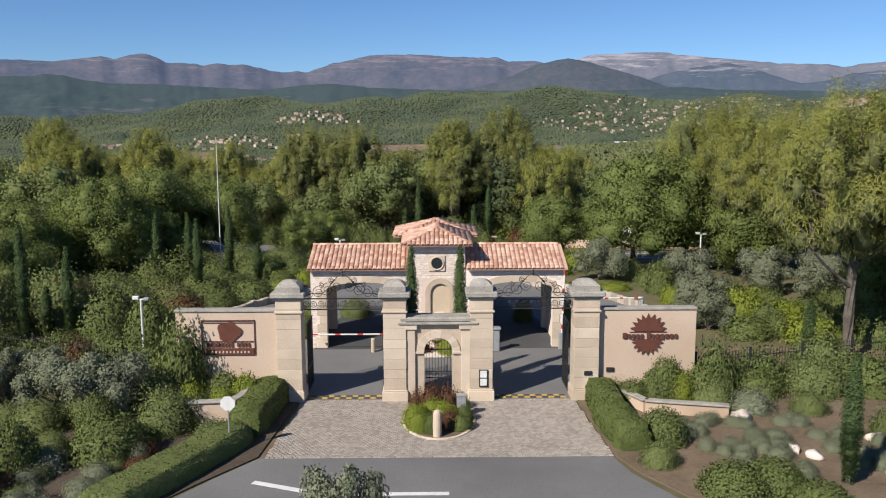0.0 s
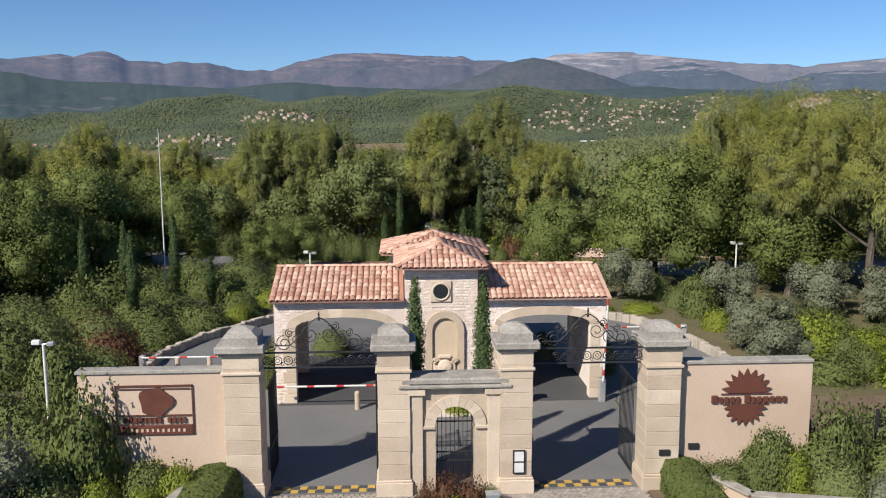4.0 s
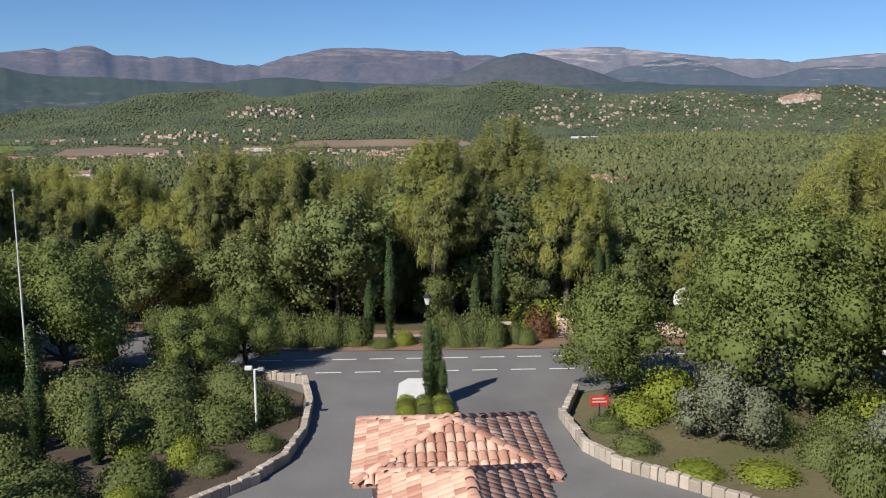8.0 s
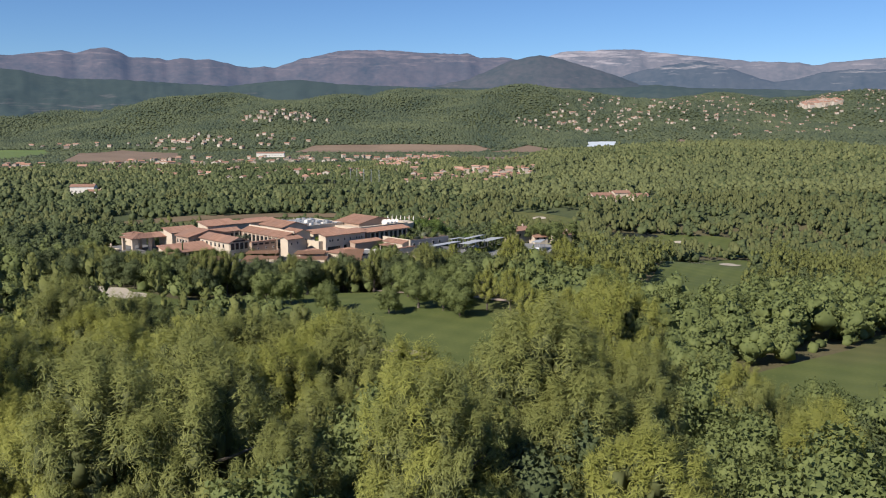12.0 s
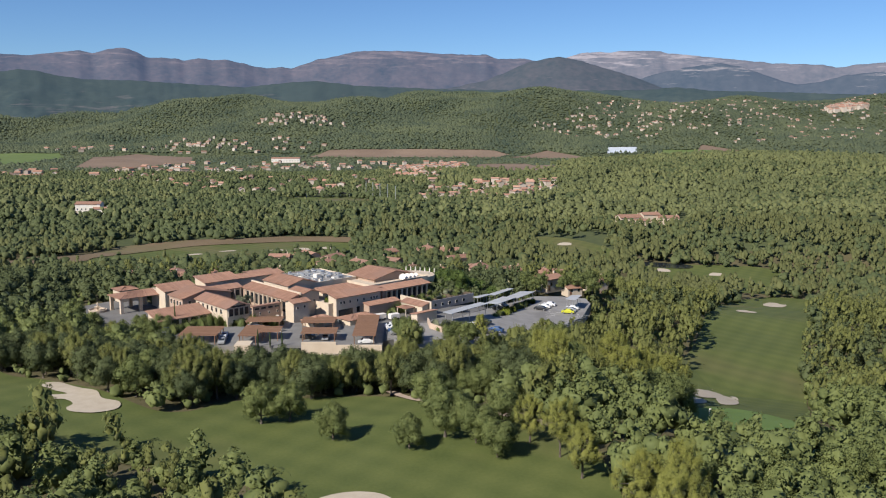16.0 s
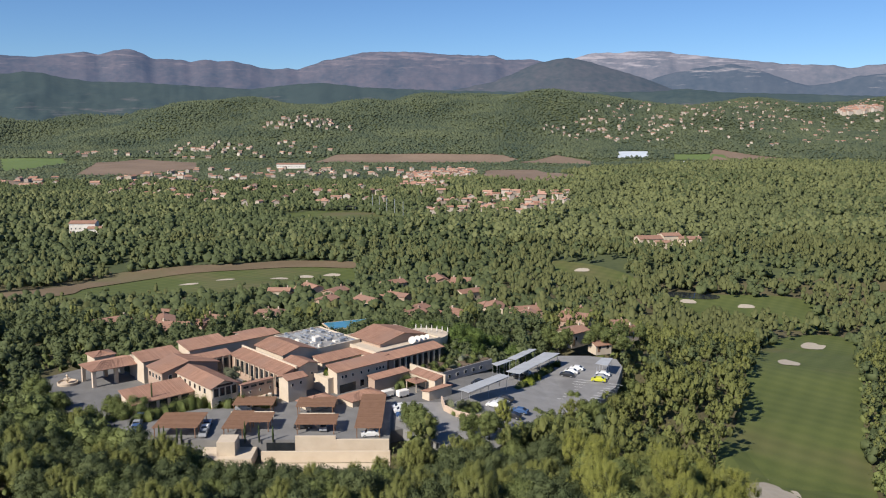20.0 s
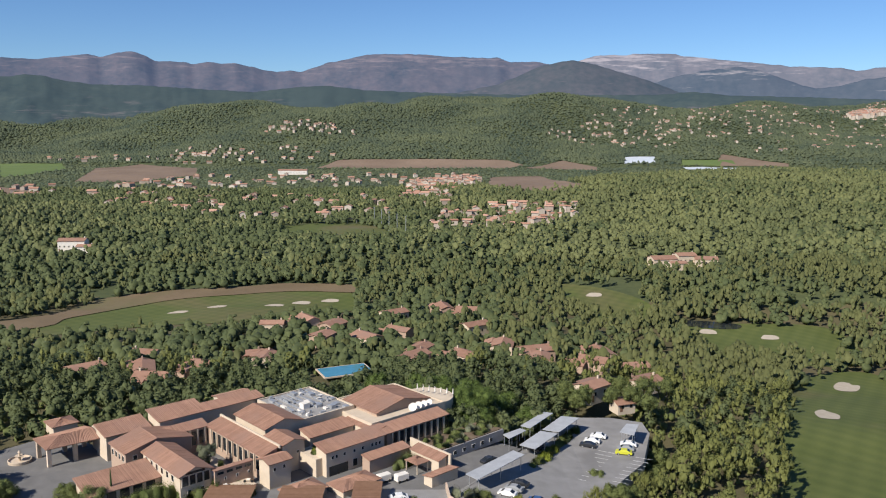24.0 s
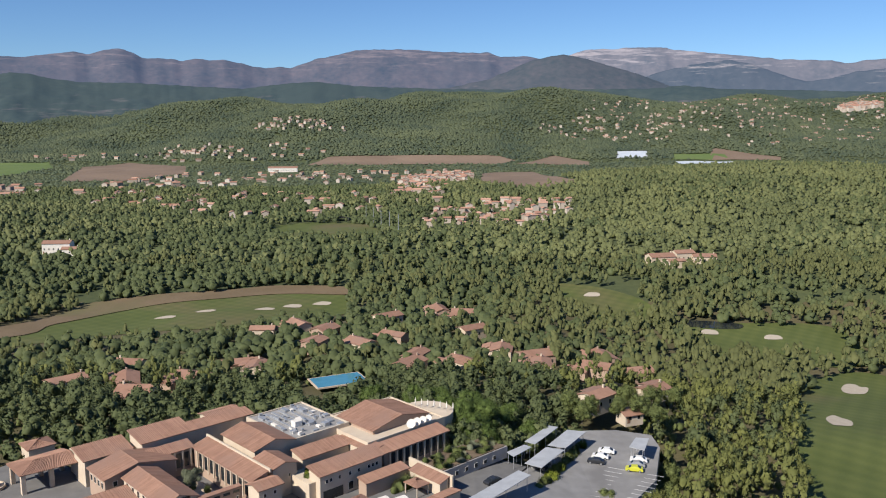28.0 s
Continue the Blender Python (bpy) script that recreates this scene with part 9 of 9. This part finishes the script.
def mountain(ridge, r0, r1, z0, relief, material, words, seed, pts=(400, 36), steep=0.8, fine=1.0):
    """A range seen along an arc: rises from z0 at distance r0 to its ridge at r1, cut by gullies that run down the slope."""
    a = np.linspace(-36, 36, pts[0])
    s = np.linspace(0, 1.12, pts[1])
    ztop = 46 + r1 * np.tan(np.radians(np.interp(a, [q[0] for q in ridge], [q[1] for q in ridge])))
    V = np.zeros((len(s), len(a), 3))
    for i, az in enumerate(a):
        sn, cs = math.sin(radians(az)), math.cos(radians(az))
        edge = 4 * noise.fractal(Vector((az * 1.7, seed, 0)), 1.0, 2.0, 4)
        for j, t in enumerate(s):
            bend = 0.9 * noise.noise(Vector((az * 0.25, t * 2.0, seed)))
            gully = noise.ridged_multi_fractal(Vector((az * 0.42 * fine + bend, t * 0.9, seed)), 0.9, 2.1, 5, 1.0, 2.0) - 1.0
            lump = noise.fractal(Vector((az * 0.5 * fine, t * 3.5, seed + 5)), 1.0, 2.1, 5)
            rise = min(t, 1.0) ** steep - max(0, t - 1) * 0.9
            r = r0 + (r1 - r0) * t
            z = z0 + (ztop[i] - z0) * rise + relief * (0.12 * gully + 0.6 * lump) * min(1.0, 3.4 * abs(1 - t) * (t + 0.15)) + edge * t
            V[j, i] = (r * sn, 60 + r * cs, z)
    i = (np.arange(len(s) - 1)[:, None] * len(a) + np.arange(len(a) - 1)[None]).ravel()
    f = np.concatenate([np.stack([i, i + 1, i + len(a) + 1], 1), np.stack([i, i + len(a) + 1, i + len(a)], 1)])
    me = tri_mesh("mountain_range", V.reshape(-1, 3), f, material)
    me.shade_smooth()
    return thing("mountain_range", words, "mountains", kind="structure", me=me)

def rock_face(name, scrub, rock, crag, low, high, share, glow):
    """Mountain side: scrub and bare rock in patches that run down the slope, pale crags in level bands high up; glow is
    painted distance haze.
    """
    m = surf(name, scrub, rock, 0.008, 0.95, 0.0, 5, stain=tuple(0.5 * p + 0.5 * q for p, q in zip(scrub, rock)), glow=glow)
    nt = m.node_tree
    b = nt.nodes["Principled BSDF"]
    src = b.inputs["Base Color"].links[0].from_socket
    geo = nt.nodes.new("ShaderNodeNewGeometry")
    sep = nt.nodes.new("ShaderNodeSeparateXYZ")
    nt.links.new(geo.outputs["Position"], sep.inputs[0])
    squash = nt.nodes.new("ShaderNodeVectorMath")
    squash.operation = "MULTIPLY"
    squash.inputs[1].default_value = (0.006, 0.006, 0.055)
    nt.links.new(geo.outputs["Position"], squash.inputs[0])
    n = nt.nodes.new("ShaderNodeTexNoise")
    n.inputs["Scale"].default_value, n.inputs["Detail"].default_value, n.inputs["Roughness"].default_value = 1.0, 8.0, 0.68
    nt.links.new(squash.outputs[0], n.inputs["Vector"])
    tall = nt.nodes.new("ShaderNodeMapRange")
    tall.inputs["From Min"].default_value, tall.inputs["From Max"].default_value = low, high
    tall.inputs["To Min"].default_value, tall.inputs["To Max"].default_value = -0.25, share
    nt.links.new(sep.outputs["Z"], tall.inputs["Value"])
    add = nt.nodes.new("ShaderNodeMath")
    add.operation = "ADD"
    nt.links.new(n.outputs["Fac"], add.inputs[0])
    nt.links.new(tall.outputs[0], add.inputs[1])
    cut_ = nt.nodes.new("ShaderNodeMapRange")
    cut_.inputs["From Min"].default_value, cut_.inputs["From Max"].default_value = 0.54, 0.68
    nt.links.new(add.outputs[0], cut_.inputs["Value"])
    mix = nt.nodes.new("ShaderNodeMix")
    mix.data_type = "RGBA"
    mix.inputs["B"].default_value = (*crag, 1)
    nt.links.new(cut_.outputs[0], mix.inputs["Factor"])
    nt.links.new(src, mix.inputs["A"])
    nt.links.new(mix.outputs["Result"], b.inputs["Base Color"])
    return m

# distance haze painted in: blue emission over blue-tinted rock on every range
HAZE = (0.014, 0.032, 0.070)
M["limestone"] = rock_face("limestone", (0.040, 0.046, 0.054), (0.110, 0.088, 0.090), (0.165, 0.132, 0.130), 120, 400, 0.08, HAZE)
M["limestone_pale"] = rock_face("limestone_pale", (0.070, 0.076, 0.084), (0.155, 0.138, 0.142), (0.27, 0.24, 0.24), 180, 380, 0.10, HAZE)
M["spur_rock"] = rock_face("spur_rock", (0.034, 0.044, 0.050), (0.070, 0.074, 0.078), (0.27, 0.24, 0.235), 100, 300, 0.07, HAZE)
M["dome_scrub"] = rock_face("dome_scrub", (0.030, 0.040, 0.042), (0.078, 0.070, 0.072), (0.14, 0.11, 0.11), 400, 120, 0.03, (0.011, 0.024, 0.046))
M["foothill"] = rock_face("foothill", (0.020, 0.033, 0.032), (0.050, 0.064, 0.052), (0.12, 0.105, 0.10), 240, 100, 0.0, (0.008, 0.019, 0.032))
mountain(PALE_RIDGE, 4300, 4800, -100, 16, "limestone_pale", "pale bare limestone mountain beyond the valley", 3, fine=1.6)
mountain(RIDGE, 3950, 4620, -100, 17, "limestone", "brown mountains tinted blue for haze, closing the valley", 11, (460, 40))
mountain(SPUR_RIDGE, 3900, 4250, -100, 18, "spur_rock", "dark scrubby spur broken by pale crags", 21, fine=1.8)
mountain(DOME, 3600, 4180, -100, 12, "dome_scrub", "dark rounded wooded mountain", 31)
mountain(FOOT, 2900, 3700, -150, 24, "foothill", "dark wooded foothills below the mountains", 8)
